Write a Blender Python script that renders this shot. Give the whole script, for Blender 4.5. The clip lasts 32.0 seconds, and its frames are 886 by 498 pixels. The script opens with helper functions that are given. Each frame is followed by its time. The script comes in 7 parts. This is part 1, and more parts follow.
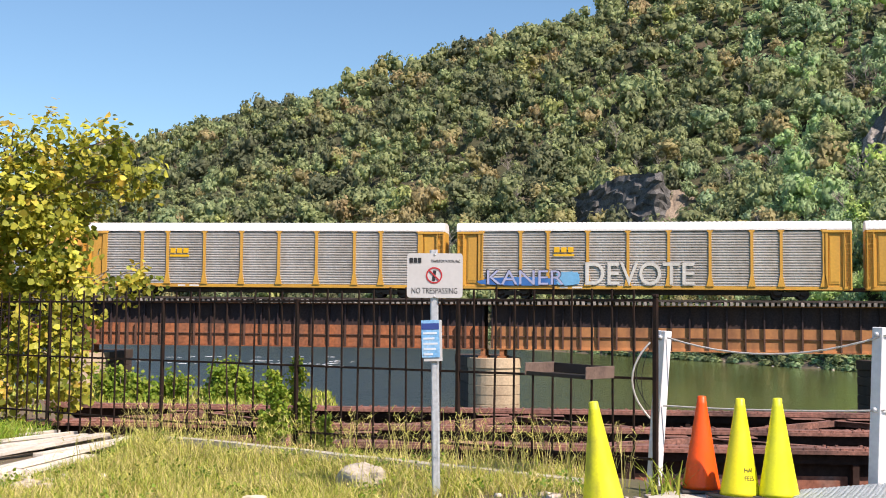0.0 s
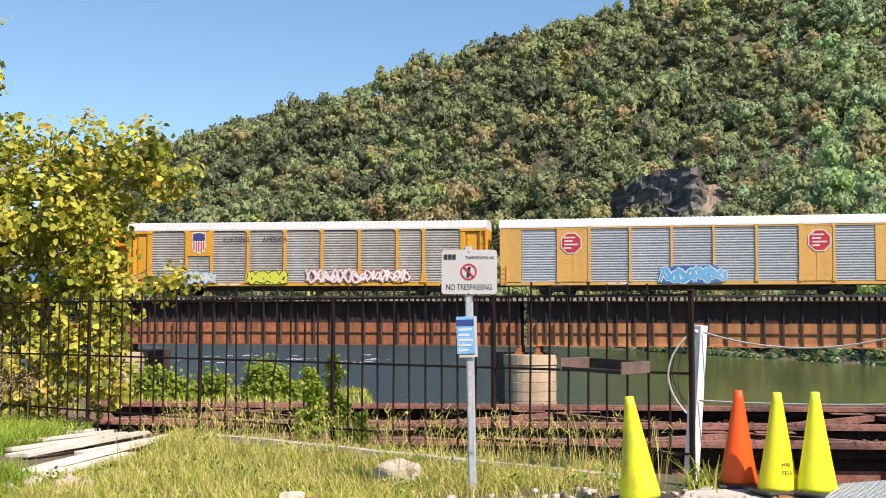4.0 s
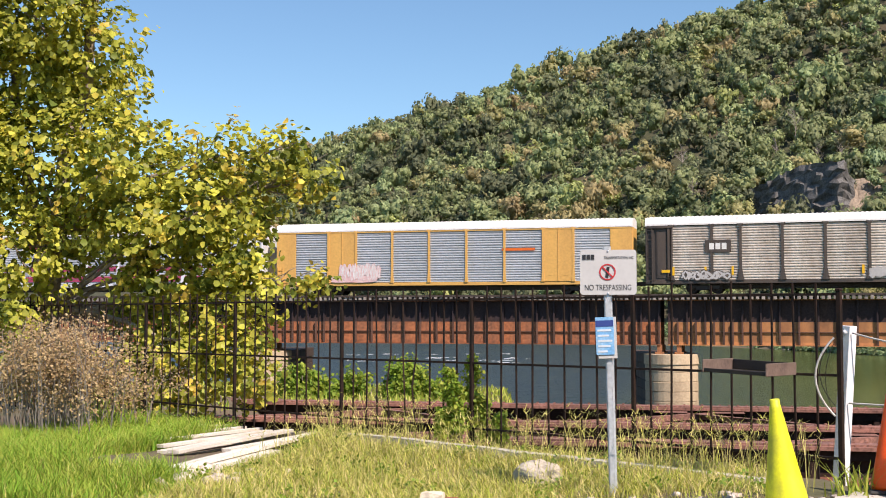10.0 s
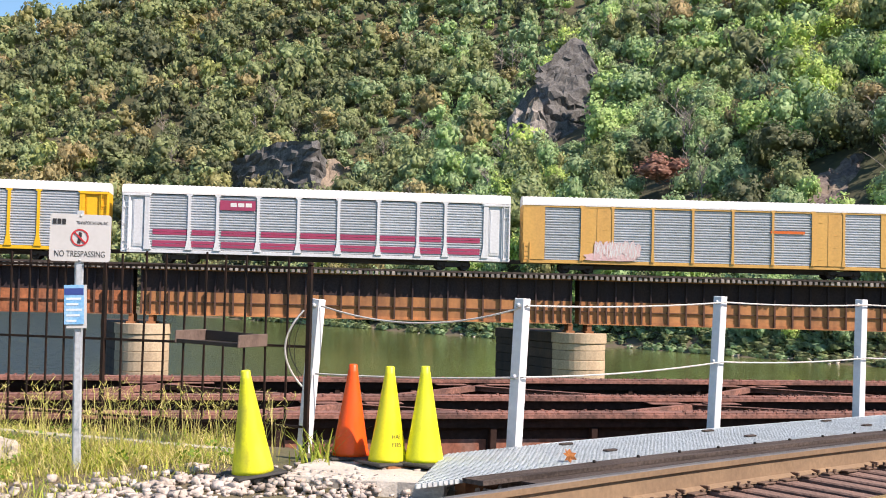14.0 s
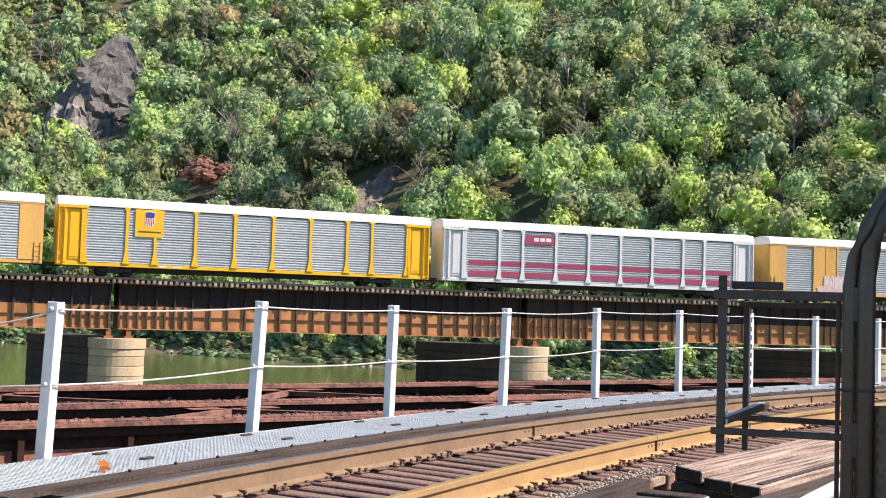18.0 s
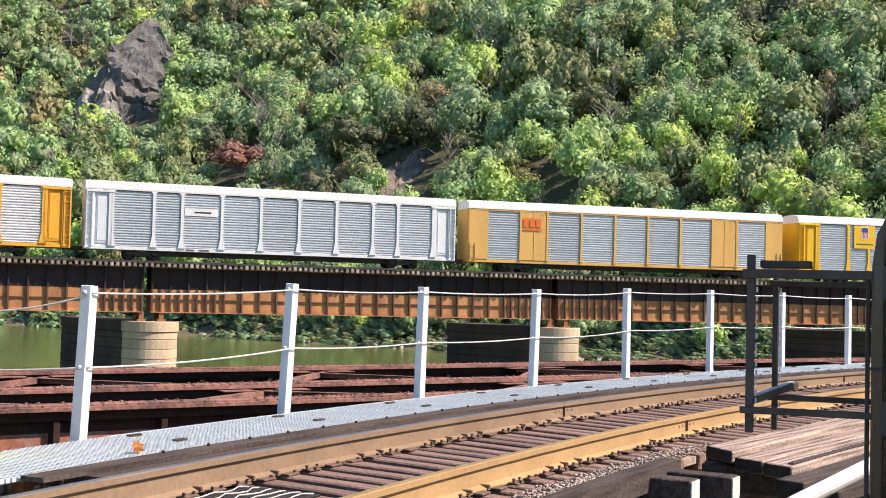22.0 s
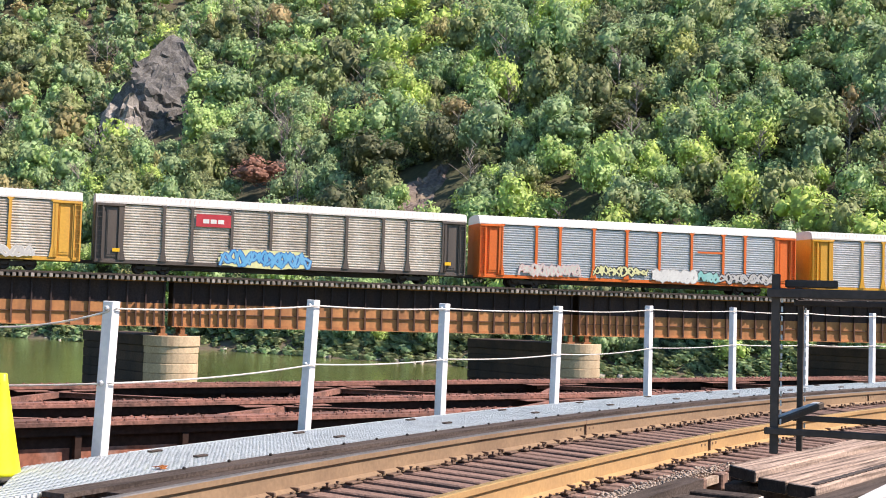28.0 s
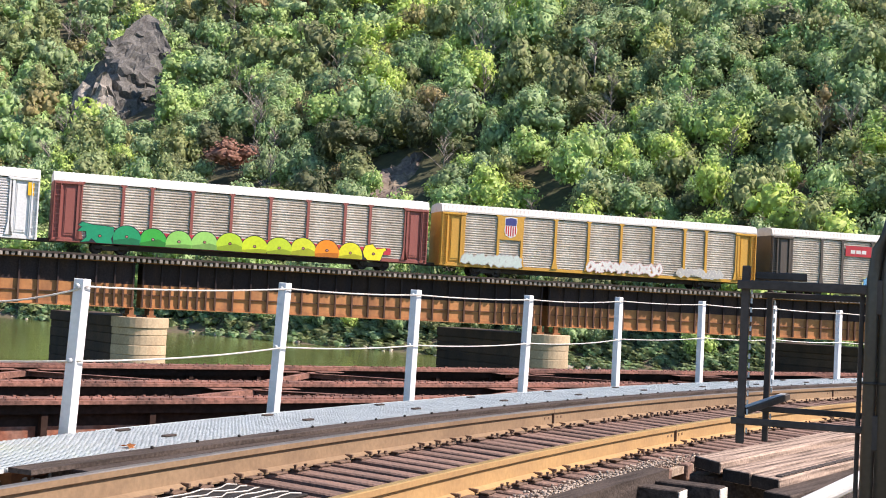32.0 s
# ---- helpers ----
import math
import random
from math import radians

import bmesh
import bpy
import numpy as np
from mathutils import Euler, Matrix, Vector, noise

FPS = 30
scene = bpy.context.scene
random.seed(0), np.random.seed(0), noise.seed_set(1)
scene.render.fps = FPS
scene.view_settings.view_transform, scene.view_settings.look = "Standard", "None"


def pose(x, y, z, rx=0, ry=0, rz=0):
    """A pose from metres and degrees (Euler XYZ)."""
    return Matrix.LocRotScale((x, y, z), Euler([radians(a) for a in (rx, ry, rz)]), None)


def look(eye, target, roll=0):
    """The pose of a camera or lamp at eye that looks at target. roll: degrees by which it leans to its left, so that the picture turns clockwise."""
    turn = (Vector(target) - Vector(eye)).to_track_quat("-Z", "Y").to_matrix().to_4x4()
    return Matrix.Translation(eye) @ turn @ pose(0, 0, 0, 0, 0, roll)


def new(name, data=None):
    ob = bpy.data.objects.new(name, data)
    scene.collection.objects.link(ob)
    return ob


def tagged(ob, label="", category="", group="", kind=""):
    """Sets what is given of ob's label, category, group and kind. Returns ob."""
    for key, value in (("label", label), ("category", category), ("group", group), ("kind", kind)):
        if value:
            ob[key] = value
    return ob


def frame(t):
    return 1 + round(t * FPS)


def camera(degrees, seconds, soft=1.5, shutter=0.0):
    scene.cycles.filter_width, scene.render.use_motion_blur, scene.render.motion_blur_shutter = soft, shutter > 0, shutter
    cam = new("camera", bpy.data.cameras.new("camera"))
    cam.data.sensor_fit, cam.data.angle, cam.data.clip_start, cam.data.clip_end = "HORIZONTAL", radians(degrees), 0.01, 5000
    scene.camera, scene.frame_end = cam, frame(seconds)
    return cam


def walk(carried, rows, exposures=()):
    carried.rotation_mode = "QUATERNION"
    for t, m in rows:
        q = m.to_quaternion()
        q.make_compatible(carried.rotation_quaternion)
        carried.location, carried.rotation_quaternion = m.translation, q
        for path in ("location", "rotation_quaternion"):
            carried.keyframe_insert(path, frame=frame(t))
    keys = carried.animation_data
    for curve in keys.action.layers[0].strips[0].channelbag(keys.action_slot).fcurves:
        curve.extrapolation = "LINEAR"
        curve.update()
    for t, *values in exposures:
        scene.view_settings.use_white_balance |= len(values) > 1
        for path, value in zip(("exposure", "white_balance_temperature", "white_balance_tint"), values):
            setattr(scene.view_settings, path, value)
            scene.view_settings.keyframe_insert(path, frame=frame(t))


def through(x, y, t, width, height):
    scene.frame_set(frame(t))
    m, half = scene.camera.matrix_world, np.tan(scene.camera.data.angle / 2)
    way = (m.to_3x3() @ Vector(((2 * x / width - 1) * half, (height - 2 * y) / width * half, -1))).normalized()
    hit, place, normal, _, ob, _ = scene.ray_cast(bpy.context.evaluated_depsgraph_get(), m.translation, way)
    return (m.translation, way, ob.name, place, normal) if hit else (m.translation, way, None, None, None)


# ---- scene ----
cam = camera(40.31, 32.0, soft=1.0)
# seconds, place, yaw to the left, pitch up, roll
PATH = (
    (0, -0.009, -0.084, 1.491, 5.43, 3.55, 0.59),
    (0.5, 0.001, -0.139, 1.484, 6.98, 3.34, 0.67),
    (1, 0.002, -0.161, 1.482, 7.26, 3.07, 0.71),
    (1.5, 0.003, -0.116, 1.482, 7.09, 2.93, 0.53),
    (2, 0.003, -0.117, 1.484, 6.83, 3.16, 0.46),
    (2.5, 0.003, -0.116, 1.484, 6.59, 3.29, 0.54),
    (4.5, 0.002, -0.109, 1.483, 7.52, 3.45, -0.12),
    (5, 0.006, -0.114, 1.487, 8.21, 3.43, -0.13),
    (5.5, -0.003, -0.077, 1.497, 8.96, 3.27, -0.22),
    (6, -0.005, -0.037, 1.505, 10.54, 3.71, -1.07),
    (6.5, -0.005, -0.050, 1.508, 11.72, 4.06, -0.84),
    (7, -0.003, -0.088, 1.505, 12.66, 4.19, -0.20),
    (7.5, -0.001, -0.105, 1.502, 13.40, 3.84, 0.57),
    (8, -0.002, -0.151, 1.494, 13.71, 3.72, 0.03),
    (8.5, -0.002, -0.150, 1.494, 13.77, 3.79, -0.08),
    (9, 0.003, -0.105, 1.502, 13.82, 3.70, -0.10),
    (9.5, -0.000, -0.109, 1.498, 13.74, 3.50, 0.15),
    (10, 0.002, -0.112, 1.499, 13.65, 3.35, 0.06),
    (10.5, -0.000, -0.108, 1.500, 13.67, 3.38, -0.02),
    (11, 0.002, -0.139, 1.496, 13.48, 3.48, -0.28),
    (11.5, 0.005, -0.136, 1.496, 10.68, 3.28, 0.24),
    (12, -0.001, -0.101, 1.498, 6.87, 2.85, 0.54),
    (12.5, -0.004, -0.056, 1.500, 2.99, 2.44, 0.56),
    (13, -0.013, -0.025, 1.502, -1.61, 2.31, 0.73),
    (13.5, -0.020, -0.003, 1.504, -6.11, 2.37, 0.89),
    (14, -0.016, 0.039, 1.504, -10.90, 2.23, 1.40),
    (14.5, -0.009, 0.096, 1.501, -17.36, 2.04, 1.13),
    (15, -0.005, 0.126, 1.504, -22.07, 1.77, 1.47),
    (15.5, 0.024, 0.188, 1.502, -27.41, 1.55, 2.00),
    (17.5, 0.014, 0.104, 1.502, -31.25, 2.95, 0.57),
    (18, 0.007, 0.095, 1.502, -32.34, 3.05, 1.75),
    (18.5, -0.012, 0.052, 1.498, -32.51, 2.88, 0.82),
    (19, -0.008, 0.073, 1.498, -32.27, 2.60, 0.51),
    (19.5, -0.009, 0.044, 1.501, -32.02, 2.42, 0.60),
    (20, -0.004, 0.079, 1.499, -31.92, 2.02, 1.54),
    (20.5, -0.012, 0.052, 1.499, -31.74, 1.77, 1.55),
    (21, -0.008, 0.054, 1.497, -31.47, 1.73, 1.14),
    (21.5, -0.005, 0.060, 1.501, -31.17, 1.85, 1.22),
    (22, 0.003, 0.068, 1.500, -30.93, 2.14, 1.40),
    (22.5, 0.005, 0.075, 1.500, -30.79, 2.41, 1.68),
    (23, 0.005, 0.061, 1.506, -30.36, 2.87, 1.11),
    (23.5, 0.009, 0.084, 1.513, -30.11, 3.22, 1.08),
    (24, 0.014, 0.099, 1.517, -30.25, 3.42, 1.06),
    (24.5, 0.012, 0.093, 1.513, -30.47, 3.54, 1.31),
    (25, 0.010, 0.096, 1.511, -30.50, 3.60, 1.68),
    (25.5, 0.007, 0.091, 1.511, -30.29, 3.51, 1.69),
    (26, 0.007, 0.057, 1.511, -30.07, 3.40, 1.50),
    (26.5, 0.004, 0.083, 1.515, -29.97, 3.27, 1.52),
    (28.5, 0.010, 0.091, 1.512, -29.90, 2.80, 1.65),
    (29, 0.010, 0.093, 1.511, -29.92, 2.79, 1.53),
    (29.5, 0.011, 0.089, 1.513, -29.87, 2.82, 1.52),
    (30, 0.002, 0.079, 1.503, -29.86, 2.79, 1.66),
    (30.5, -0.011, 0.056, 1.507, -29.79, 2.69, 1.69),
    (31, -0.007, 0.078, 1.504, -29.98, 2.58, 1.59),
    (31.5, -0.005, 0.076, 1.504, -30.91, 2.44, 2.17),
    (32, -0.014, 0.076, 1.492, -31.29, 2.35, 2.99),
)


def eye_pose(x, y, z, yaw, pitch, roll):
    return Matrix.Translation((x, y, z)) @ Euler((0, 0, radians(yaw))).to_matrix().to_4x4() @ Euler((radians(90 + pitch), 0, 0)).to_matrix().to_4x4() @ Euler((0, 0, radians(roll))).to_matrix().to_4x4()


walk(cam, [(row[0], eye_pose(*row[1:])) for row in PATH], exposures=[(t, e, 6750, 16) for t, e in ((0.0, 0.15), (12.0, 0.1), (13.0, 0.07), (14.0, 0.31), (15.0, 0.36), (17.5, 0.44), (32.0, 0.46))])

# ---- world and sun ----
SUN_AZ, SUN_EL = 131.0, 47.5  # clockwise from +y, and above the horizon
world = bpy.data.worlds.new("sky")
scene.world = world
world.use_nodes = True
wn = world.node_tree
sky = wn.nodes.new("ShaderNodeTexSky")
sky.sky_type, sky.sun_disc = "NISHITA", False
sky.sun_elevation, sky.sun_rotation = radians(SUN_EL), radians(SUN_AZ)
sky.air_density, sky.dust_density, sky.ozone_density = 1.0, 0.15, 2.5
wn.nodes["Background"].inputs["Strength"].default_value = 0.126
blue = wn.nodes.new("ShaderNodeMix")
blue.data_type, blue.blend_type = "RGBA", "MULTIPLY"
blue.inputs[0].default_value = 1.0
blue.inputs[7].default_value = (0.86, 1.05, 1.11, 1)  # clear dry air
wn.links.new(sky.outputs[0], blue.inputs[6])
wn.links.new(blue.outputs[2], wn.nodes["Background"].inputs["Color"])
sun_data = bpy.data.lights.new("sun", "SUN")
sun_data.energy, sun_data.angle, sun_data.color = 6.5, radians(0.53), (1.0, 0.882, 0.782)
sun = new("sun", sun_data)
sun_way = Vector((math.sin(radians(SUN_AZ)) * math.cos(radians(SUN_EL)), math.cos(radians(SUN_AZ)) * math.cos(radians(SUN_EL)), math.sin(radians(SUN_EL))))
sun.matrix_world = look(sun_way * 60, (0, 0, 0))

# ---- materials ----
def mat(name, color, rough=0.7, metal=0.0, vary=0.15, scale=6.0, fine=60.0, bump=0.15, second=None, amount=0.5, rand=0.0, coat=0.0, streak=None, spec=0.5, tone=None):
    """A surface with broad stains towards the second colour, fine grain and relief; rand varies it from piece to piece."""
    m = bpy.data.materials.new(name)
    m.use_nodes = True
    nt = m.node_tree
    n, l = nt.nodes, nt.links
    bsdf = n["Principled BSDF"]
    bsdf.inputs["Metallic"].default_value = metal
    bsdf.inputs["Specular IOR Level"].default_value = spec
    bsdf.inputs["Coat Weight"].default_value = coat
    co = n.new("ShaderNodeTexCoord")
    at = n.new("ShaderNodeMapping")
    l.new(co.outputs["Object"], at.inputs[0])
    if streak:
        at.inputs["Scale"].default_value = streak
    big = n.new("ShaderNodeTexNoise")
    big.inputs["Scale"].default_value, big.inputs["Detail"].default_value = scale, 5.0
    l.new(at.outputs[0], big.inputs["Vector"])
    tiny = n.new("ShaderNodeTexNoise")
    tiny.inputs["Scale"].default_value, tiny.inputs["Detail"].default_value = fine, 3.0
    l.new(co.outputs["Object"], tiny.inputs["Vector"])
    ramp = n.new("ShaderNodeMapRange")
    ramp.inputs[1].default_value, ramp.inputs[2].default_value = 0.42, 0.68
    ramp.inputs[3].default_value, ramp.inputs[4].default_value = 0.0, amount
    l.new(big.outputs[0], ramp.inputs[0])
    mix = n.new("ShaderNodeMix")
    mix.data_type = "RGBA"
    l.new(ramp.outputs[0], mix.inputs[0])
    mix.inputs[6].default_value = (*color, 1)
    mix.inputs[7].default_value = (*(second or [c * 0.6 for c in color]), 1)
    hsv = n.new("ShaderNodeHueSaturation")
    l.new(mix.outputs[2], hsv.inputs["Color"])
    v = n.new("ShaderNodeMapRange")
    v.inputs[1].default_value, v.inputs[2].default_value = 0.3, 0.7
    v.inputs[3].default_value, v.inputs[4].default_value = 1 - vary, 1 + vary
    l.new(tiny.outputs[0], v.inputs[0])
    last = v.outputs[0]
    if rand:
        info = n.new("ShaderNodeObjectInfo")
        r = n.new("ShaderNodeMapRange")
        r.inputs[3].default_value, r.inputs[4].default_value = 1 - rand, 1 + rand
        l.new(info.outputs["Random"], r.inputs[0])
        mul = n.new("ShaderNodeMath")
        mul.operation = "MULTIPLY"
        l.new(last, mul.inputs[0])
        l.new(r.outputs[0], mul.inputs[1])
        last = mul.outputs[0]
    l.new(last, hsv.inputs["Value"])
    l.new(hsv.outputs[0], bsdf.inputs["Base Color"])
    rr = n.new("ShaderNodeMapRange")
    rr.inputs[3].default_value, rr.inputs[4].default_value = max(0.02, rough - 0.12), min(1.0, rough + 0.12)
    l.new(big.outputs[0], rr.inputs[0])
    l.new(rr.outputs[0], bsdf.inputs["Roughness"])
    if bump:
        b = n.new("ShaderNodeBump")
        b.inputs["Strength"].default_value, b.inputs["Distance"].default_value = bump, 0.02
        l.new(tiny.outputs[0], b.inputs["Height"])
        l.new(b.outputs[0], bsdf.inputs["Normal"])
    return m


def leaf_mat(name, dark, light, accent, through=0.35, rough=0.55, spread=0.3, grain=0.0):
    """Leaves whose hue follows the tone stored with each plant, and varies from leaf to leaf; light passes through them."""
    m = bpy.data.materials.new(name)
    m.use_nodes = True
    nt = m.node_tree
    n, l = nt.nodes, nt.links
    bsdf = n["Principled BSDF"]
    tone = n.new("ShaderNodeAttribute")
    tone.attribute_name = "tone"
    ramp = n.new("ShaderNodeValToRGB")
    ramp.color_ramp.elements[0].color = (*dark, 1)
    ramp.color_ramp.elements[1].color = (*accent, 1)
    ramp.color_ramp.elements[1].position = 1.0
    for at, shade in light if hasattr(light[0], "__len__") else ((0.6, light),):
        mid = ramp.color_ramp.elements.new(at)
        mid.color = (*shade, 1)
    l.new(tone.outputs["Fac"], ramp.inputs[0])
    geo = n.new("ShaderNodeNewGeometry")
    v = n.new("ShaderNodeMapRange")
    v.inputs[3].default_value, v.inputs[4].default_value = 1 - spread, 1 + spread
    l.new(geo.outputs["Random Per Island"], v.inputs[0])
    hsv = n.new("ShaderNodeHueSaturation")
    l.new(ramp.outputs[0], hsv.inputs["Color"])
    l.new(v.outputs[0], hsv.inputs["Value"])
    if grain:
        # twigs and small leaves within a clump
        co = n.new("ShaderNodeTexCoord")
        fine = n.new("ShaderNodeTexNoise")
        fine.inputs["Scale"].default_value, fine.inputs["Detail"].default_value = grain, 3.0
        l.new(co.outputs["Object"], fine.inputs["Vector"])
        g = n.new("ShaderNodeMapRange")
        g.inputs[1].default_value, g.inputs[2].default_value = 0.34, 0.66
        g.inputs[3].default_value, g.inputs[4].default_value = 0.66, 1.3
        l.new(fine.outputs[0], g.inputs[0])
        mul = n.new("ShaderNodeMath")
        mul.operation = "MULTIPLY"
        l.new(v.outputs[0], mul.inputs[0])
        l.new(g.outputs[0], mul.inputs[1])
        l.new(mul.outputs[0], hsv.inputs["Value"])
        bump = n.new("ShaderNodeBump")
        bump.inputs["Strength"].default_value, bump.inputs["Distance"].default_value = 0.4, 0.6
        l.new(fine.outputs[0], bump.inputs["Height"])
        l.new(bump.outputs[0], bsdf.inputs["Normal"])
    l.new(hsv.outputs[0], bsdf.inputs["Base Color"])
    bsdf.inputs["Roughness"].default_value = rough
    bsdf.inputs["Specular IOR Level"].default_value = 0.25
    trans = n.new("ShaderNodeBsdfTranslucent")
    l.new(hsv.outputs[0], trans.inputs["Color"])
    mix = n.new("ShaderNodeMixShader")
    mix.inputs[0].default_value = through
    l.new(bsdf.outputs[0], mix.inputs[1])
    l.new(trans.outputs[0], mix.inputs[2])
    l.new(mix.outputs[0], n["Material Output"].inputs["Surface"])
    return m


M_SOIL = mat("soil", (0.13, 0.10, 0.065), 0.95, scale=0.8, fine=25, bump=0.5, second=(0.09, 0.10, 0.035), amount=0.8)
M_RUST = mat("rusted_steel", (0.30, 0.125, 0.05), 0.85, scale=1.2, fine=20, vary=0.25, bump=0.3, second=(0.13, 0.06, 0.035), amount=0.8, rand=0.12, streak=(1, 1, 0.35))
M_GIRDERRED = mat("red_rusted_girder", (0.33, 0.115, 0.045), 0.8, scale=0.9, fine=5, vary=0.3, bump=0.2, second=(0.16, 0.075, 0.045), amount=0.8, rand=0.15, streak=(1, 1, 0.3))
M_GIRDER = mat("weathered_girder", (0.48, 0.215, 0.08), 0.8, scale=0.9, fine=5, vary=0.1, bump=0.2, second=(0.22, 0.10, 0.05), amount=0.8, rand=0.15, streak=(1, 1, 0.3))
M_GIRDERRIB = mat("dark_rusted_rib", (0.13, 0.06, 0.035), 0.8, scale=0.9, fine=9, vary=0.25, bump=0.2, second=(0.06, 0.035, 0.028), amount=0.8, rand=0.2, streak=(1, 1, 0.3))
M_GIRDERDARK = mat("sooted_shaded_plate", (0.036, 0.027, 0.03), 0.8, scale=0.9, fine=9, vary=0.25, bump=0.2, second=(0.065, 0.04, 0.032), amount=0.7, rand=0.2, streak=(1, 1, 0.3), spec=0.15)
M_LITTER = mat("wood_floor", (0.06, 0.065, 0.03), 0.95, scale=0.05, fine=0.8, vary=0.3, bump=0.5, second=(0.09, 0.07, 0.045), amount=0.8)
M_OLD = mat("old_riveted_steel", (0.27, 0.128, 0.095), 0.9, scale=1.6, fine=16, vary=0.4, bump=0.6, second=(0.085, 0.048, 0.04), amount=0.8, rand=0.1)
M_OLDWEB = mat("shaded_web_plate", (0.035, 0.022, 0.018), 0.9, scale=0.9, fine=10, vary=0.25, bump=0.3, second=(0.06, 0.028, 0.02), amount=0.7, rand=0.2, spec=0.15)
M_RAIL = mat("rail_side_rust", (0.25, 0.17, 0.10), 0.8, scale=1.2, fine=25, vary=0.12, second=(0.16, 0.105, 0.065), amount=0.7, bump=0.1)
M_RAILGOLD = mat("rail_side_ochre", (0.40, 0.255, 0.11), 0.75, scale=1.0, fine=25, vary=0.1, second=(0.27, 0.165, 0.08), amount=0.7, bump=0.1)
M_RAILDARK = mat("rail_head_greased", (0.13, 0.125, 0.125), 0.45, metal=0.3, scale=2, fine=40, second=(0.22, 0.20, 0.18), amount=0.6, bump=0.05, streak=(1, 1, 1))
M_SPIKE = mat("rusty_spikes", (0.17, 0.105, 0.07), 0.85, scale=3, fine=40, vary=0.25, second=(0.09, 0.06, 0.045), amount=0.7, bump=0.2)
M_BRICKRED = mat("red_brick", (0.36, 0.12, 0.07), 0.9, scale=8, fine=60, vary=0.2, second=(0.25, 0.09, 0.06), amount=0.6, bump=0.4)
M_CREAM = mat("cream_limestone", (0.66, 0.58, 0.45), 0.9, scale=6, fine=50, vary=0.12, second=(0.48, 0.40, 0.30), amount=0.6, bump=0.4)
M_RAILTOP = mat("rail_head_worn", (0.42, 0.29, 0.13), 0.4, metal=0.35, scale=3, fine=50, second=(0.30, 0.19, 0.08), amount=0.6, bump=0.05)
M_TIE = mat("weathered_tie", (0.20, 0.125, 0.098), 0.92, scale=2.5, fine=30, vary=0.3, bump=0.5, second=(0.10, 0.07, 0.06), amount=0.8, rand=0.22, streak=(6, 1, 6))
M_FARTIE = mat("pale_tie_end", (0.30, 0.27, 0.24), 0.9, scale=2, fine=20, second=(0.10, 0.09, 0.08), amount=0.8, rand=0.45)
M_DARKTIMBER = mat("creosote_timber", (0.078, 0.062, 0.054), 0.85, scale=2.5, fine=40, vary=0.35, bump=0.5, second=(0.035, 0.028, 0.025), amount=0.9, rand=0.15, streak=(0.5, 6, 6), spec=0.2)
M_GALV = mat("galvanised_steel", (0.55, 0.58, 0.60), 0.5, metal=0.35, scale=3, fine=30, second=(0.40, 0.43, 0.45), amount=0.5, bump=0.05)
M_GRATE = mat("galvanised_grating", (0.60, 0.65, 0.66), 0.5, metal=0.25, scale=2, fine=30, second=(0.45, 0.49, 0.50), amount=0.6, bump=0.05)
M_WHITE = mat("white_paint", (0.78, 0.80, 0.82), 0.5, scale=3, fine=25, vary=0.05, second=(0.60, 0.60, 0.58), amount=0.5, bump=0.06)
M_WIRE = mat("wire_rope", (0.62, 0.61, 0.58), 0.5, metal=0.4, scale=20, fine=200, second=(0.42, 0.38, 0.33), amount=0.6)
M_BLACKSTEEL = mat("black_painted_steel", (0.022, 0.020, 0.019), 0.6, scale=4, fine=40, second=(0.045, 0.036, 0.03), amount=0.5, bump=0.1, spec=0.3)
M_CONDUIT = mat("dusty_conduit", (0.062, 0.054, 0.044), 0.4, scale=4, fine=40, second=(0.025, 0.022, 0.02), amount=0.7, bump=0.1, streak=(1, 1, 0.2), spec=0.6)
M_BRACKET = mat("grey_brown_bracket_steel", (0.08, 0.066, 0.06), 0.6, scale=4, fine=40, second=(0.028, 0.024, 0.022), amount=0.6, bump=0.1, spec=0.3)
M_CRACKED = mat("cracked_plank", (0.40, 0.305, 0.245), 0.9, scale=1.6, fine=30, vary=0.35, bump=0.6, second=(0.045, 0.034, 0.028), amount=1.0, rand=0.12, streak=(0.4, 12, 12), spec=0.2)
M_ENDGRAIN = mat("shaded_end_grain", (0.035, 0.029, 0.026), 0.9, scale=8, fine=60, vary=0.3, bump=0.4, second=(0.015, 0.013, 0.012), amount=0.8, spec=0.15)
M_DUSTY = mat("sawdust_on_board", (0.50, 0.40, 0.31), 0.95, scale=5, fine=60, vary=0.35, bump=0.5, second=(0.16, 0.12, 0.09), amount=0.9)
M_FENCE = mat("rust_brown_fence", (0.018, 0.013, 0.011), 0.7, scale=5, fine=40, second=(0.05, 0.026, 0.018), amount=0.6, bump=0.1, spec=0.15)
M_SIGN = mat("sign_white", (0.54, 0.54, 0.53), 0.5, scale=3, fine=30, vary=0.03, second=(0.46, 0.46, 0.44), amount=0.5, bump=0.0)
M_INK = mat("black_ink", (0.02, 0.02, 0.022), 0.5, vary=0.05, bump=0.0, amount=0.1)
M_RED = mat("red_ink", (0.50, 0.03, 0.035), 0.5, vary=0.05, bump=0.0, amount=0.2)
M_BLUE = mat("blue_sticker", (0.16, 0.40, 0.68), 0.4, scale=8, fine=60, second=(0.35, 0.55, 0.72), amount=0.7, bump=0.0)
M_PAPER = mat("pale_print", (0.62, 0.70, 0.76), 0.5, vary=0.05, bump=0.0, amount=0.2)
M_NAVY = mat("navy_ink", (0.03, 0.06, 0.25), 0.5, vary=0.05, bump=0.0, amount=0.2)
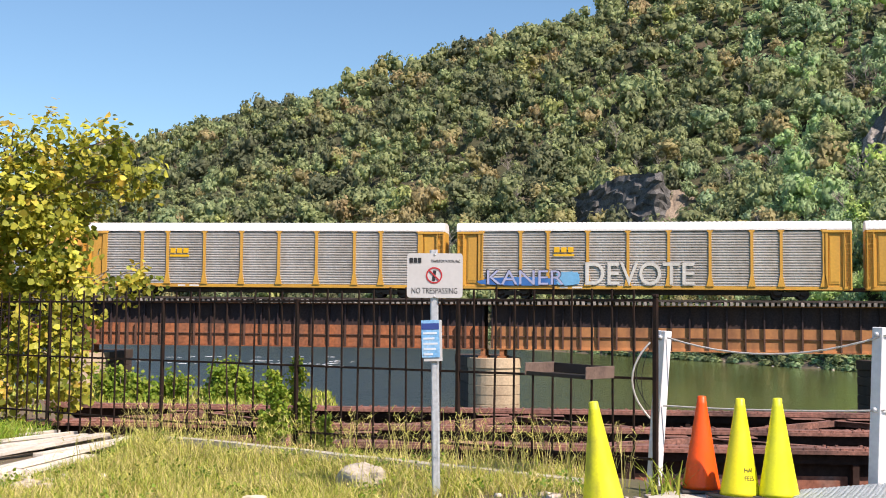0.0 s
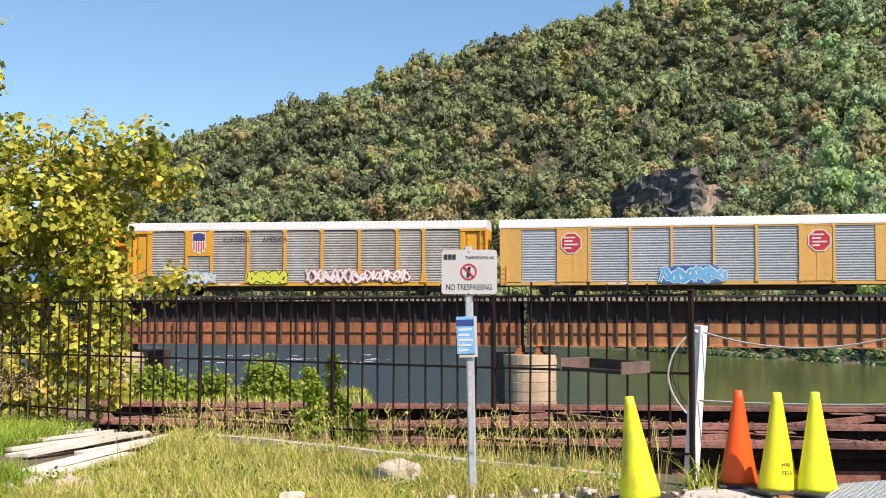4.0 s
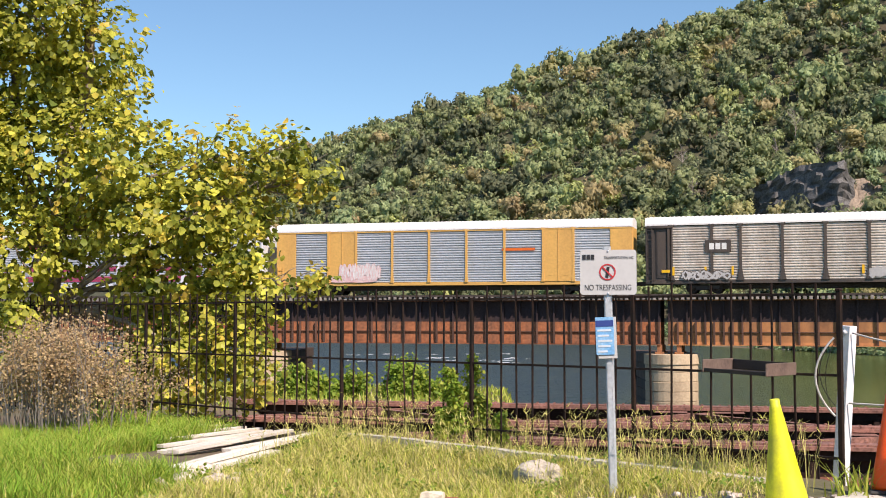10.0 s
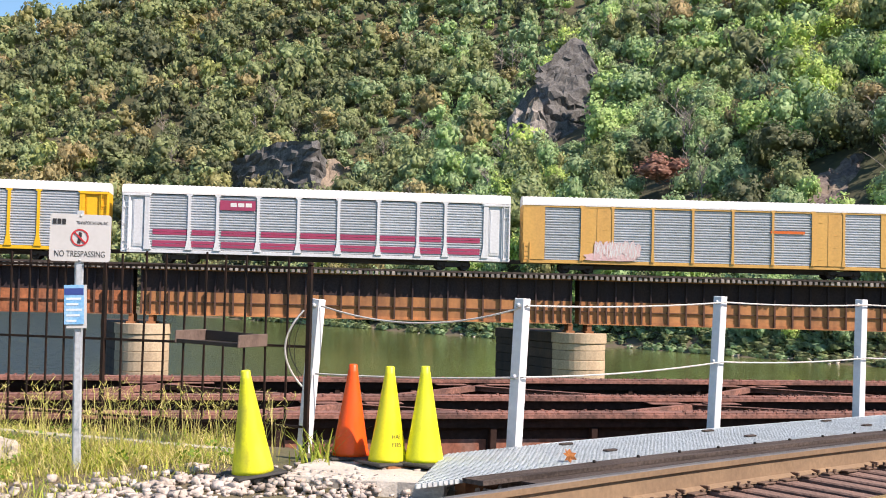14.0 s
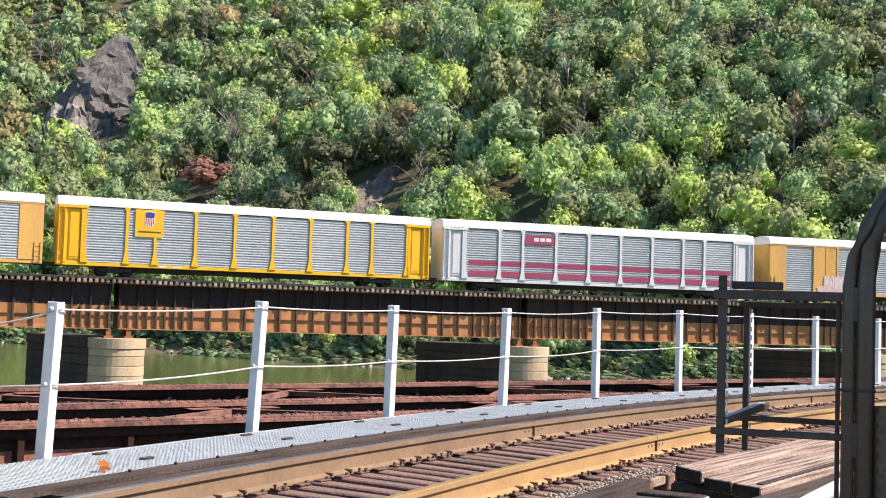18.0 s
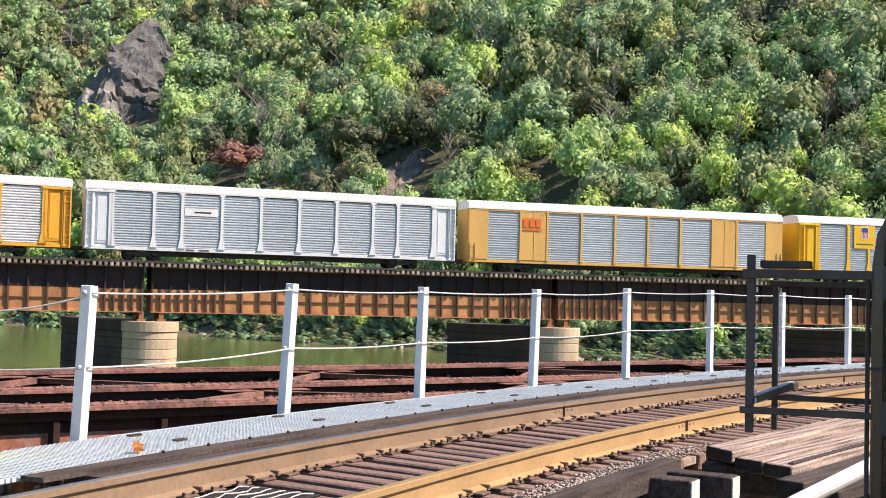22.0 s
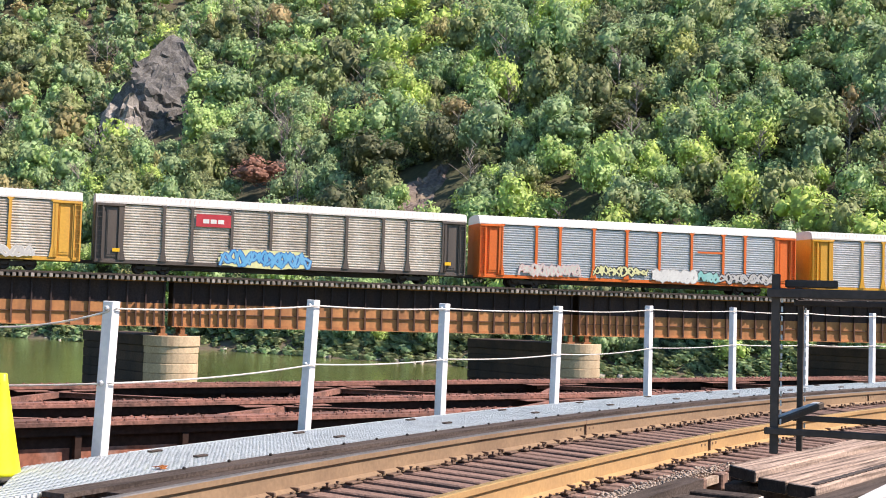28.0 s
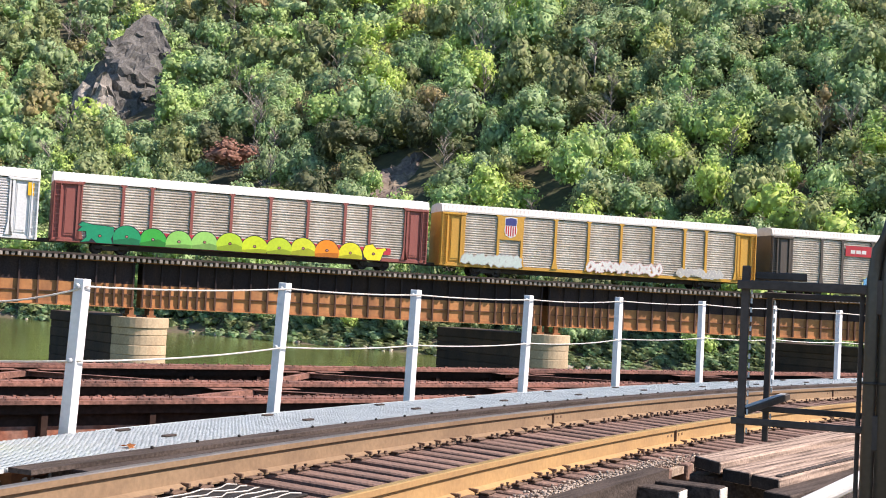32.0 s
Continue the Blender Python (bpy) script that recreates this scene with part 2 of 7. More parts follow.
M_YCONE = mat("lime_yellow_plastic", (0.83, 0.84, 0.02), 0.42, scale=5, fine=60, vary=0.05, second=(0.66, 0.68, 0.05), amount=0.5, bump=0.05)
M_YCONE2 = mat("yellow_plastic", (0.86, 0.78, 0.015), 0.42, scale=5, fine=60, vary=0.05, second=(0.72, 0.64, 0.05), amount=0.5, bump=0.05)
M_OCONE = mat("orange_plastic", (0.95, 0.10, 0.004), 0.42, scale=5, fine=60, vary=0.05, second=(0.88, 0.09, 0.01), amount=0.5, bump=0.05)
M_YSCUFF = mat("scuffed_yellow_plastic", (0.80, 0.80, 0.02), 0.5, scale=9, fine=60, vary=0.08, second=(0.36, 0.36, 0.05), amount=0.75, bump=0.05, streak=(1, 1, 0.5))
M_RUBBER = mat("black_rubber", (0.03, 0.03, 0.03), 0.8, scale=5, fine=60, second=(0.07, 0.065, 0.06), amount=0.5, bump=0.1)
M_STONE = mat("grey_limestone", (0.62, 0.54, 0.475), 0.9, scale=4, fine=30, vary=0.25, second=(0.33, 0.28, 0.23), amount=0.7, bump=0.5, rand=0.2)
M_CONC = mat("weathered_concrete", (0.52, 0.49, 0.43), 0.9, scale=2.5, fine=40, vary=0.12, second=(0.36, 0.32, 0.27), amount=0.7, bump=0.3)
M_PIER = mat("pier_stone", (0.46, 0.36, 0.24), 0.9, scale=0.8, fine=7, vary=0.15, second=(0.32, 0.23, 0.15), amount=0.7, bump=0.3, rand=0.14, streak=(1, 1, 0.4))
M_PIERDARK = mat("shaded_stained_stone", (0.075, 0.045, 0.03), 0.9, scale=0.7, fine=7, vary=0.2, second=(0.04, 0.03, 0.025), amount=0.9, bump=0.3, rand=0.2, streak=(1, 1, 0.4))
# base kept dark to carry the shade on faces turned from the sun
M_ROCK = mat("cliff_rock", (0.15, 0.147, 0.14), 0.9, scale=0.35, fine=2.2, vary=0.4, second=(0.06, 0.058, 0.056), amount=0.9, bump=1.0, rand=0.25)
# paler copy of the cliff rock: sunlight on the pinnacles put into the colour
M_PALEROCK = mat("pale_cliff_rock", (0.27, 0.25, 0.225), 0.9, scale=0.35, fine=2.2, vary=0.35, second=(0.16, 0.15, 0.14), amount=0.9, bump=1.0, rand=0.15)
M_TRAY = mat("brown_tray_steel", (0.17, 0.12, 0.095), 0.7, scale=6, fine=50, vary=0.2, second=(0.09, 0.06, 0.05), amount=0.7, bump=0.2)
M_DEADLEAF = mat("dead_leaf", (0.52, 0.20, 0.05), 0.7, scale=30, fine=90, vary=0.2, second=(0.32, 0.13, 0.04), amount=0.7, bump=0.2)
M_PALEWOOD = mat("sunlit_end_grain", (0.66, 0.62, 0.56), 0.9, scale=12, fine=60, vary=0.15, second=(0.45, 0.41, 0.36), amount=0.6, bump=0.3)
M_OLDRUST = mat("sunlit_flaking_rust", (0.30, 0.115, 0.07), 0.9, scale=1.3, fine=12, vary=0.3, bump=0.3, second=(0.27, 0.235, 0.21), amount=0.95, rand=0.2)
M_BOULDER = mat("tan_boulder", (0.46, 0.41, 0.33), 0.9, scale=5, fine=40, vary=0.2, second=(0.32, 0.28, 0.22), amount=0.7, bump=0.5)
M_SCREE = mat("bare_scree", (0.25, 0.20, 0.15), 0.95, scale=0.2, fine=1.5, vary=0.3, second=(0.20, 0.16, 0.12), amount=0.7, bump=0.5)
M_EARTH = mat("bare_earth", (0.13, 0.105, 0.095), 0.95, scale=0.25, fine=1.5, vary=0.4, second=(0.26, 0.21, 0.15), amount=0.9, bump=0.5)
M_BARK = mat("pale_bark", (0.30, 0.25, 0.19), 0.9, scale=4, fine=30, vary=0.25, second=(0.16, 0.13, 0.10), amount=0.8, bump=0.4)
M_DEAD = mat("bare_branch", (0.26, 0.23, 0.20), 0.9, scale=2, fine=10, bump=0.1)
M_GRAVEL = mat("pale_gravel", (0.47, 0.385, 0.315), 0.9, scale=3, fine=30, vary=0.3, second=(0.28, 0.25, 0.22), amount=0.8, bump=0.4, rand=0.3)
M_BOARD = mat("white_peeling_board", (0.70, 0.66, 0.58), 0.8, scale=4, fine=40, vary=0.12, second=(0.42, 0.35, 0.27), amount=0.6, bump=0.2, rand=0.12, streak=(0.5, 4, 4))
M_BOARDGREY = mat("bare_grey_board", (0.36, 0.31, 0.26), 0.9, scale=4, fine=40, vary=0.15, second=(0.20, 0.165, 0.135), amount=0.7, bump=0.3, rand=0.15, streak=(0.5, 4, 4))
M_LEAF = leaf_mat("sycamore_leaves", (0.13, 0.18, 0.03), (0.56, 0.56, 0.085), (0.66, 0.48, 0.09), 0.42, 0.45, 0.4)
M_SHRUB = leaf_mat("shrub_leaves", (0.09, 0.17, 0.02), (0.22, 0.34, 0.04), (0.40, 0.44, 0.07), 0.45)
M_GRASS = leaf_mat("grass_blades", (0.21, 0.42, 0.04), (0.50, 0.52, 0.09), (0.74, 0.63, 0.29), 0.4, 0.6)
M_DRY = leaf_mat("dry_weeds", (0.34, 0.23, 0.12), (0.50, 0.37, 0.20), (0.60, 0.48, 0.26), 0.4, 0.8)
M_WOODS = leaf_mat("hill_foliage", (0.15, 0.17, 0.095), ((0.3, (0.32, 0.375, 0.165)), (0.42, (0.30, 0.415, 0.225)), (0.58, (0.37, 0.53, 0.23)), (0.72, (0.51, 0.65, 0.19)), (0.79, (0.34, 0.335, 0.145)), (0.88, (0.42, 0.35, 0.18)), (0.94, (0.40, 0.28, 0.16))), (0.40, 0.22, 0.165), 0.38, 0.6, 0.2, 1.2)
M_SHORE = mat("shore_stone", (0.42, 0.39, 0.33), 0.9, scale=0.5, fine=3, vary=0.3, second=(0.14, 0.13, 0.11), amount=0.8, bump=0.4)


def water_mat():
    m = bpy.data.materials.new("river_water")
    m.use_nodes = True
    n, l = m.node_tree.nodes, m.node_tree.links
    b = n["Principled BSDF"]
    b.inputs["IOR"].default_value = 1.33
    co = n.new("ShaderNodeTexCoord")
    mp = n.new("ShaderNodeMapping")
    l.new(co.outputs["Object"], mp.inputs[0])
    no = n.new("ShaderNodeTexNoise")
    no.inputs["Scale"].default_value, no.inputs["Detail"].default_value = 0.9, 6.0
    l.new(mp.outputs[0], no.inputs["Vector"])
    bu = n.new("ShaderNodeBump")
    bu.inputs["Distance"].default_value = 0.7
    side = n.new("ShaderNodeSeparateXYZ")
    l.new(co.outputs["Object"], side.inputs[0])
    rough_reach = n.new("ShaderNodeMapRange")  # riffles in the upper reach, calm below
    rough_reach.inputs[1].default_value, rough_reach.inputs[2].default_value = -14, 12
    rough_reach.inputs[3].default_value, rough_reach.inputs[4].default_value = 1.0, 0.08
    l.new(side.outputs[0], rough_reach.inputs[0])
    l.new(rough_reach.outputs[0], bu.inputs["Strength"])
    gloss = n.new("ShaderNodeMapRange")
    gloss.inputs[1].default_value, gloss.inputs[2].default_value = -14, 12
    gloss.inputs[3].default_value, gloss.inputs[4].default_value = 0.3, 0.1
    l.new(side.outputs[0], gloss.inputs[0])
    l.new(gloss.outputs[0], b.inputs["Roughness"])
    l.new(no.outputs[0], bu.inputs["Height"])
    l.new(bu.outputs[0], b.inputs["Normal"])
    br = n.new("ShaderNodeTexNoise")
    br.inputs["Scale"].default_value, br.inputs["Detail"].default_value = 0.02, 4.0
    l.new(co.outputs["Object"], br.inputs["Vector"])
    cr = n.new("ShaderNodeValToRGB")
    cr.color_ramp.elements[0].position, cr.color_ramp.elements[0].color = 0.4, (0.092, 0.112, 0.032, 1)
    cr.color_ramp.elements[1].position, cr.color_ramp.elements[1].color = 0.65, (0.125, 0.15, 0.045, 1)
    l.new(br.outputs[0], cr.inputs[0])
    deep = n.new("ShaderNodeMapRange")  # upper reach goes dark blue: the sky's reflection put into the base colour
    deep.inputs[1].default_value, deep.inputs[2].default_value = -14, 16
    deep.inputs[3].default_value, deep.inputs[4].default_value = 0.0, 1.0
    l.new(side.outputs[0], deep.inputs[0])
    dim = n.new("ShaderNodeMix")
    dim.data_type = "RGBA"
    dim.inputs[6].default_value = (0.028, 0.043, 0.05, 1)
    l.new(cr.outputs[0], dim.inputs[7])
    l.new(deep.outputs[0], dim.inputs[0])
    l.new(dim.outputs[2], b.inputs["Base Color"])
    return m


M_WATER = water_mat()


# ---- small building helpers ----
def mesh_of(name, bm, material=None):
    me = bpy.data.meshes.new(name)
    bm.to_mesh(me)
    bm.free()
    if material:
        me.materials.append(material)
    return me


def part(name, bm, material, parent, label=""):
    """Links a bmesh, or a mesh that is shared, as one mesh object under a thing or a part."""
    me = bm if isinstance(bm, bpy.types.Mesh) else mesh_of(name, bm, material)
    ob = new(name, me)
    ob.parent = parent
    if label:
        ob["label"] = label
    return ob


def empty(name, m=None):
    ob = new(name)
    ob.empty_display_size = 0.2
    if m is not None:
        ob.matrix_world = m
    return ob


def box(bm, x0, x1, y0, y1, z0, z1, m=None):
    vs = [bm.verts.new(p) for p in ((x0, y0, z0), (x1, y0, z0), (x1, y1, z0), (x0, y1, z0), (x0, y0, z1), (x1, y0, z1), (x1, y1, z1), (x0, y1, z1))]
    if m is not None:
        for v in vs:
            v.co = m @ v.co
    for f in ((0, 3, 2, 1), (4, 5, 6, 7), (0, 1, 5, 4), (1, 2, 6, 5), (2, 3, 7, 6), (3, 0, 4, 7)):
        bm.faces.new([vs[i] for i in f])
    return vs


def bevel(bm, width=0.01, segments=1):
    bmesh.ops.bevel(bm, geom=list(bm.edges), offset=width, segments=segments, affect="EDGES", profile=0.5)
    return bm


def block(x0, x1, y0, y1, z0, z1, b=0.0):
    bm = bmesh.new()
    box(bm, x0, x1, y0, y1, z0, z1)
    return bevel(bm, b) if b else bm


def tube(bm, points, radii, sides=8, cap=True):
    """A round bar through points, with a radius at each."""
    pts = [Vector(p) for p in points]
    if not hasattr(radii, "__len__"):
        radii = [radii] * len(pts)
    rings = []
    for i, p in enumerate(pts):
        d = (pts[min(i + 1, len(pts) - 1)] - pts[max(i - 1, 0)]).normalized()
        a = d.cross(Vector((0.31, 0.17, 0.93)) if abs(d.z) < 0.95 else Vector((1, 0.1, 0))).normalized()
        b = d.cross(a)
        rings.append([bm.verts.new(p + radii[i] * (a * math.cos(k * math.tau / sides) + b * math.sin(k * math.tau / sides))) for k in range(sides)])
    for r, s in zip(rings, rings[1:]):
        for k in range(sides):
            bm.faces.new((r[k], r[(k + 1) % sides], s[(k + 1) % sides], s[k]))
    if cap:
        bm.faces.new(rings[0][::-1])
        bm.faces.new(rings[-1])
    return bm


def lathe(bm, profile, sides=24):
    """A turned form from (radius, height) pairs."""
    rings = [[bm.verts.new((r * math.cos(k * math.tau / sides), r * math.sin(k * math.tau / sides), z)) for k in range(sides)] for r, z in profile]
    for a, b in zip(rings, rings[1:]):
        for k in range(sides):
            f = bm.faces.new((a[k], a[(k + 1) % sides], b[(k + 1) % sides], b[k]))
            f.smooth = True
    bm.faces.new(rings[0][::-1])
    bm.faces.new(rings[-1])
    return bm


def from_arrays(name, verts, faces, material, tone=None, smooth=False):
    """One mesh from arrays of corners and of quads or triangles, with a tone for each corner."""
    me = bpy.data.meshes.new(name)
    k = faces.shape[1]
    me.vertices.add(len(verts))
    me.vertices.foreach_set("co", np.ascontiguousarray(verts, dtype=np.float32).ravel())
    me.loops.add(faces.size)
    me.loops.foreach_set("vertex_index", np.ascontiguousarray(faces, dtype=np.int32).ravel())
    me.polygons.add(len(faces))
    me.polygons.foreach_set("loop_start", np.arange(0, faces.size, k, dtype=np.int32))
    if smooth:
        me.polygons.foreach_set("use_smooth", np.ones(len(faces), dtype=bool))
    if tone is not None:
        me.attributes.new("tone", "FLOAT", "POINT").data.foreach_set("value", np.ascontiguousarray(tone, dtype=np.float32))
    me.update(calc_edges=True)
    me.materials.append(material)
    return me


def text_mesh(words, size, material, thick=0.002, align="CENTER"):
    cu = bpy.data.curves.new("letters", "FONT")
    cu.body, cu.size, cu.extrude, cu.align_x, cu.align_y = words, size, thick, align, "CENTER"
    ob = bpy.data.objects.new("letters", cu)
    me = bpy.data.meshes.new_from_object(ob)
    bpy.data.objects.remove(ob)
    me.materials.append(material)
    return me


def stone_arrays(count, seed, where, size):
    """Small broken stones: skewed six-faced lumps at places given by where(rng)."""
    r = np.random.RandomState(seed)
    base = np.array([(x, y, z) for z in (-0.7, 0.7) for x, y in ((-0.8, -0.7), (0.8, -0.7), (0.8, 0.7), (-0.8, 0.7))], float)
    tri = np.array([(0, 3, 2, 1), (4, 5, 6, 7), (0, 1, 5, 4), (1, 2, 6, 5), (2, 3, 7, 6), (3, 0, 4, 7)])
    v, f = [], []
    rg = random.Random(seed)
    for i in range(count):
        x, y, z = where(rg)
        s = size * r.uniform(0.5, 1.4)
        a = r.uniform(0, 6.28)
        b = base * (s * r.uniform(0.7, 1.2, 3)) * (1, 1, 0.7) + r.normal(0, 0.2, (8, 3)) * s
        c, q = math.cos(a), math.sin(a)
        b = b @ np.array([[c, -q, 0], [q, c, 0], [0, 0, 1]])
        v.append(b + (x, y, z))
        f.append(tri + i * 8)
    return np.concatenate(v), np.concatenate(f)

# ---- the lie of the land ----
RIVER_Z = -6.5
SHORES = ((0.93, 0.37, 138.0), (0.53, 0.85, 317.0))  # the far shore in two reaches: direction inland and distance


def inland_of(x, y):
    return max(a * x + b * y - c for a, b, c in SHORES)


def distance_at(az, inland):
    """How far off, towards az degrees, the ground lies so many metres inland."""
    u, v = math.sin(radians(az)), math.cos(radians(az))
    return min((inland + c) / (a * u + b * v) for a, b, c in SHORES if a * u + b * v > 0.02)


def smooth(a, b, v):
    v = min(1.0, max(0.0, (v - a) / (b - a)))
    return v * v * (3 - 2 * v)


def edge_of_yard(x, y):
    """Metres beyond the edge of the yard: past the fence, or off the abutment of the near bridge."""
    past_fence = (x - 0.8) * 0.5 + (y - 10.75) * 0.866
    off_abutment = (x - 1.75) * 0.86 + (y - 8.75) * 0.52
    return max(past_fence if x < 3 else -9, off_abutment)


def land(x, y):
    inland = inland_of(x, y)
    n1 = noise.noise(Vector((x * 0.012, y * 0.012, 0.3)))
    n2 = noise.noise(Vector((x * 0.05, y * 0.05, 4.0)))
    if inland > -6:
        up = max(0.0, inland)
        z = RIVER_Z - 0.8 + 1.6 * smooth(-4, 2, inland) + 0.62 * up
        z += n1 * 7 * smooth(10, 90, inland) + n2 * 2.0 * smooth(5, 40, inland)
        crest = max(20.0, 182 + 0.27 * min(x, 20) + 0.6 * max(0.0, x - 20) + n1 * 6)
        h = min(1.0, max(0.0, 0.5 + 0.5 * (crest - z) / 18))
        return crest + (z - crest) * h - 18 * h * (1 - h)
    e = edge_of_yard(x, y)
    r = math.hypot(x, y)
    top = 0.19 * smooth(-3.0, 0.6, x) - 0.03 + 0.03 * noise.noise(Vector((x * 0.6, y * 0.6, 0)))
    top += 0.13 * smooth(-2.5, -7.0, x) * smooth(14.0, 10.5, y)
    top -= 0.13 * smooth(8.55, 8.2, y) * smooth(-0.4, 0.5, x)
    top += 0.07 * smooth(-2.4, -0.4, (x - 0.81) * 0.498 + (y - 10.55) * 0.867) * smooth(0.6, -0.6, x)
    if -4.8 < x < 0.5:
        top = max(top, 0.2 - 0.2 * abs((x + 1.95) * 0.546 + (y - 11.45) * 0.838))
    if e < 0:
        return top
    meadow = smooth(28.0, 30.0, y) * smooth(0.6, -0.8, x + 0.17 * y)  # the low grassy bank beyond the old girders
    pit = smooth(-11.5, -7.5, x) * (1 - meadow) * smooth(0.2, 2.2, e)
    fall = 0.45 * smooth(0.2, 5.0, e) + 3.75 * pit + 0.4 * meadow + n2 * 0.3 * smooth(2, 8, e)
    bank = top - fall
    wet = smooth(38, 60, y) if x < 6 else smooth(12, 30, y)
    return bank * (1 - wet) + (RIVER_Z - 0.9) * wet


def build_ground():
    verts, faces = [], []
    angles, rings = 288, 150
    radii = [0.0] + [0.35 * (3800 / 0.35) ** (i / (rings - 1)) for i in range(rings)]
    for i, r in enumerate(radii):
        for k in range(angles):
            a = k * math.tau / angles
            x, y = r * math.sin(a), r * math.cos(a)
            verts.append((x, y, land(x, y)))
    for i in range(rings):
        for k in range(angles):
            j = (k + 1) % angles
            faces.append((i * angles + k, (i + 1) * angles + k, (i + 1) * angles + j, i * angles + j))
    me = from_arrays("ground", np.array(verts), np.array(faces)[:, ::-1], M_SOIL, smooth=True)
    me.materials.append(M_LITTER)
    me.polygons.foreach_set("material_index", np.array([1 if inland_of(verts[q[0]][0], verts[q[0]][1]) > 0 else 0 for q in faces], dtype=np.int32))
    return tagged(new("ground", me), "brown earth and dry leaf litter of yard, river bank and wooded hillside", "ground", kind="structure")


build_ground()
bm = bmesh.new()
box(bm, -1500, 1500, 12, 1500, RIVER_Z - 0.5, RIVER_Z)
tagged(new("water", mesh_of("water", bm, M_WATER)), "calm olive green river under the railway bridges", "river", kind="structure")
bm = bmesh.new()
rng = random.Random(5)
for _ in range(34):
    d, a = rng.choice((238, 252, 281)) + rng.gauss(0, 3.5), rng.uniform(-0.34, -0.16)
    x, y = d * math.sin(a), d * math.cos(a)
    if inland_of(x, y) < -14:
        w, t = rng.uniform(0.3, 1.4) ** 2.2, rng.uniform(0.05, 0.4)
        for _ in range(5):
            u, s, q = rng.uniform(-w, w), w * rng.uniform(0.1, 0.45), rng.gauss(0, 2 * t)
            box(bm, x + u - s, x + u + s, y + q - t, y + q + t, RIVER_Z - 0.05, RIVER_Z + rng.uniform(0.02, 0.08))
tagged(new("rapids", mesh_of("rapids", bm, M_WHITE)), "thin lines of white broken water over shallow ledges", "rapids", kind="stuff")


# ---- woods on the hill ----
CORE = np.array([(x, y, z) for x in (-1, 1) for y in (-1, 1) for z in (-1, 1)]) / math.sqrt(3)
CORE_FACES = np.array([(0, 1, 3, 2), (4, 6, 7, 5), (0, 4, 5, 1), (2, 3, 7, 6), (0, 2, 6, 4), (1, 5, 7, 3)])


def crown_arrays(seed, lobes, leaves, size, tall=1.0):
    """One crown about a unit in radius: lobes heaped on one another, each a dense core of twigs under many small leaf clumps. Corners and faces."""
    r = np.random.RandomState(seed)
    where = r.normal(0, 1, (lobes, 3))
    where[:, 2] = np.abs(where[:, 2]) * 1.0 - 0.3
    where *= (r.uniform(0.36, 0.74, lobes) / np.linalg.norm(where, axis=1))[:, None]
    where[0] *= 0.2
    where *= (1, 1, 0.9 * tall)
    wide = r.uniform(0.22, 0.44, lobes)
    wide[0] = 0.5
    bv, bf = CORE, CORE_FACES
    v = [where[k] + bv @ np.linalg.qr(r.normal(0, 1, (3, 3)))[0] * wide[k] * (0.84 + r.normal(0, 0.12, (len(bv), 1))) for k in range(lobes)]
    f = [bf + k * len(bv) for k in range(lobes)]
    pick = r.choice(lobes, leaves * 3, p=wide**2 / np.sum(wide**2))
    d = r.normal(0, 1, (leaves * 3, 3))
    d[:, 2] += 0.2
    d /= np.linalg.norm(d, axis=1)[:, None]
    c = where[pick] + d * (wide[pick] * r.uniform(0.78, 1.3, leaves * 3))[:, None]
    # only the outside of the heap carries leaves
    gap = np.linalg.norm(c[:, None, :] - where[None], axis=2) / wide[None]
    gap[np.arange(len(c)), pick] = 9
    c, d = c[gap.min(1) > 0.95][:leaves], d[gap.min(1) > 0.95][:leaves]
    n = len(c)
    nrm = d + c * 0.4 + r.normal(0, 0.55, (n, 3))
    nrm /= np.linalg.norm(nrm, axis=1)[:, None]
    a = np.cross(nrm, r.normal(0, 1, (n, 3)))
    a /= np.linalg.norm(a, axis=1)[:, None]
    b = np.cross(nrm, a)
    s = size * r.uniform(0.5, 1.4, n)[:, None]
    t = size * r.uniform(0.5, 1.3, n)[:, None]
    q = np.stack([c - a * s - b * t * 0.4, c + b * t - a * s * 0.3, c + a * s + b * t * 0.3, c - b * t + a * s * 0.4], 1)
    base = lobes * len(bv)
    return np.concatenate(v + [q.reshape(-1, 3)]), np.concatenate(f + [base + np.arange(n * 4).reshape(-1, 4)])


ROCKS = []  # az, inland, half width, height: crags that keep the wood open


def crown_size(d):
    return 4.6 * (d / 280) ** (0.22 if d > 280 else 0.75)


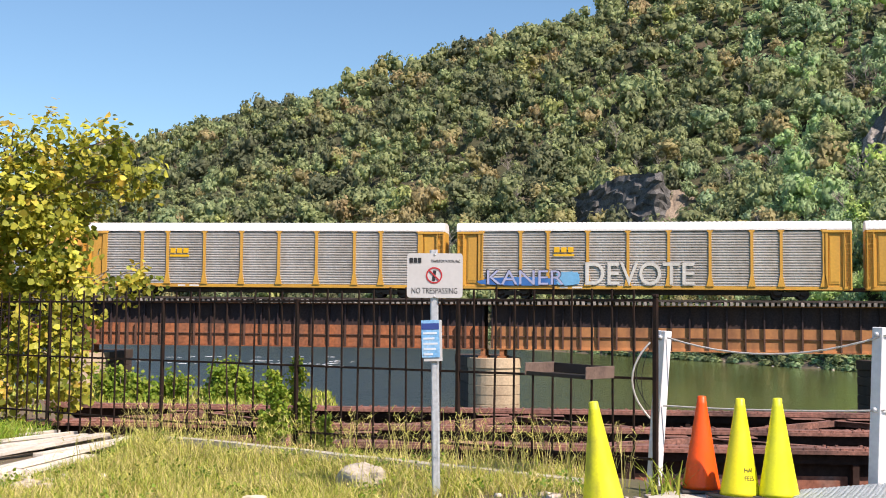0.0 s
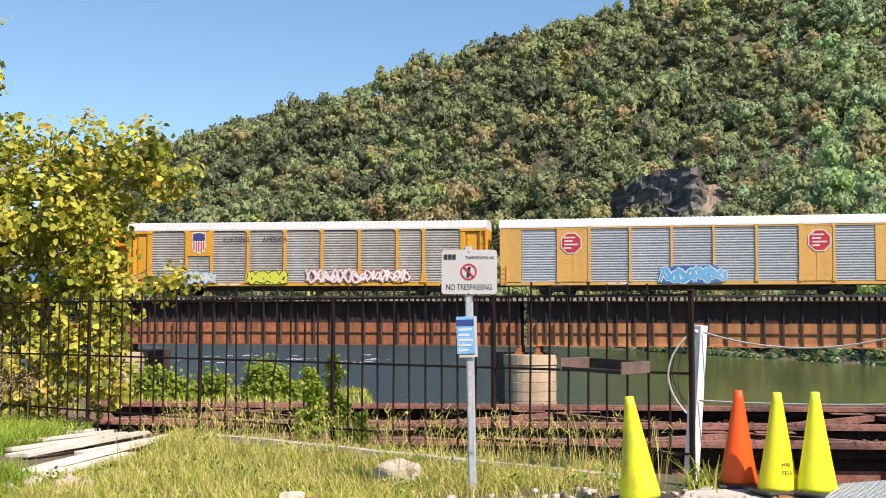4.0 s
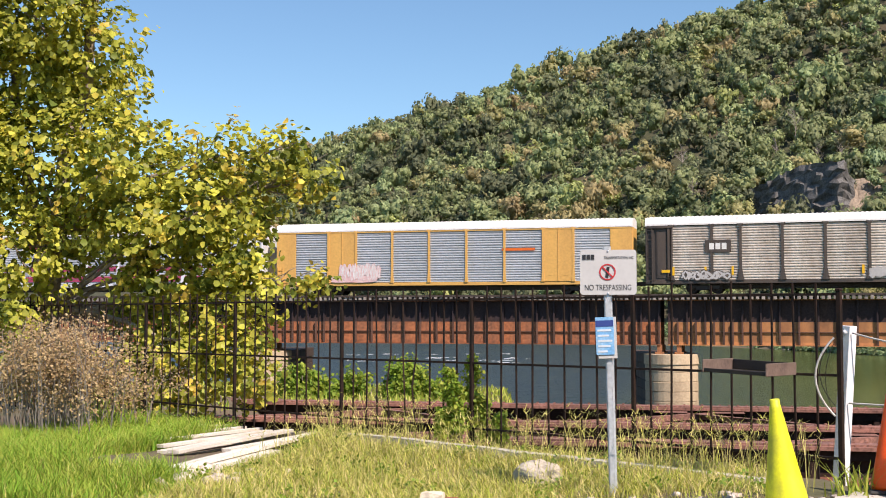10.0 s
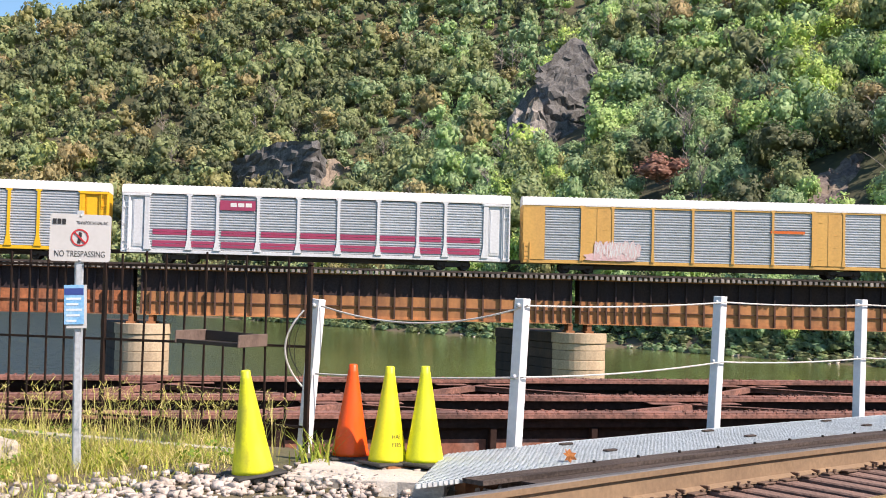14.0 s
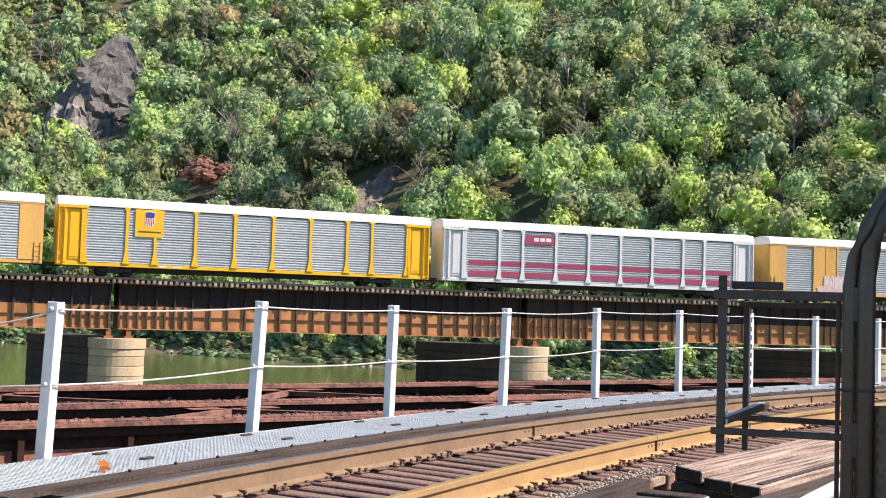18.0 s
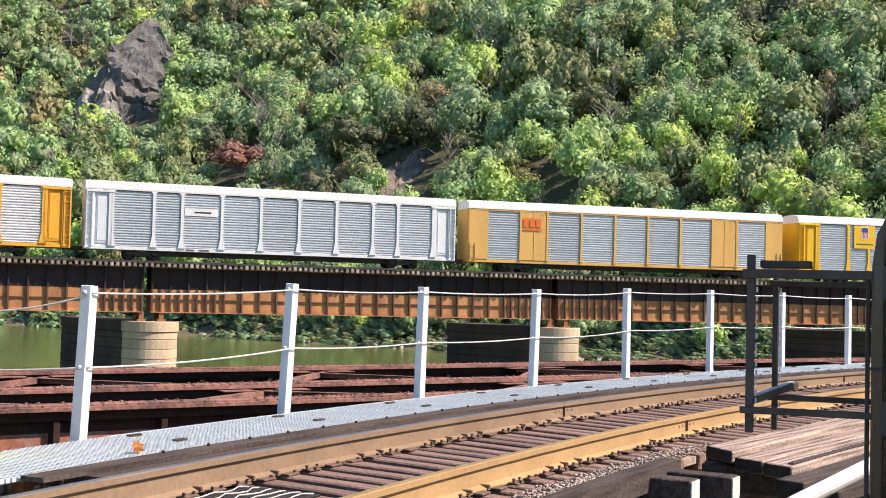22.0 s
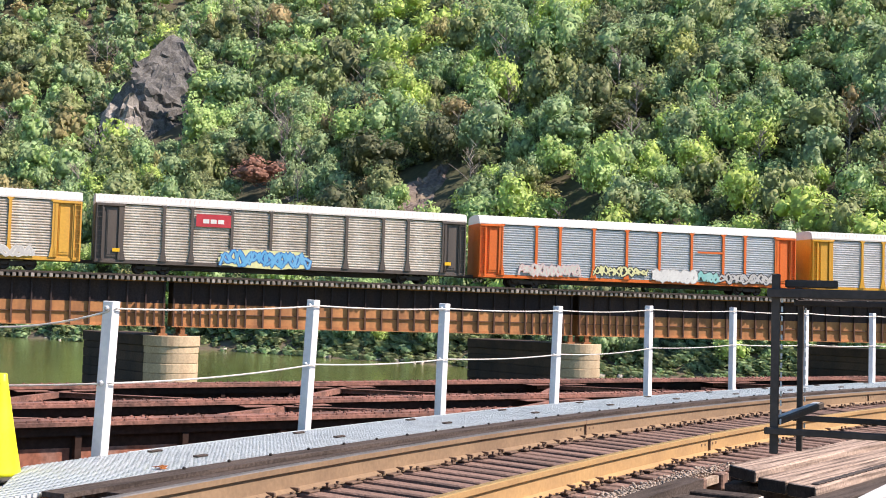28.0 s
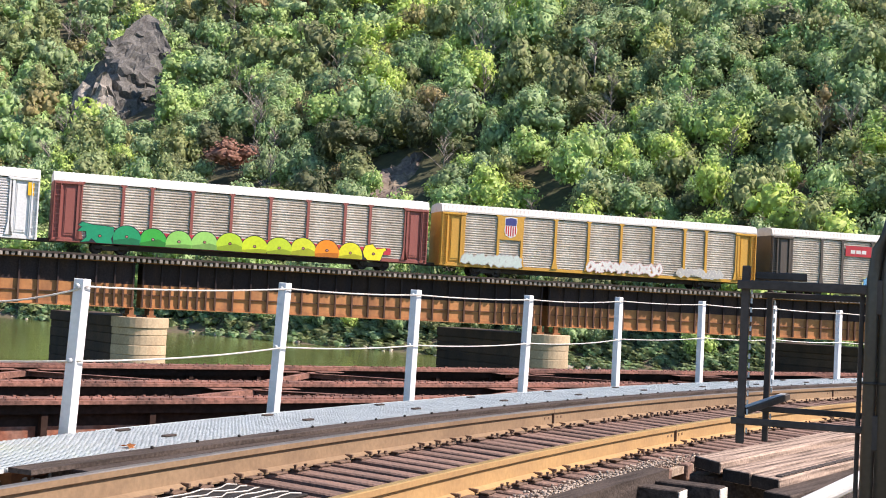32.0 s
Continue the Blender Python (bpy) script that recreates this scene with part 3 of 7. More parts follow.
def build_woods():
    near = [crown_arrays(s, 8 + s % 4, 440, 0.058, 1.3 if s > 9 else 1.0) for s in range(16)]
    mid = [crown_arrays(70 + s, 6 + s % 3, 150, 0.086, 1.2 if s > 9 else 1.0) for s in range(12)]
    far = [crown_arrays(90 + s, 5, 75, 0.12) for s in range(9)]
    r = random.Random(11)
    corners, quads, tones, spots = [], [], [], []
    count = 0

    def add(shape, move, tone):
        nonlocal count
        corners.append(move(shape[0]))
        quads.append(shape[1] + count)
        tones.append(np.full(len(shape[0]), min(1.0, max(0.0, tone))))
        count += len(shape[0])

    az = -25.0
    while az < 56:
        a = radians(az)
        shore = distance_at(az, 0.5)
        d, crest_seen = shore, 0.0
        tilt = max(0.35, inland_of((d + 100) * math.sin(a), (d + 100) * math.cos(a)) / 100) ** 0.5
        while True:
            d += 1.3 * crown_size(d) * r.uniform(0.75, 1.25) / max(tilt, 0.9 * smooth(20, 12, az)) * (0.6 if d < shore + 12 else 1.0)
            if d > 1500:
                break
            aa = a + r.uniform(-0.5, 0.5) * crown_size(d) / d
            x, y = d * math.sin(aa), d * math.cos(aa)
            z = land(x, y)
            if z / d > math.tan(radians(16.2)) or (z + 12 < crest_seen * d and d > 600):
                break
            crest_seen = max(crest_seen, z / d)
            spots.append((x, y, z, d, inland_of(x, y), math.degrees(aa)))
        az += math.degrees(1.3 * crown_size(shore + 130) / (shore + 130))
    for x, y, z, d, inland, deg in spots:
        if any(abs(deg - q[0]) < q[2] and q[1] - q[4] < inland < q[1] + q[3] for q in ROCKS):
            continue
        if abs(deg - 21.15) < 1.4 and 32 < inland < 52:
            continue  # the red tree's place
        size = min(1.65, 0.5 + r.gammavariate(3, 0.18)) * crown_size(d) * (0.6 if inland < 8 else 1.0)
        patch = noise.noise(Vector((x * 0.013, y * 0.013, 9))) + 0.8 * noise.noise(Vector((x * 0.045, y * 0.045, 2)))
        tone = min(0.72, 0.2 + (0.22 + 0.16 * smooth(14, 8, deg)) * patch + r.gauss(0, 0.11 + 0.12 * smooth(4, 18, deg)) + 0.32 * smooth(2, 16, deg))
        tone -= 0.1 * smooth(16.5, 18.5, deg) * smooth(27.5, 25.0, deg)  # trees between these bearings toned darker green
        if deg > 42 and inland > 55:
            tone -= 0.14  # the shade of a ravine, put into the leaf tone only
        tone = min(tone, 0.3 + r.uniform(0, 0.06) + 0.42 * smooth(3, 17, deg))
        if r.random() < (0.06 + 0.75 * smooth(0.1, 0.6, patch)) * smooth(17, 9, deg) * (0.6 if deg > 4 else 1.0):
            tone = r.uniform(0.745, 0.82)  # oaks turning olive and brown
        if r.random() < 0.02 + 0.14 * smooth(0.05, 0.5, patch) * smooth(22, 4, deg) or tone > 0.74:
            tone = r.uniform(0.76, 0.9)
        if r.random() < 0.07 and inland > 10:
            DEAD_TREES.append((x, y, z, size))
            continue
        shape = r.choice(near if d < 330 else mid if d < 520 else far)
        turn, high = r.uniform(0, 6.28), r.uniform(0.8, 1.5)
        c, s = math.cos(turn), math.sin(turn)
        wide, slant = r.uniform(0.8, 1.25), r.uniform(-0.25, 0.25)
        rot = np.array([[c * wide, -s, 0], [s * wide, c, slant], [0, 0, high]]).T * size
        lift = size * 0.7 + (r.uniform(0.2, 0.6) * size if inland > 6 else 0)
        at = np.array([x, y, z + lift])
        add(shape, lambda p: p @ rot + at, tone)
    # one low red-leaved tree
    d = distance_at(21.15, 47)
    at = np.array([d * math.sin(radians(21.15)), d * math.cos(radians(21.15)), land(d * math.sin(radians(21.15)), d * math.cos(radians(21.15))) + 5.5])
    add(near[3], lambda p: p * (8.4, 5.0, 4.4) + at, 1.0)
    # low growth between the trunks
    under = crown_arrays(200, 2, 30, 0.2)
    for k in range(3600):
        deg = r.uniform(-25, 56)
        inland = r.uniform(0, 1) ** 1.2 * 340 + 0.5 if k > 1700 else max(-1.6, r.gauss(1.2, 3.0))
        if any(abs(deg - q[0]) < q[2] and q[1] - q[4] < inland < q[1] + q[3] for q in ROCKS):
            continue
        d = distance_at(deg, inland)
        x, y = d * math.sin(radians(deg)), d * math.cos(radians(deg))
        size = crown_size(d) * (r.uniform(0.3, 0.55) if k <= 1700 else r.uniform(0.45, 0.8))
        at = np.array([x, y, land(x, y) + size * 0.3])
        add(under, lambda p: p * (size * 1.3, size * 1.3, size * 0.9) + at, r.uniform(0.1, 0.5))
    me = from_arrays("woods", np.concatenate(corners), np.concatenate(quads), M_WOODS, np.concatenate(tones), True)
    return tagged(new("woods", me), "dense early autumn broadleaf wood covering the steep hillside", "woods", kind="stuff")


DEAD_TREES = []
ROCKS += [(3.7, 66, 2.9, 9, 15), (15.9, 98, 2.2, 5, 27), (29.2, 42, 1.5, 12, 14), (36.0, 42, 1.0, 9, 12)]
build_woods()


def build_dead_trees():
    bm = bmesh.new()
    r = random.Random(3)
    for x, y, z, size in DEAD_TREES:
        if x * x + y * y > 520**2:
            continue
        top = size * r.uniform(1.9, 2.6)
        tube(bm, [(x, y, z - 1), (x + 0.2, y, z + top * 0.5), (x + r.uniform(-0.5, 0.5), y, z + top)], [0.22, 0.14, 0.04], 4, False)
        for _ in range(16):
            h = r.uniform(0.3, 0.95) * top
            a, ln = r.uniform(0, 6.28), r.uniform(0.5, 1.0) * (top - h * 0.6) * 0.55
            p = Vector((x + 0.1, y, z + h))
            q = p + Vector((math.cos(a) * ln, math.sin(a) * ln, ln * 0.8))
            tube(bm, [p, (p + q) / 2 + Vector((0, 0, 0.2)), q], [0.10, 0.06, 0.025], 3, False)
            w = (p + q) / 2
            for _ in range(2):
                tube(bm, [w, w + Vector((r.uniform(-1, 1), r.uniform(-1, 1), r.uniform(0.6, 1.6))) * ln * 0.4], [0.05, 0.02], 3, False)
    tagged(new("bare_trees", mesh_of("bare_trees", bm, M_DEAD)), "leafless grey dead trees scattered through the wood", "dead trees", kind="stuff")


build_dead_trees()


def rock_wall(width, tall, top, plan, lean, seed, cols=26, rows=20):
    """A broken cliff face: its top line and its plan are functions of u from -1 to 1; ledges and joints are cut into it."""
    bm = bmesh.new()
    grid = []
    for i in range(cols + 1):
        u = -1 + 2 * i / cols
        line = []
        for k in range(rows + 1):
            z = -9 + (9 + tall * top(u)) * k / rows
            x = u * width / 2
            p = Vector((x * 0.16, z * 0.3, seed))
            wx, wz = 1.5 * noise.noise(p * 1.1), 1.5 * noise.noise(p * 1.1 + Vector((9, 4, 0)))
            block_ = noise.cell(Vector((x * 0.17 + 0.09 * z + wx, z * 0.2 - 0.08 * x + wz, seed)))
            ledge = 0.5 * ((z * 0.3 + 0.12 * x + 1.4 * noise.noise(Vector((x * 0.12, z * 0.1, seed)))) % 1.0)
            out = 0.9 * block_ + ledge + 1.7 * noise.noise(p * 1.3)
            line.append(bm.verts.new((x + 1.3 * noise.noise(p * 3.3 + Vector((5, 0, 0))), plan(x) + lean * z - out, z + 1.2 * noise.noise(p * 3.1))))
        back = bm.verts.new((u * width / 2, plan(u * width / 2) + lean * tall + 9, tall * top(u) * 0.9))
        line.append(back)
        grid.append(line)
    for a, b in zip(grid, grid[1:]):
        for k in range(rows + 1):
            bm.faces.new((a[k], b[k], b[k + 1], a[k + 1]))
    bmesh.ops.recalc_face_normals(bm, faces=bm.faces)
    return bm


def crag_base(name, az, inland, label):
    d = distance_at(az, inland)
    x, y = d * math.sin(radians(az)), d * math.cos(radians(az))
    return tagged(empty(name, pose(x, y, land(x, y) - 2.0, 0, 0, -az)), label, "rock")


# the low crag above the river: a dark face turned from the sun, a pale crest and a bare tan shoulder
low = crag_base("rock_outcrop", 2.9, 64, "dark grey rock outcrop with a sunlit tan shoulder above the river")
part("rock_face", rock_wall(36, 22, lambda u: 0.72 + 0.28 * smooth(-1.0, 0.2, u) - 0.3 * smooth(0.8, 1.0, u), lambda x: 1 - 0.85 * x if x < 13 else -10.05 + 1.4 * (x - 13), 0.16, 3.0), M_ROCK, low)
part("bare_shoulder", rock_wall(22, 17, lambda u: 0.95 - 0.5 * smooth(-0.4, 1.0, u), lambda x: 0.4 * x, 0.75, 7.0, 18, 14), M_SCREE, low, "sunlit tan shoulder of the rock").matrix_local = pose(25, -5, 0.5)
# the high cliff: a tent of rock, two pinnacles before it and ledges above
high = crag_base("rock_outcrop", 15.6, 92, "stepped grey cliff standing out of the wood")
part("rock_face", rock_wall(28, 21, lambda u: 0.5 + 0.5 * smooth(-1.0, -0.2, u) - 0.25 * smooth(0.1, 1.0, u), lambda x: -6 - 1.1 * (x - 1) if x < 1 else -6 + 0.5 * (x - 1), 0.35, 11.0), M_ROCK, high)
part("upper_face", rock_wall(20, 22, lambda u: 0.5 + 0.5 * smooth(-0.8, 0.2, u) - 0.5 * smooth(0.4, 1.0, u), lambda x: 0.25 * x, 0.7, 15.0, 18, 22), M_ROCK, high).matrix_local = pose(7, 7, 18)
for x, y, z, w, h, seed in ((-8.5, -8, 2.0, 6.5, 10, 4), (-3.0, -10, 4.0, 7, 11, 6), (-4.5, -13.5, -3.0, 9, 8, 9)):
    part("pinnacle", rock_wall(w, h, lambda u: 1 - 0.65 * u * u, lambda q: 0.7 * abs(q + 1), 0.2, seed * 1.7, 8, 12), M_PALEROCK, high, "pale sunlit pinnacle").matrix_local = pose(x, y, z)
for az, inland, w, h, seed, label in ((29.2, 40, 13, 13, 21, "bare brown earth scar with dry grass in the wood"), (36.0, 40, 8, 8, 25, "bare brown earth scar low on the hillside")):
    scar = crag_base("scree_slope", az, inland, label)
    part("earth_face", rock_wall(w, h, lambda u: 0.6 + 0.4 * smooth(-0.8, 0.6, u), lambda x: 0.3 * x, 1.35, seed, 18, 18), M_EARTH, scar)

# pale stones along the far water line
def far_stone(rg):
    az = rg.uniform(-22, 54)
    d = distance_at(az, rg.gauss(-0.5, 1.2))
    return d * math.sin(radians(az)), d * math.cos(radians(az)), RIVER_Z + rg.uniform(-0.1, 0.25)


v, f = stone_arrays(1100, 33, far_stone, 0.4)
tagged(new("shore_stones", from_arrays("shore_stones", v, f, M_SHORE)), "grey boulders along the far water line", "stones", kind="stuff")

# ---- the far railway and its girder bridge ----
TH, FOOT, CURV = -0.1081, 88.6, -0.0028
E1, E2 = Vector((-math.sin(TH), math.cos(TH), 0)), Vector((math.cos(TH), math.sin(TH), 0))
TIE_Z = 3.2
RAIL_Z = TIE_Z + 0.18


def away(s):
    """Distance of the far track from the foot line and its slope, at s metres along it: a gentle bend that runs straight at both ends."""
    lo, hi, end_lo, end_hi = -45.0, 74.0, -170.0, 230.0
    c = min(hi, max(lo, s))
    y, k = CURV * c * c / 2, CURV * c
    if s > hi:
        u = min(s, end_hi) - hi
        y += k * u - k * u * u / (2 * (end_hi - hi))
        k *= 1 - u / (end_hi - hi)
    if s < lo:
        u = lo - max(s, end_lo)
        y += -k * u + k * u * u / (2 * (lo - end_lo))
        k *= 1 - u / (lo - end_lo)
    return FOOT + y, k


def track_pose(s, z=0.0, side=0.0):
    d, k = away(s)
    m = E1 * d + E2 * s
    way = (E2 + E1 * k).normalized()
    turn = math.atan2(way.y, way.x)
    m = m + Vector((-way.y, way.x, 0)) * side
    return pose(m.x, m.y, z, 0, 0, math.degrees(turn))


def sweep(bm, stations, profile):
    """A long member along the far track: a closed profile of (side, z) pairs."""
    rings = [[bm.verts.new((track_pose(s, 0, a).translation.x, track_pose(s, 0, a).translation.y, z)) for a, z in profile] for s in stations]
    n = len(profile)
    for r, q in zip(rings, rings[1:]):
        for k in range(n):
            bm.faces.new((r[k], q[k], q[(k + 1) % n], r[(k + 1) % n]))
    bm.faces.new(rings[0])
    bm.faces.new(rings[-1][::-1])


def rect(a0, a1, z0, z1):
    return [(a0, z0), (a1, z0), (a1, z1), (a0, z1)]


JOINTS = [-109.4, -77.8, -46.2, -14.6, 17.0, 48.8, 80.4, 112.0]
GIRDER_TOP, GIRDER_LOW = 2.9, -0.28


def build_span(a, b):
    span = tagged(empty("girder_span", track_pose((a + b) / 2, 0)), "rust-orange riveted steel plate girder span of the railway bridge", "bridge span", group="bridge spans")
    inv = span.matrix_world.inverted()

    def add(name, bm, material):
        bm.transform(inv)
        return part(name, bm, material, span)

    st = np.linspace(a + 0.25, b - 0.25, 9)
    rust = M_GIRDERRED if b < -14 else M_GIRDER
    for side in (-1.0, 1.0):
        bm = bmesh.new()
        sweep(bm, st, rect(side - 0.02, side + 0.02, GIRDER_LOW, 1.35))
        add("web", bm, rust)
        # upper web and ribs: soot and the tie ends' shadow put into one colour
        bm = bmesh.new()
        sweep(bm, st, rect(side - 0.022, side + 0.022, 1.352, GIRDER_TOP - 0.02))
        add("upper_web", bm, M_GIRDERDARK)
        for z0, z1 in ((GIRDER_LOW - 0.04, GIRDER_LOW + 0.02), (GIRDER_TOP - 0.02, GIRDER_TOP + 0.04)):
            bm = bmesh.new()
            sweep(bm, st, rect(side - 0.24, side + 0.24, z0, z1))
            add("flange", bm, rust)
        bm = bmesh.new()
        sweep(bm, st, rect(side - 0.055, side - 0.021, GIRDER_LOW + 0.03, GIRDER_LOW + 0.2))
        add("flange_angle", bm, rust)
        if side < 0:
            bm = bmesh.new()
            sweep(bm, st, rect(side - 0.13, side - 0.021, 0.60, 0.66))
            add("ledge", bm, M_GIRDERRIB)
    n = int((b - a) / 1.3)
    flat = None
    for i in range(n + 1):
        s = a + 0.35 + (b - a - 0.7) * i / n
        if flat is None:
            flat = mesh_of("stiffener", block(-0.06, 0.06, -0.2, 0.0, GIRDER_LOW + 0.03, 1.35), M_GIRDERRIB)
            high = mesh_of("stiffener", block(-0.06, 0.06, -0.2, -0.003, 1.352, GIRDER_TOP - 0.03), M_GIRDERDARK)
        part("stiffener", flat, None, span).matrix_local = inv @ track_pose(s, 0, -1.021)
        part("upper_stiffener", high, None, span).matrix_local = inv @ track_pose(s, 0, -1.021)
        if (i < 4 or i > n - 4) and i < n:
            ob = part("stiffener", flat, None, span)
            ob.matrix_local = inv @ track_pose(s + 0.62, 0, -1.021)
    return span


def build_pier(s, index):
    """A stone pier skewed to the bridge: a rounded nose, a long body and a cap in courses."""
    at = track_pose(s, 0)
    skew = 10 - math.degrees(at.to_euler().z)
    thing = tagged(empty("bridge_pier", at @ pose(0.35, 0, 0, 0, 0, skew)), "tan stone bridge pier with a rounded nose, standing in the river", "bridge pier", group="bridge piers")

    def course(z0, z1, grow, name, label="", material=M_PIER, nose=True):
        bm = bmesh.new()
        out = []
        r = 1.85 + grow
        if nose:
            for k in range(15):
                a = math.pi + math.pi * k / 14
                out.append((r * math.cos(a), r * math.sin(a) - 0.4))
            out += [(r, 0.4), (-r, 0.4)]
        else:
            out = [(-r, 0.404), (r, 0.404), (r, 10.8), (-r, 10.8)]
        lo = [bm.verts.new((x, y, z0)) for x, y in out]
        hi = [bm.verts.new((x, y, z1)) for x, y in out]
        for k in range(len(out)):
            j = (k + 1) % len(out)
            bm.faces.new((lo[k], lo[j], hi[j], hi[k]))
        bm.faces.new(hi)
        bm.faces.new(lo[::-1])
        bevel(bm, 0.03)
        return part(name, bm, material, thing, label)

    z = RIVER_Z - 2
    k = 0
    while z < -1.75:
        course(z, min(z + 0.68, -1.71), 0.015 * (k % 2), "stone_course")
        # body stone: stains, darkened further to hold the shade under the bridge
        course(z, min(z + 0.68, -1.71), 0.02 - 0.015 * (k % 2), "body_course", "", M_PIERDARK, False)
        z += 0.70
        k += 1
    course(-1.69, -0.95, 0.10, "cap", "projecting stone cap course")
    course(-1.69, -0.95, 0.09, "body_cap", "dark cap of the pier body, stain and shade in its colour", M_PIERDARK, False)
    for side in (-1.0, 1.0):
        for step in (-0.7, 0.7):
            bm = bmesh.new()
            box(bm, step - 0.3, step + 0.3, side - 0.3, side + 0.3, -0.95, -0.8)
            box(bm, step - 0.16, step + 0.16, side - 0.16, side + 0.16, -0.8, GIRDER_LOW - 0.04)
            bm.transform(pose(0, 0, 0, 0, 0, -skew))
            part("bearing_shoe", bm, M_RUST, thing)
    return thing


for i, (a, b) in enumerate(zip(JOINTS, JOINTS[1:])):
    build_span(a, b)
for i, s in enumerate(JOINTS):
    build_pier(s, i)

line = np.linspace(-115, 120, 95)
for side in (-0.72, 0.72):
    bm = bmesh.new()
    sweep(bm, np.linspace(-520, 520, 210), [(side - 0.07, TIE_Z), (side + 0.07, TIE_Z), (side + 0.035, RAIL_Z), (side - 0.035, RAIL_Z)])
    tagged(new("rail", mesh_of("rail", bm, M_RAIL)), "brown steel running rail on the far bridge deck", "rail", group="far rails", kind="structure")
for side, name in ((-1.76, "guard_timber"), (1.76, "guard_timber")):
    bm = bmesh.new()
    sweep(bm, line, rect(side - 0.07, side + 0.07, TIE_Z + 0.004, TIE_Z + 0.14))
    tagged(new(name, mesh_of(name, bm, M_DARKTIMBER)), "dark timber guard along the ends of the bridge ties", "timber", group="guard timbers", kind="structure")
for a, b in ((-520, -115), (120, 520)):
    bm = bmesh.new()
    sweep(bm, np.linspace(a, b, 60), [(-9, RIVER_Z - 1), (9, RIVER_Z - 1), (2.2, TIE_Z - 0.004), (-2.2, TIE_Z - 0.004)])
    tagged(new("embankment", mesh_of("embankment", bm, M_SOIL)), "earth railway embankment leading to the bridge", "embankment", kind="structure")

for side in (-1.25, 1.25):
    bm = bmesh.new()
    sweep(bm, line, rect(side - 0.42, side + 0.42, TIE_Z + 0.004, TIE_Z + 0.05))
    tagged(new("footwalk", mesh_of("footwalk", bm, M_DARKTIMBER)), "dark plank footwalk laid on the bridge ties", "footwalk", group="footwalks", kind="structure")
# ties: the nearest as pieces of the deck, the rest joined
deck = tagged(empty("tie_deck"), "row of square weathered timber ties carrying the far track", "bridge deck", kind="structure")
tie_mesh = mesh_of("tie", block(-0.115, 0.115, -1.82, 1.82, -0.26, 0.0, 0.012), M_FARTIE)
rest = bmesh.new()
s = -114.0
while s < 119:
    if -42 < s < 76:
        ob = part("tie", tie_mesh, None, deck)
        ob.matrix_local = track_pose(s, TIE_Z + random.uniform(-0.015, 0.01), random.uniform(-0.07, 0.07))
    else:
        box(rest, -0.115, 0.115, -1.82, 1.82, -0.26, 0.0, track_pose(s, TIE_Z))
    s += 0.40
tagged(part("far_ties", rest, M_FARTIE, deck), kind="stuff")

# ---- the disused girder bridge between ----
OLD_Z = -0.4
OLD_ANGLE = 3.0


def build_old_girder(dist, index):
    """One girder of the old deck: a riveted top flange over a deep web with stiffeners."""
    m = pose(0.0, dist, 0, 0, 0, OLD_ANGLE)
    thing = tagged(empty("old_girder", m), "rusted riveted plate girder of a disused bridge without its deck", "girder", group="old girders")
    a, b = -17.0, 46.0
    bm = block(a, b, -0.29, 0.29, OLD_Z - 0.06, OLD_Z)
    box(bm, a + 3, b - 4, -0.20, 0.20, OLD_Z, OLD_Z + 0.025)
    part("top_flange", bm, M_OLD, thing)
    # web, angle and ribs darkened: the flange's shade is put into their colour
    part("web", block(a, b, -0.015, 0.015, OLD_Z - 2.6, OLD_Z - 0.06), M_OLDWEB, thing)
    part("bottom_flange", block(a, b, -0.25, 0.25, OLD_Z - 2.66, OLD_Z - 2.6), M_OLD, thing)
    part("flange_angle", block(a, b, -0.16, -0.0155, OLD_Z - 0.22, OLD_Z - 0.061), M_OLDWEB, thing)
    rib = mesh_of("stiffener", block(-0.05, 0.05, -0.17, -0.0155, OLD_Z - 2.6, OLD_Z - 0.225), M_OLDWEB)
    x = a + 0.6
    # added plates: the sunlit rust of the web, laid over its dark colour
    panel = mesh_of("web_panel", block(0.09, 1.66, -0.022, -0.0155, OLD_Z - 2.58, OLD_Z - 0.42), M_OLDRUST)
    while x < b:
        ob = part("stiffener", rib, None, thing)
        ob.location = (x, 0, 0)
        if index == 0 and x < b - 2:
            ob = part("web_panel", panel, None, thing)
            ob.location = (x, 0, 0)
        x += 1.75
    bm = bmesh.new()
    r = random.Random(index)
    x = a + 0.1
    while x < b:
        for side in (-0.2, -0.1, 0.1, 0.2):
            if abs(side) > 0.15 or r.random() < 0.5:
                z = OLD_Z + (0.0 if abs(side) >= 0.2 else 0.025)
                w = 0.022
                box(bm, x - w, x + w, side - w, side + w, z, z + 0.03)
        x += 0.19
    tagged(part("rivets", bm, M_OLD, thing), kind="stuff")
    return thing


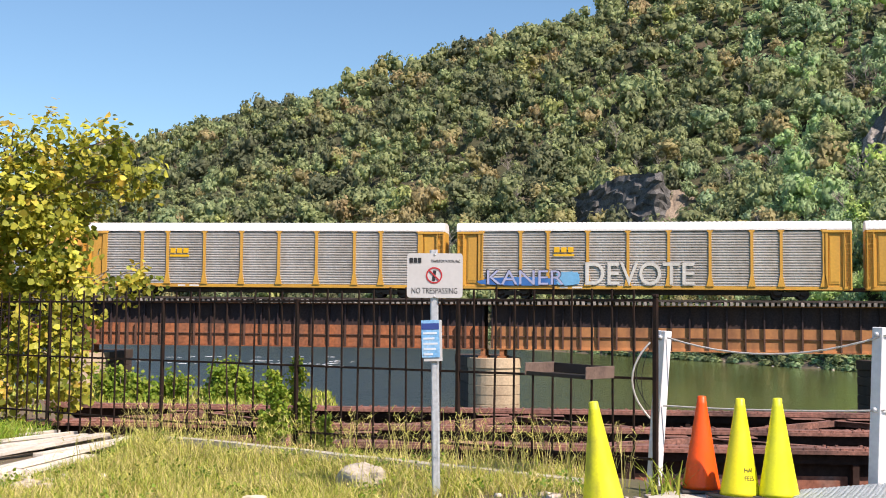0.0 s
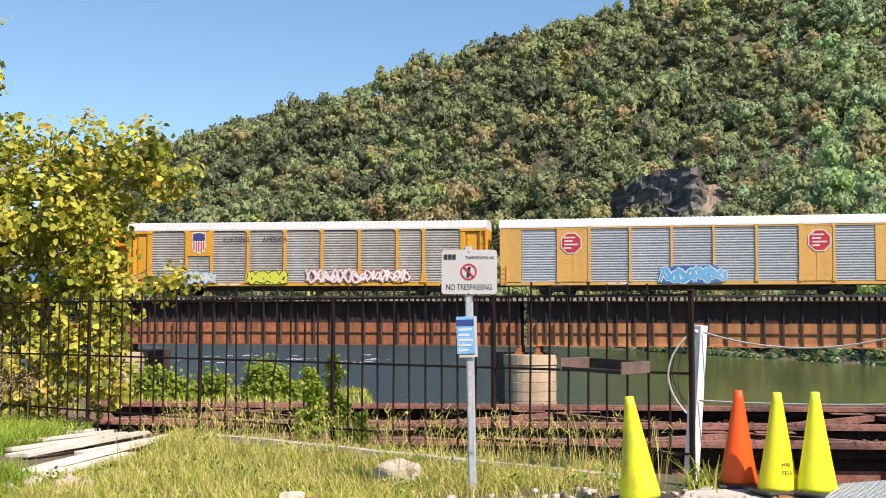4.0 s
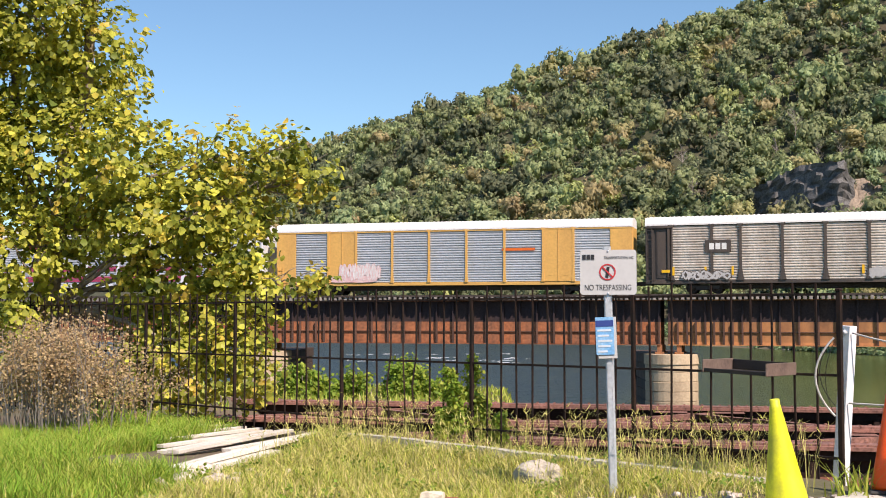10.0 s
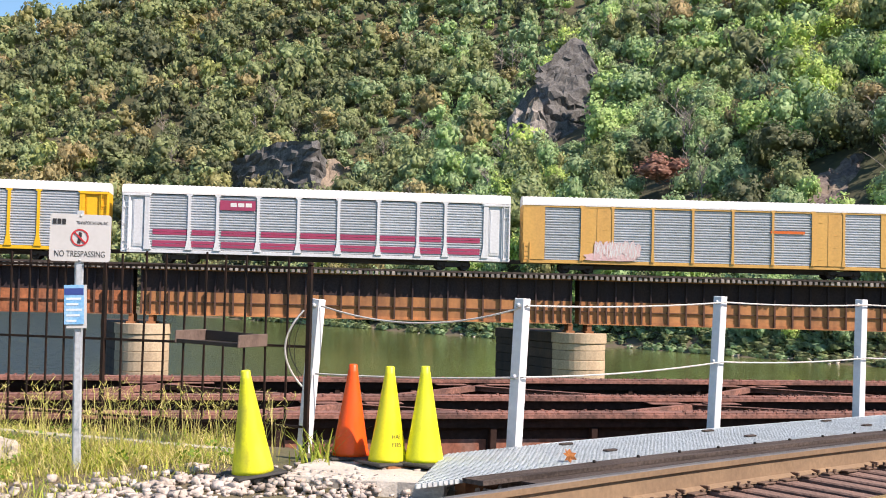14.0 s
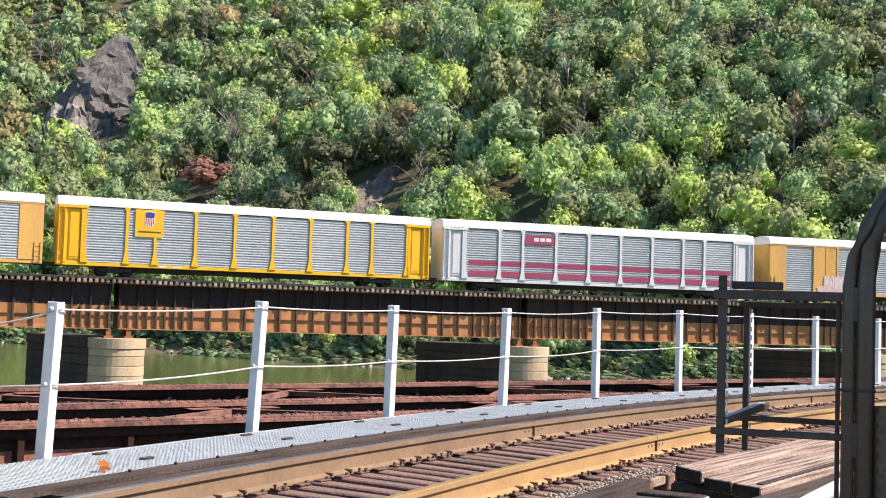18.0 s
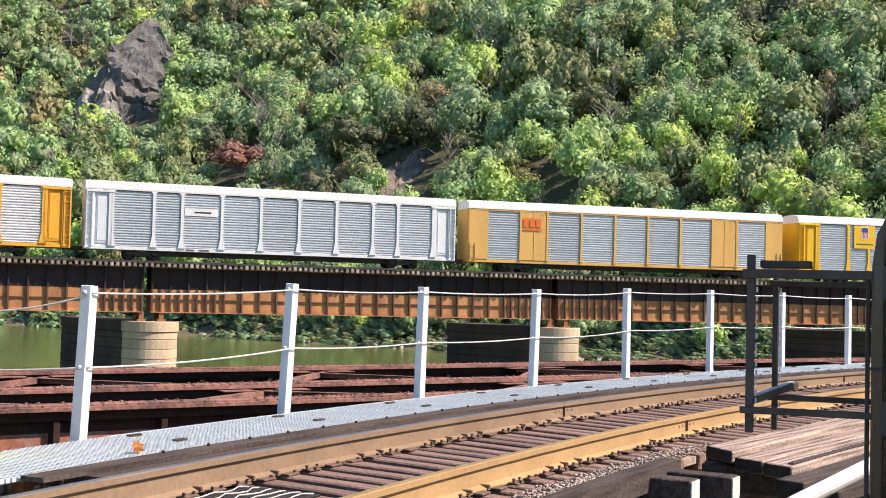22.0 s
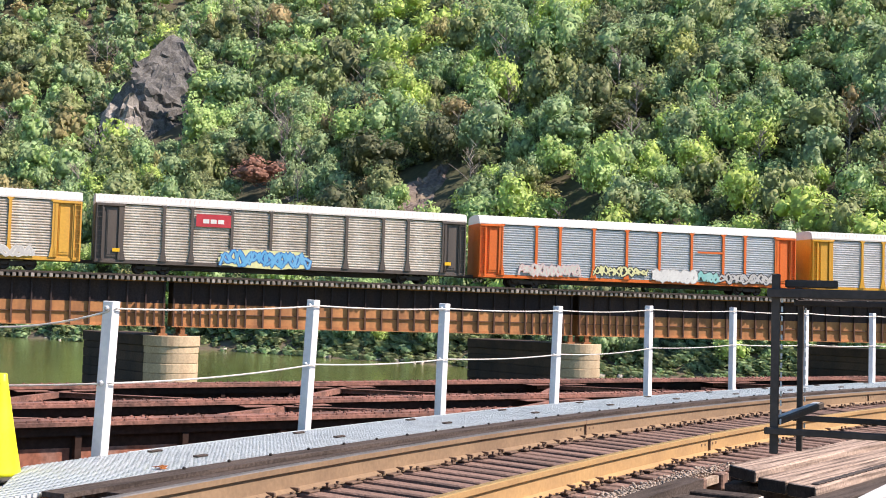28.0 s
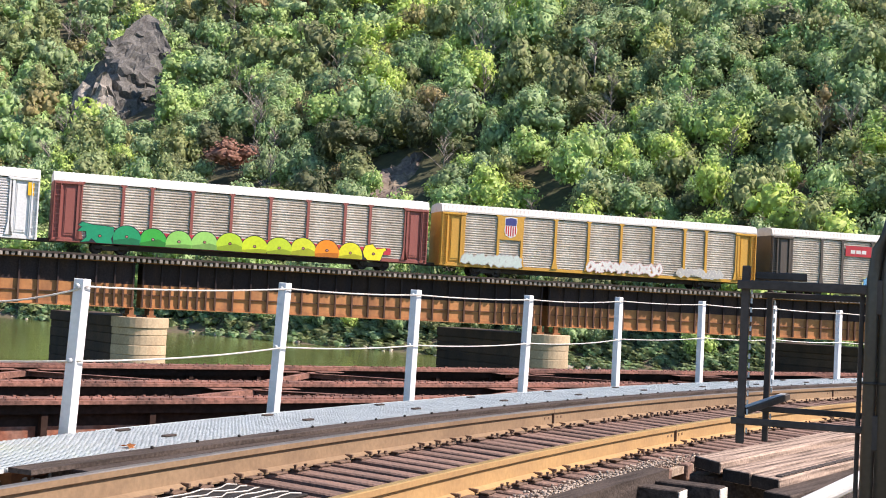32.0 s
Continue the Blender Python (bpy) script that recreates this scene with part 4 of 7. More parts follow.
OLD_AT = (19.2, 22.4, 27.0)
for i, dist in enumerate(OLD_AT):
    build_old_girder(dist, i)
for i, (d0, d1) in enumerate(zip(OLD_AT, OLD_AT[1:])):
    x = -15.0
    k = i
    while x < 42:
        g = d1 - d0
        run = 4.6
        p, q = (x, d0), (x + run, d1)
        if k % 2:
            p, q = (x + run, d0), (x, d1)
        ang = math.atan2(q[1] - p[1], q[0] - p[0])
        ln = math.hypot(q[0] - p[0], q[1] - p[1]) - 0.3
        bm = block(-ln / 2, ln / 2, -0.07, 0.07, -0.012, 0.0)
        box(bm, -ln / 2, ln / 2, -0.07, -0.058, -0.12, -0.012)
        ob = new("lateral_brace", mesh_of("lateral_brace", bm, M_OLD))
        c = pose(0, 0, 0, 0, 0, OLD_ANGLE) @ Vector(((p[0] + q[0]) / 2, 0, 0))
        ob.matrix_world = pose(c.x, c.y + (d0 + d1) / 2, OLD_Z - 0.10, 0, 0, math.degrees(ang) + OLD_ANGLE)
        tagged(ob, "rusted angle-iron lateral brace bolted between the old girders", "brace", group="lateral braces")
        for end in (p, q):
            gusset = new("gusset_plate", mesh_of("gusset_plate", block(-0.34, 0.34, -0.26, 0.26, -0.014, 0.0, 0.003), M_OLD))
            c = pose(0, 0, 0, 0, 0, OLD_ANGLE) @ Vector((end[0], 0, 0))
            gusset.matrix_world = pose(c.x, c.y + end[1] + (0.34 if end[1] == d0 else -0.34), OLD_Z - 0.08, 0, 0, OLD_ANGLE)
            tagged(gusset, "rusted gusset plate joining braces to an old girder", "gusset plate", group="gusset plates")
        x += 3.4
        k += 1
    x = -16.0
    while x < 45:
        bm = block(-0.06, 0.06, 0.27, d1 - d0 - 0.27, -0.14, 0.0, 0.01)
        ob = new("cross_frame", mesh_of("cross_frame", bm, M_OLD))
        ob.matrix_world = pose(0, d0, OLD_Z - 0.24, 0, 0, OLD_ANGLE) @ pose(x, 0, 0)
        tagged(ob, "rusted cross frame between two old girders", "cross frame", group="cross frames")
        x += 10.4
# stone end supports of the old bridge, low in the bank and the river
for x in (-16.0, 14.0, 44.0):
    bm = block(-1.2, 1.2, -1.5, 9.5, RIVER_Z - 2, OLD_Z - 2.66, 0.05)
    ob = new("old_pier", mesh_of("old_pier", bm, M_PIER))
    ob.matrix_world = pose(0, OLD_AT[0], 0, 0, 0, OLD_ANGLE) @ pose(x, 0, 0)
    tagged(ob, "stone pier under the disused girders", "bridge pier", group="old piers")

# ---- the freight train: covered vehicle-carrier wagons ----
HALF = 13.88
SHAPES = {}


def shared(key, material, make):
    """One mesh for each shape and material."""
    k = (key, material.name)
    if k not in SHAPES:
        SHAPES[k] = mesh_of(key if isinstance(key, str) else key[0], make(), material)
    return SHAPES[k]


def ribbed(width, z0=0.97, z1=4.84, y=-1.52, ribs=21):
    """A side sheet with level corrugations, and a lap seam at every quarter of its height."""
    bm = bmesh.new()
    pitch = (z1 - z0) / ribs
    prof = []
    for i in range(ribs):
        z = z0 + i * pitch
        lap = 0.015 if i in (5, 10, 15) else 0.0
        prof += [(y - lap, z), (y - lap, z + pitch * 0.34), (y + 0.08, z + pitch * 0.56), (y + 0.08, z + pitch * 0.8)]
    prof.append((y, z1))
    w = width / 2 - 0.02
    for (ya, za), (yb, zb) in zip(prof, prof[1:]):
        vs = [bm.verts.new(p) for p in ((-w, ya, za), (w, ya, za), (w, yb, zb), (-w, yb, zb))]
        bm.faces.new(vs)
    bmesh.ops.remove_doubles(bm, verts=bm.verts, dist=0.0005)
    return bm


def post_shape(wide=0.17, flare=0.25):
    """A side post with a gusset that spreads at the foot and a small head bracket."""
    bm = bmesh.new()
    w = wide / 2
    out = [(-flare, 0.94), (flare, 0.94), (flare * 0.8, 1.1), (w, 1.75), (w, 4.74), (w * 2.2, 4.84), (w * 2.2, 4.93), (-w * 2.2, 4.93), (-w * 2.2, 4.84), (-w, 4.74), (-w, 1.75), (-flare * 0.8, 1.1)]
    a = [bm.verts.new((x, -1.60, z)) for x, z in out]
    b = [bm.verts.new((x, -1.46, z)) for x, z in out]
    bm.faces.new(a)
    bm.faces.new(b[::-1])
    for k in range(len(out)):
        j = (k + 1) % len(out)
        bm.faces.new((a[j], a[k], b[k], b[j]))
    return bm


def roof_shape():
    """The roof: upright corrugated fascias that lean in, and a shallow arched top."""
    bm = bmesh.new()
    prof = [(-1.60, 4.90), (-1.60, 5.02), (-1.47, 5.42), (-1.30, 5.52), (-0.7, 5.61), (0, 5.65), (0.7, 5.61), (1.30, 5.52), (1.47, 5.42), (1.60, 5.02), (1.60, 4.90)]
    n = 168
    rows = []
    for i in range(n + 1):
        x = -HALF + 2 * HALF * i / n
        k = 1.0 if (i // 1) % 2 else 0.0
        end = 1.0 - 0.05 * (i in (0, n))
        rows.append([bm.verts.new((x, y + (0.035 * k if y < 0 else -0.035 * k if y > 0 else 0) * (abs(y) < 1.595), (z - 0.03 * k * (z > 5.1)) * (1 if end == 1 else 0.995))) for y, z in prof])
    for r0, r1 in zip(rows, rows[1:]):
        for a in range(len(prof) - 1):
            bm.faces.new((r0[a], r1[a], r1[a + 1], r0[a + 1]))
    bm.faces.new(rows[0])
    bm.faces.new(rows[-1][::-1])
    return bm


def ladder_shape():
    bm = bmesh.new()
    for x in (-0.2, 0.2):
        box(bm, x - 0.022, x + 0.022, -1.63, -1.585, 0.75, 4.75)
    for i in range(12):
        z = 0.95 + i * 0.33
        box(bm, -0.2, 0.2, -1.625, -1.60, z - 0.015, z + 0.015)
    return bm


# the recessed end bay: its pieces, for an end whose leaf lies towards +x
END_BAY = (("end_bay", -0.92, 0.92, -1.44, -1.40, 0.95, 4.88), ("corner_post", 0.66, 0.92, -1.60, -1.444, 0.94, 4.70), ("door_leaf", -0.15, 0.58, -1.50, -1.444, 1.15, 4.55), ("door_panel", -0.08, 0.51, -1.53, -1.504, 1.3, 4.4), ("end_post", -0.92, -0.84, -1.60, -1.444, 0.94, 4.70), ("jamb", -0.45, -0.33, -1.58, -1.444, 0.94, 4.6), ("rung", -0.836, -0.454, -1.50, -1.444, 1.45, 1.55), ("rung", -0.836, -0.454, -1.50, -1.444, 2.65, 2.75), ("rung", -0.836, -0.454, -1.50, -1.444, 3.85, 3.95))


def hood_shape():
    return block(-0.98, 0.98, -1.64, -1.44, 4.70, 4.87, 0.02)


def wheel_shape():
    bm = bmesh.new()
    lathe(bm, [(0.10, -0.10), (0.44, -0.08), (0.44, -0.05), (0.42, 0.04), (0.34, 0.05), (0.30, 0.0), (0.12, 0.02), (0.10, 0.08)], 20)
    bm.transform(pose(0, 0, 0, 90, 0, 0))
    return bm


def truck_shape():
    bm = bmesh.new()
    for y in (-1.06, 1.06):
        box(bm, -1.15, 1.15, y - 0.07, y + 0.07, 0.42, 0.58)
        box(bm, -0.55, 0.55, y - 0.09, y + 0.09, 0.28, 0.44)
        for x in (-0.87, 0.87):
            box(bm, x - 0.18, x + 0.18, y - 0.1, y + 0.1, 0.34, 0.56)
    box(bm, -0.3, 0.3, -1.0, 1.0, 0.40, 0.62)
    return bm


BAYS_A = [2.81, 1.95, 2.81, 2.81, 2.81, 2.81, 2.81, 1.95, 2.81]
BAYS_B = [("sheet", 2.45), ("door", 2.05), ("sheet", 2.65), ("sheet", 2.65), ("sheet", 2.65), ("sheet", 2.65), ("sheet", 2.65), ("door", 2.05), ("sheet", 2.45)]


def door_leaf(width):
    bm = block(-width / 2 + 0.01, width / 2 - 0.01, -1.56, -1.50, 0.96, 4.86)
    box(bm, -0.03, 0.03, -1.585, -1.56, 0.98, 4.84)
    for x in (-width * 0.25, width * 0.25):
        for z in (1.4, 2.3, 3.2, 4.1, 4.6):
            box(bm, x - 0.18, x + 0.18, -1.572, -1.56, z - 0.02, z + 0.02)
    return bm


def build_wagon(label, frame_mat, sheet_mat, roof_mat, kind="A", dark_end=None, sill_mat=None):
    """A covered vehicle-carrier wagon on two trucks; its origin is at the rail head, mid-length."""
    car = tagged(empty("autorack_wagon"), label, "railway wagon", group="wagons of the passing freight train")
    sill_mat = sill_mat or frame_mat
    end_mat = dark_end or frame_mat

    def place(name, mesh, x=0.0, flip=False, mirror=False):
        ob = part(name, mesh, None, car)
        ob.location.x = x
        if flip:
            ob.rotation_euler.z = math.pi
        return ob

    place("underframe", shared("underframe", sill_mat, lambda: bevel(block(-HALF, HALF, -1.52, 1.52, 0.70, 0.94), 0.015)))
    place("centre_sill", shared("centre_sill", M_UNDER, lambda: block(-9.4, 9.4, -0.6, 0.6, 0.36, 0.696)))
    place("body_core", shared("body_core", M_CORE, lambda: block(-HALF + 0.12, HALF - 0.12, -1.36, 1.36, 0.95, 4.88)))
    place("roof", shared("roof", roof_mat, roof_shape))
    for end in (-1, 1):
        place("end_wall", shared("end_wall", end_mat, lambda: block(-0.06, 0.06, -1.42, 1.42, 0.95, 4.9)), end * (HALF - 0.055))
        tr = place("truck", shared("truck", M_UNDER, truck_shape), end * 9.8)
        for x in (-0.87, 0.87):
            for y in (-0.76, 0.76):
                w = part("wheel", shared("wheel", M_UNDER, wheel_shape), None, tr)
                w.location = (x, y, 0.44)
                if y > 0:
                    w.rotation_euler.z = math.pi
        bm_c = shared("coupler", M_UNDER, lambda: bevel(block(-0.55, 0.55, -0.13, 0.13, 0.62, 0.9), 0.02))
        place("coupler", bm_c, end * (HALF + 0.2))
    for side in (False, True):
        sgn = -1 if side else 1
        for end in (-1, 1):
            # the leaf frame faces the middle of the wagon
            if kind == "A":
                e = end * sgn
                for name, x0, x1, y0, y1, z0, z1 in END_BAY:
                    xa, xb = (x0, x1) if e < 0 else (-x1, -x0)
                    place(name, shared((name, round(z0, 2), e), end_mat, lambda: block(xa, xb, y0, y1, z0, z1)), end * (HALF - 0.95), side)
                place("hood", shared("hood", end_mat, hood_shape), end * (HALF - 1.02), side)
                place("ladder", shared("ladder", end_mat, ladder_shape), end * (HALF - 0.3), side)
            else:
                place("end_bay", shared("flush_end", end_mat, lambda: block(-0.8, 0.8, -1.56, -1.40, 0.95, 4.86, 0.015)), end * (HALF - 0.82), side)
                place("ladder", shared("short_ladder", end_mat, lambda: (lambda b: [box(b, x - 0.02, x + 0.02, -1.63, -1.565, 0.7, 2.2) for x in (-0.2, 0.2)] and [box(b, -0.2, 0.2, -1.62, -1.60, z, z + 0.03) for z in (0.9, 1.25, 1.6, 1.95)] and b)(bmesh.new())), end * (HALF - 0.35), side)
        x = -HALF + (1.87 if kind == "A" else 1.62)
        bays = [("sheet", w) for w in BAYS_A] if kind == "A" else BAYS_B
        stretch = (2 * HALF - 2 * (1.87 if kind == "A" else 1.62)) / sum(w for _, w in bays)
        for i, (what, w) in enumerate(bays):
            w *= stretch
            if what == "sheet":
                place("side_sheet", shared(("side_sheet", round(w, 2)), sheet_mat, lambda: ribbed(w)), sgn * (x + w / 2), side)
            else:
                place("side_door", shared(("side_door", round(w, 2)), frame_mat, lambda: door_leaf(w)), sgn * (x + w / 2), side)
            if kind == "A" or i:
                flare = 0.27 if kind == "A" else 0.14
                place("side_post", shared(("side_post", flare), frame_mat, lambda: post_shape(0.2 if kind == "A" else 0.16, flare)), sgn * x, side)
            x += w
        if kind == "A":
            place("side_post", shared(("side_post", 0.27), frame_mat, lambda: post_shape(0.2, 0.27)), sgn * x, side)
        else:
            place("top_rail", shared("top_rail", frame_mat, lambda: block(-HALF + 0.02, HALF - 0.02, -1.575, -1.45, 4.78, 4.90)), 0, side)
    return car


def flat_poly(points, y, thick=0.004):
    bm = bmesh.new()
    a = [bm.verts.new((x, y, z)) for x, z in points]
    b = [bm.verts.new((x, y + thick, z)) for x, z in points]
    bm.faces.new(a)
    bm.faces.new(b[::-1])
    for k in range(len(points)):
        j = (k + 1) % len(points)
        bm.faces.new((a[j], a[k], b[k], b[j]))
    return bm


def plate(car, name, x0, x1, z0, z1, material, y=-1.615, label=""):
    return part(name, flat_poly([(x0, z0), (x1, z0), (x1, z1), (x0, z1)], y), material, car, label)


def shield(car, x, z, s=1.0):
    """A heraldic plate: blue top over red and white stripes on a yellow board."""
    out = [(-0.62, 1.0), (0, 1.1), (0.62, 1.0), (0.66, 0.55), (0.6, 0.3), (0.68, -0.3), (0.55, -0.75), (0, -1.0), (-0.55, -0.75), (-0.68, -0.3), (-0.6, 0.3), (-0.66, 0.55)]
    part("emblem", flat_poly([(x + a * s, z + b * s) for a, b in out], -1.625), M_PWHITE, car, "white-edged heraldic emblem plate")
    part("emblem_top", flat_poly([(x + a * s * 0.9, z + b * s * 0.9) for a, b in [(-0.62, 1.0), (0, 1.1), (0.62, 1.0), (0.66, 0.55), (0.6, 0.25), (-0.6, 0.25), (-0.66, 0.55)]], -1.631), M_PBLUE, car)
    for i in range(5):
        a = -0.48 + i * 0.24
        low = -0.62 if abs(a) > 0.3 else -0.82
        part("emblem_stripe", flat_poly([(x + (a - 0.065) * s, z + low * s), (x + (a + 0.065) * s, z + low * s), (x + (a + 0.065) * s, z + 0.18 * s), (x + (a - 0.065) * s, z + 0.18 * s)], -1.631), M_PRED, car)


def ribbon(points, wide, y):
    """A painted stroke: a smooth band through the points that swells in the middle."""
    bm = bmesh.new()
    fine = []
    n = len(points)
    for i in range(n - 1):
        p0, p1, p2, p3 = (Vector(points[min(n - 1, max(0, i + k))]) for k in (-1, 0, 1, 2))
        for t in (0.0, 0.25, 0.5, 0.75):
            fine.append(0.5 * (2 * p1 + (p2 - p0) * t + (2 * p0 - 5 * p1 + 4 * p2 - p3) * t * t + (3 * p1 - p0 - 3 * p2 + p3) * t**3))
    fine.append(Vector(points[-1]))
    rows = []
    for i, p in enumerate(fine):
        d = fine[min(len(fine) - 1, i + 1)] - fine[max(0, i - 1)]
        s = Vector((-d.y, d.x)).normalized() * wide / 2 * (0.75 + 0.4 * math.sin(math.pi * i / (len(fine) - 1)))
        rows.append([bm.verts.new((p.x + k * s.x, y - 0.00002 * i, p.y + k * s.y)) for k in (1, -1)])
    for a, b in zip(rows, rows[1:]):
        bm.faces.new((a[0], a[1], b[1], b[0]))
    return bm


def graffiti(car, x0, x1, z0, z1, count, seed, fill, edge, back=None, thick=0.22):
    """Spray paint on the wagon side: a clouded ground, dark outlines and rounded strokes over it."""
    r = random.Random(seed)
    if back:
        cloud(car, x0 - 0.2, x1 + 0.2, z0 - 0.1, z1 + 0.1, seed, back)
    # long loops and waves that run into one another
    w, h = (x1 - x0) / count, z1 - z0
    for i in range(count):
        a = x0 + i * w
        ups = [r.uniform(0.0, 0.25), r.uniform(0.75, 1.0), r.uniform(0.1, 0.4), r.uniform(0.6, 1.0), r.uniform(0.0, 0.3), r.uniform(0.5, 0.9)]
        at = [-0.1, r.uniform(0.1, 0.3), r.uniform(0.45, 0.75), r.uniform(0.15, 0.5), r.uniform(0.8, 1.0), 1.2]
        pts = [(a + p * w, z0 + q * h) for p, q in zip(at, ups)]
        cross = [(a + (1.1 - p * 0.95) * w + r.uniform(-0.1, 0.1) * w, z0 + min(1, max(0, q + r.uniform(-0.3, 0.3))) * h) for p, q in zip(at, ups)]
        for j, way in enumerate((pts, cross)):
            part("outline_stroke", ribbon(way, thick * 1.25 + 0.13, -1.612 - 0.0008 * (i % 4) - 0.0004 * j), edge, car)
            part("paint_stroke", ribbon(way, thick * 1.25, -1.618 - 0.0008 * (i % 4) - 0.0004 * j), fill, car)


def cloud(car, x0, x1, z0, z1, seed, material, y=-1.604):
    """A loose patch of sprayed colour under the characters."""
    r = random.Random(seed)
    pts = []
    for k in range(30):
        a = k * math.tau / 30
        c, s = math.cos(a), math.sin(a)
        wob = r.uniform(0.86, 1.06)
        pts.append(((x0 + x1) / 2 + (x1 - x0) / 2 * wob * math.copysign(abs(c) ** 0.5, c), (z0 + z1) / 2 + (z1 - z0) / 2 * wob * math.copysign(abs(s) ** 0.6, s)))
    part("graffiti_ground", flat_poly(pts, y), material, car)


def sprayed(car, text, x0, x1, z0, z1, fill, edge):
    """Large sprayed capitals with a dark edge."""
    for name, material, grow, y in (("outline", edge, 0.07, -1.609), ("lettering", fill, 0.0, -1.616)):
        me = text_mesh(text, 1.0, material, 0.001)
        xs, ys = [v.co.x for v in me.vertices], [v.co.y for v in me.vertices]
        w, h = max(xs) - min(xs), max(ys) - min(ys)
        for v in me.vertices:
            v.co = Vector((x0 - grow + (v.co.x - min(xs)) / w * (x1 - x0 + 2 * grow), y + v.co.z, z0 - grow + (v.co.y - min(ys)) / h * (z1 - z0 + 2 * grow)))
        part(name, me, None, car)


def paint(name, color, second=None, amount=0.5, rough=0.55, vary=0.08):
    return mat(name, color, rough, scale=0.7, fine=6, vary=vary, second=second, amount=amount, bump=0.03, streak=(1, 1, 0.3))


M_UNDER = paint("grimy_underframe", (0.055, 0.045, 0.038), rough=0.8)
M_CORE = paint("dark_interior", (0.06, 0.06, 0.06), rough=0.9)
M_PWHITE = paint("sprayed_white", (0.72, 0.72, 0.70), (0.55, 0.55, 0.55))
M_PBLUE = paint("sign_blue", (0.04, 0.05, 0.22))
M_PRED = paint("sign_red", (0.50, 0.035, 0.05))
M_CRIMSON = paint("crimson_band_paint", (0.36, 0.045, 0.11), (0.26, 0.04, 0.09))
M_PBLACK = paint("sprayed_black", (0.02, 0.02, 0.03))
M_SKY = paint("sprayed_light_blue", (0.10, 0.36, 0.62), (0.25, 0.50, 0.70))
M_DEEP = paint("sprayed_blue", (0.03, 0.12, 0.38), (0.06, 0.25, 0.55))
M_TEALPALE = paint("sprayed_pale_teal", (0.50, 0.60, 0.57), (0.60, 0.62, 0.60))
M_TEAL = paint("sprayed_teal", (0.22, 0.52, 0.50), (0.50, 0.60, 0.58))
M_LILAC = paint("sprayed_lilac", (0.42, 0.44, 0.62), (0.30, 0.32, 0.50))
M_PINK = paint("sprayed_pink", (0.66, 0.40, 0.40), (0.70, 0.60, 0.58))
M_LIMEPALE = paint("sprayed_pale_yellow", (0.66, 0.66, 0.34), (0.56, 0.56, 0.30))
M_LIME = paint("sprayed_yellow_green", (0.60, 0.62, 0.06), (0.45, 0.50, 0.05))
M_BRICK = paint("sprayed_red", (0.45, 0.13, 0.09), (0.55, 0.40, 0.36))
M_CHALK = paint("sprayed_chalk", (0.62, 0.61, 0.56), (0.45, 0.44, 0.40))
M_SILVER = paint("sprayed_silver", (0.48, 0.47, 0.46), (0.34, 0.33, 0.33))

F_CSX = paint("faded_yellow_frame", (0.60, 0.33, 0.045), (0.46, 0.24, 0.06))
F_UP = paint("orange_yellow_frame", (0.68, 0.34, 0.02), (0.50, 0.25, 0.04))
F_NEW = paint("bright_yellow_frame", (0.78, 0.45, 0.008), (0.70, 0.40, 0.02), amount=0.3)
F_TAN = paint("tan_orange_frame", (0.66, 0.38, 0.10), (0.52, 0.29, 0.09))
F_DARK = paint("dark_brown_frame", (0.075, 0.062, 0.055), (0.13, 0.10, 0.08))
F_GREYD = paint("charcoal_frame", (0.052, 0.043, 0.038), (0.12, 0.085, 0.06))
F_WHITE = paint("pale_grey_frame", (0.66, 0.68, 0.70), (0.52, 0.53, 0.54))
F_ORANGE = paint("red_orange_frame", (0.70, 0.14, 0.012), (0.58, 0.13, 0.03))
F_MAROON = paint("maroon_frame", (0.28, 0.085, 0.07), (0.2, 0.065, 0.055))
S_DULL = mat("dull_silver_sheet", (0.52, 0.50, 0.465), 0.6, metal=0.15, scale=0.7, fine=5, vary=0.12, second=(0.36, 0.32, 0.28), amount=0.7, bump=0.03, rand=0.06, streak=(1, 1, 0.35))
S_CLEAN = mat("bright_silver_sheet", (0.52, 0.545, 0.575), 0.5, metal=0.15, scale=0.7, fine=5, vary=0.08, second=(0.42, 0.45, 0.47), amount=0.6, bump=0.03, rand=0.06, streak=(1, 1, 0.35))
S_CHALK = mat("chalky_sheet", (0.64, 0.63, 0.64), 0.7, scale=0.7, fine=5, vary=0.10, second=(0.46, 0.44, 0.44), amount=0.6, bump=0.03, rand=0.05, streak=(1, 1, 0.35))
S_BROWN = mat("grimy_sheet", (0.60, 0.55, 0.485), 0.65, scale=0.7, fine=5, vary=0.15, second=(0.36, 0.30, 0.25), amount=0.8, bump=0.03, rand=0.08, streak=(1, 1, 0.3))
R_WHITE = mat("white_roof", (0.80, 0.79, 0.77), 0.5, scale=0.6, fine=5, vary=0.06, second=(0.68, 0.66, 0.62), amount=0.5, bump=0.02)
R_GREY = mat("weathered_white_roof", (0.64, 0.62, 0.59), 0.6, scale=0.6, fine=5, vary=0.08, second=(0.50, 0.46, 0.42), amount=0.6, bump=0.02)

WAGONS = []


def wagon(*args, **kw):
    car = build_wagon(*args, **kw)
    WAGONS.append(car)
    return car


def bars_logo(car, x, z, w, h, material, under=True):
    """Three plain block shapes with a bar under them."""
    for i in range(3):
        a = x - w / 2 + i * w / 3
        plate(car, "emblem_block", a + 0.04, a + w / 3 - 0.06, z, z + h, material)
    if under:
        plate(car, "emblem_bar", x - w / 2, x + w / 2, z - 0.28, z - 0.12, material)


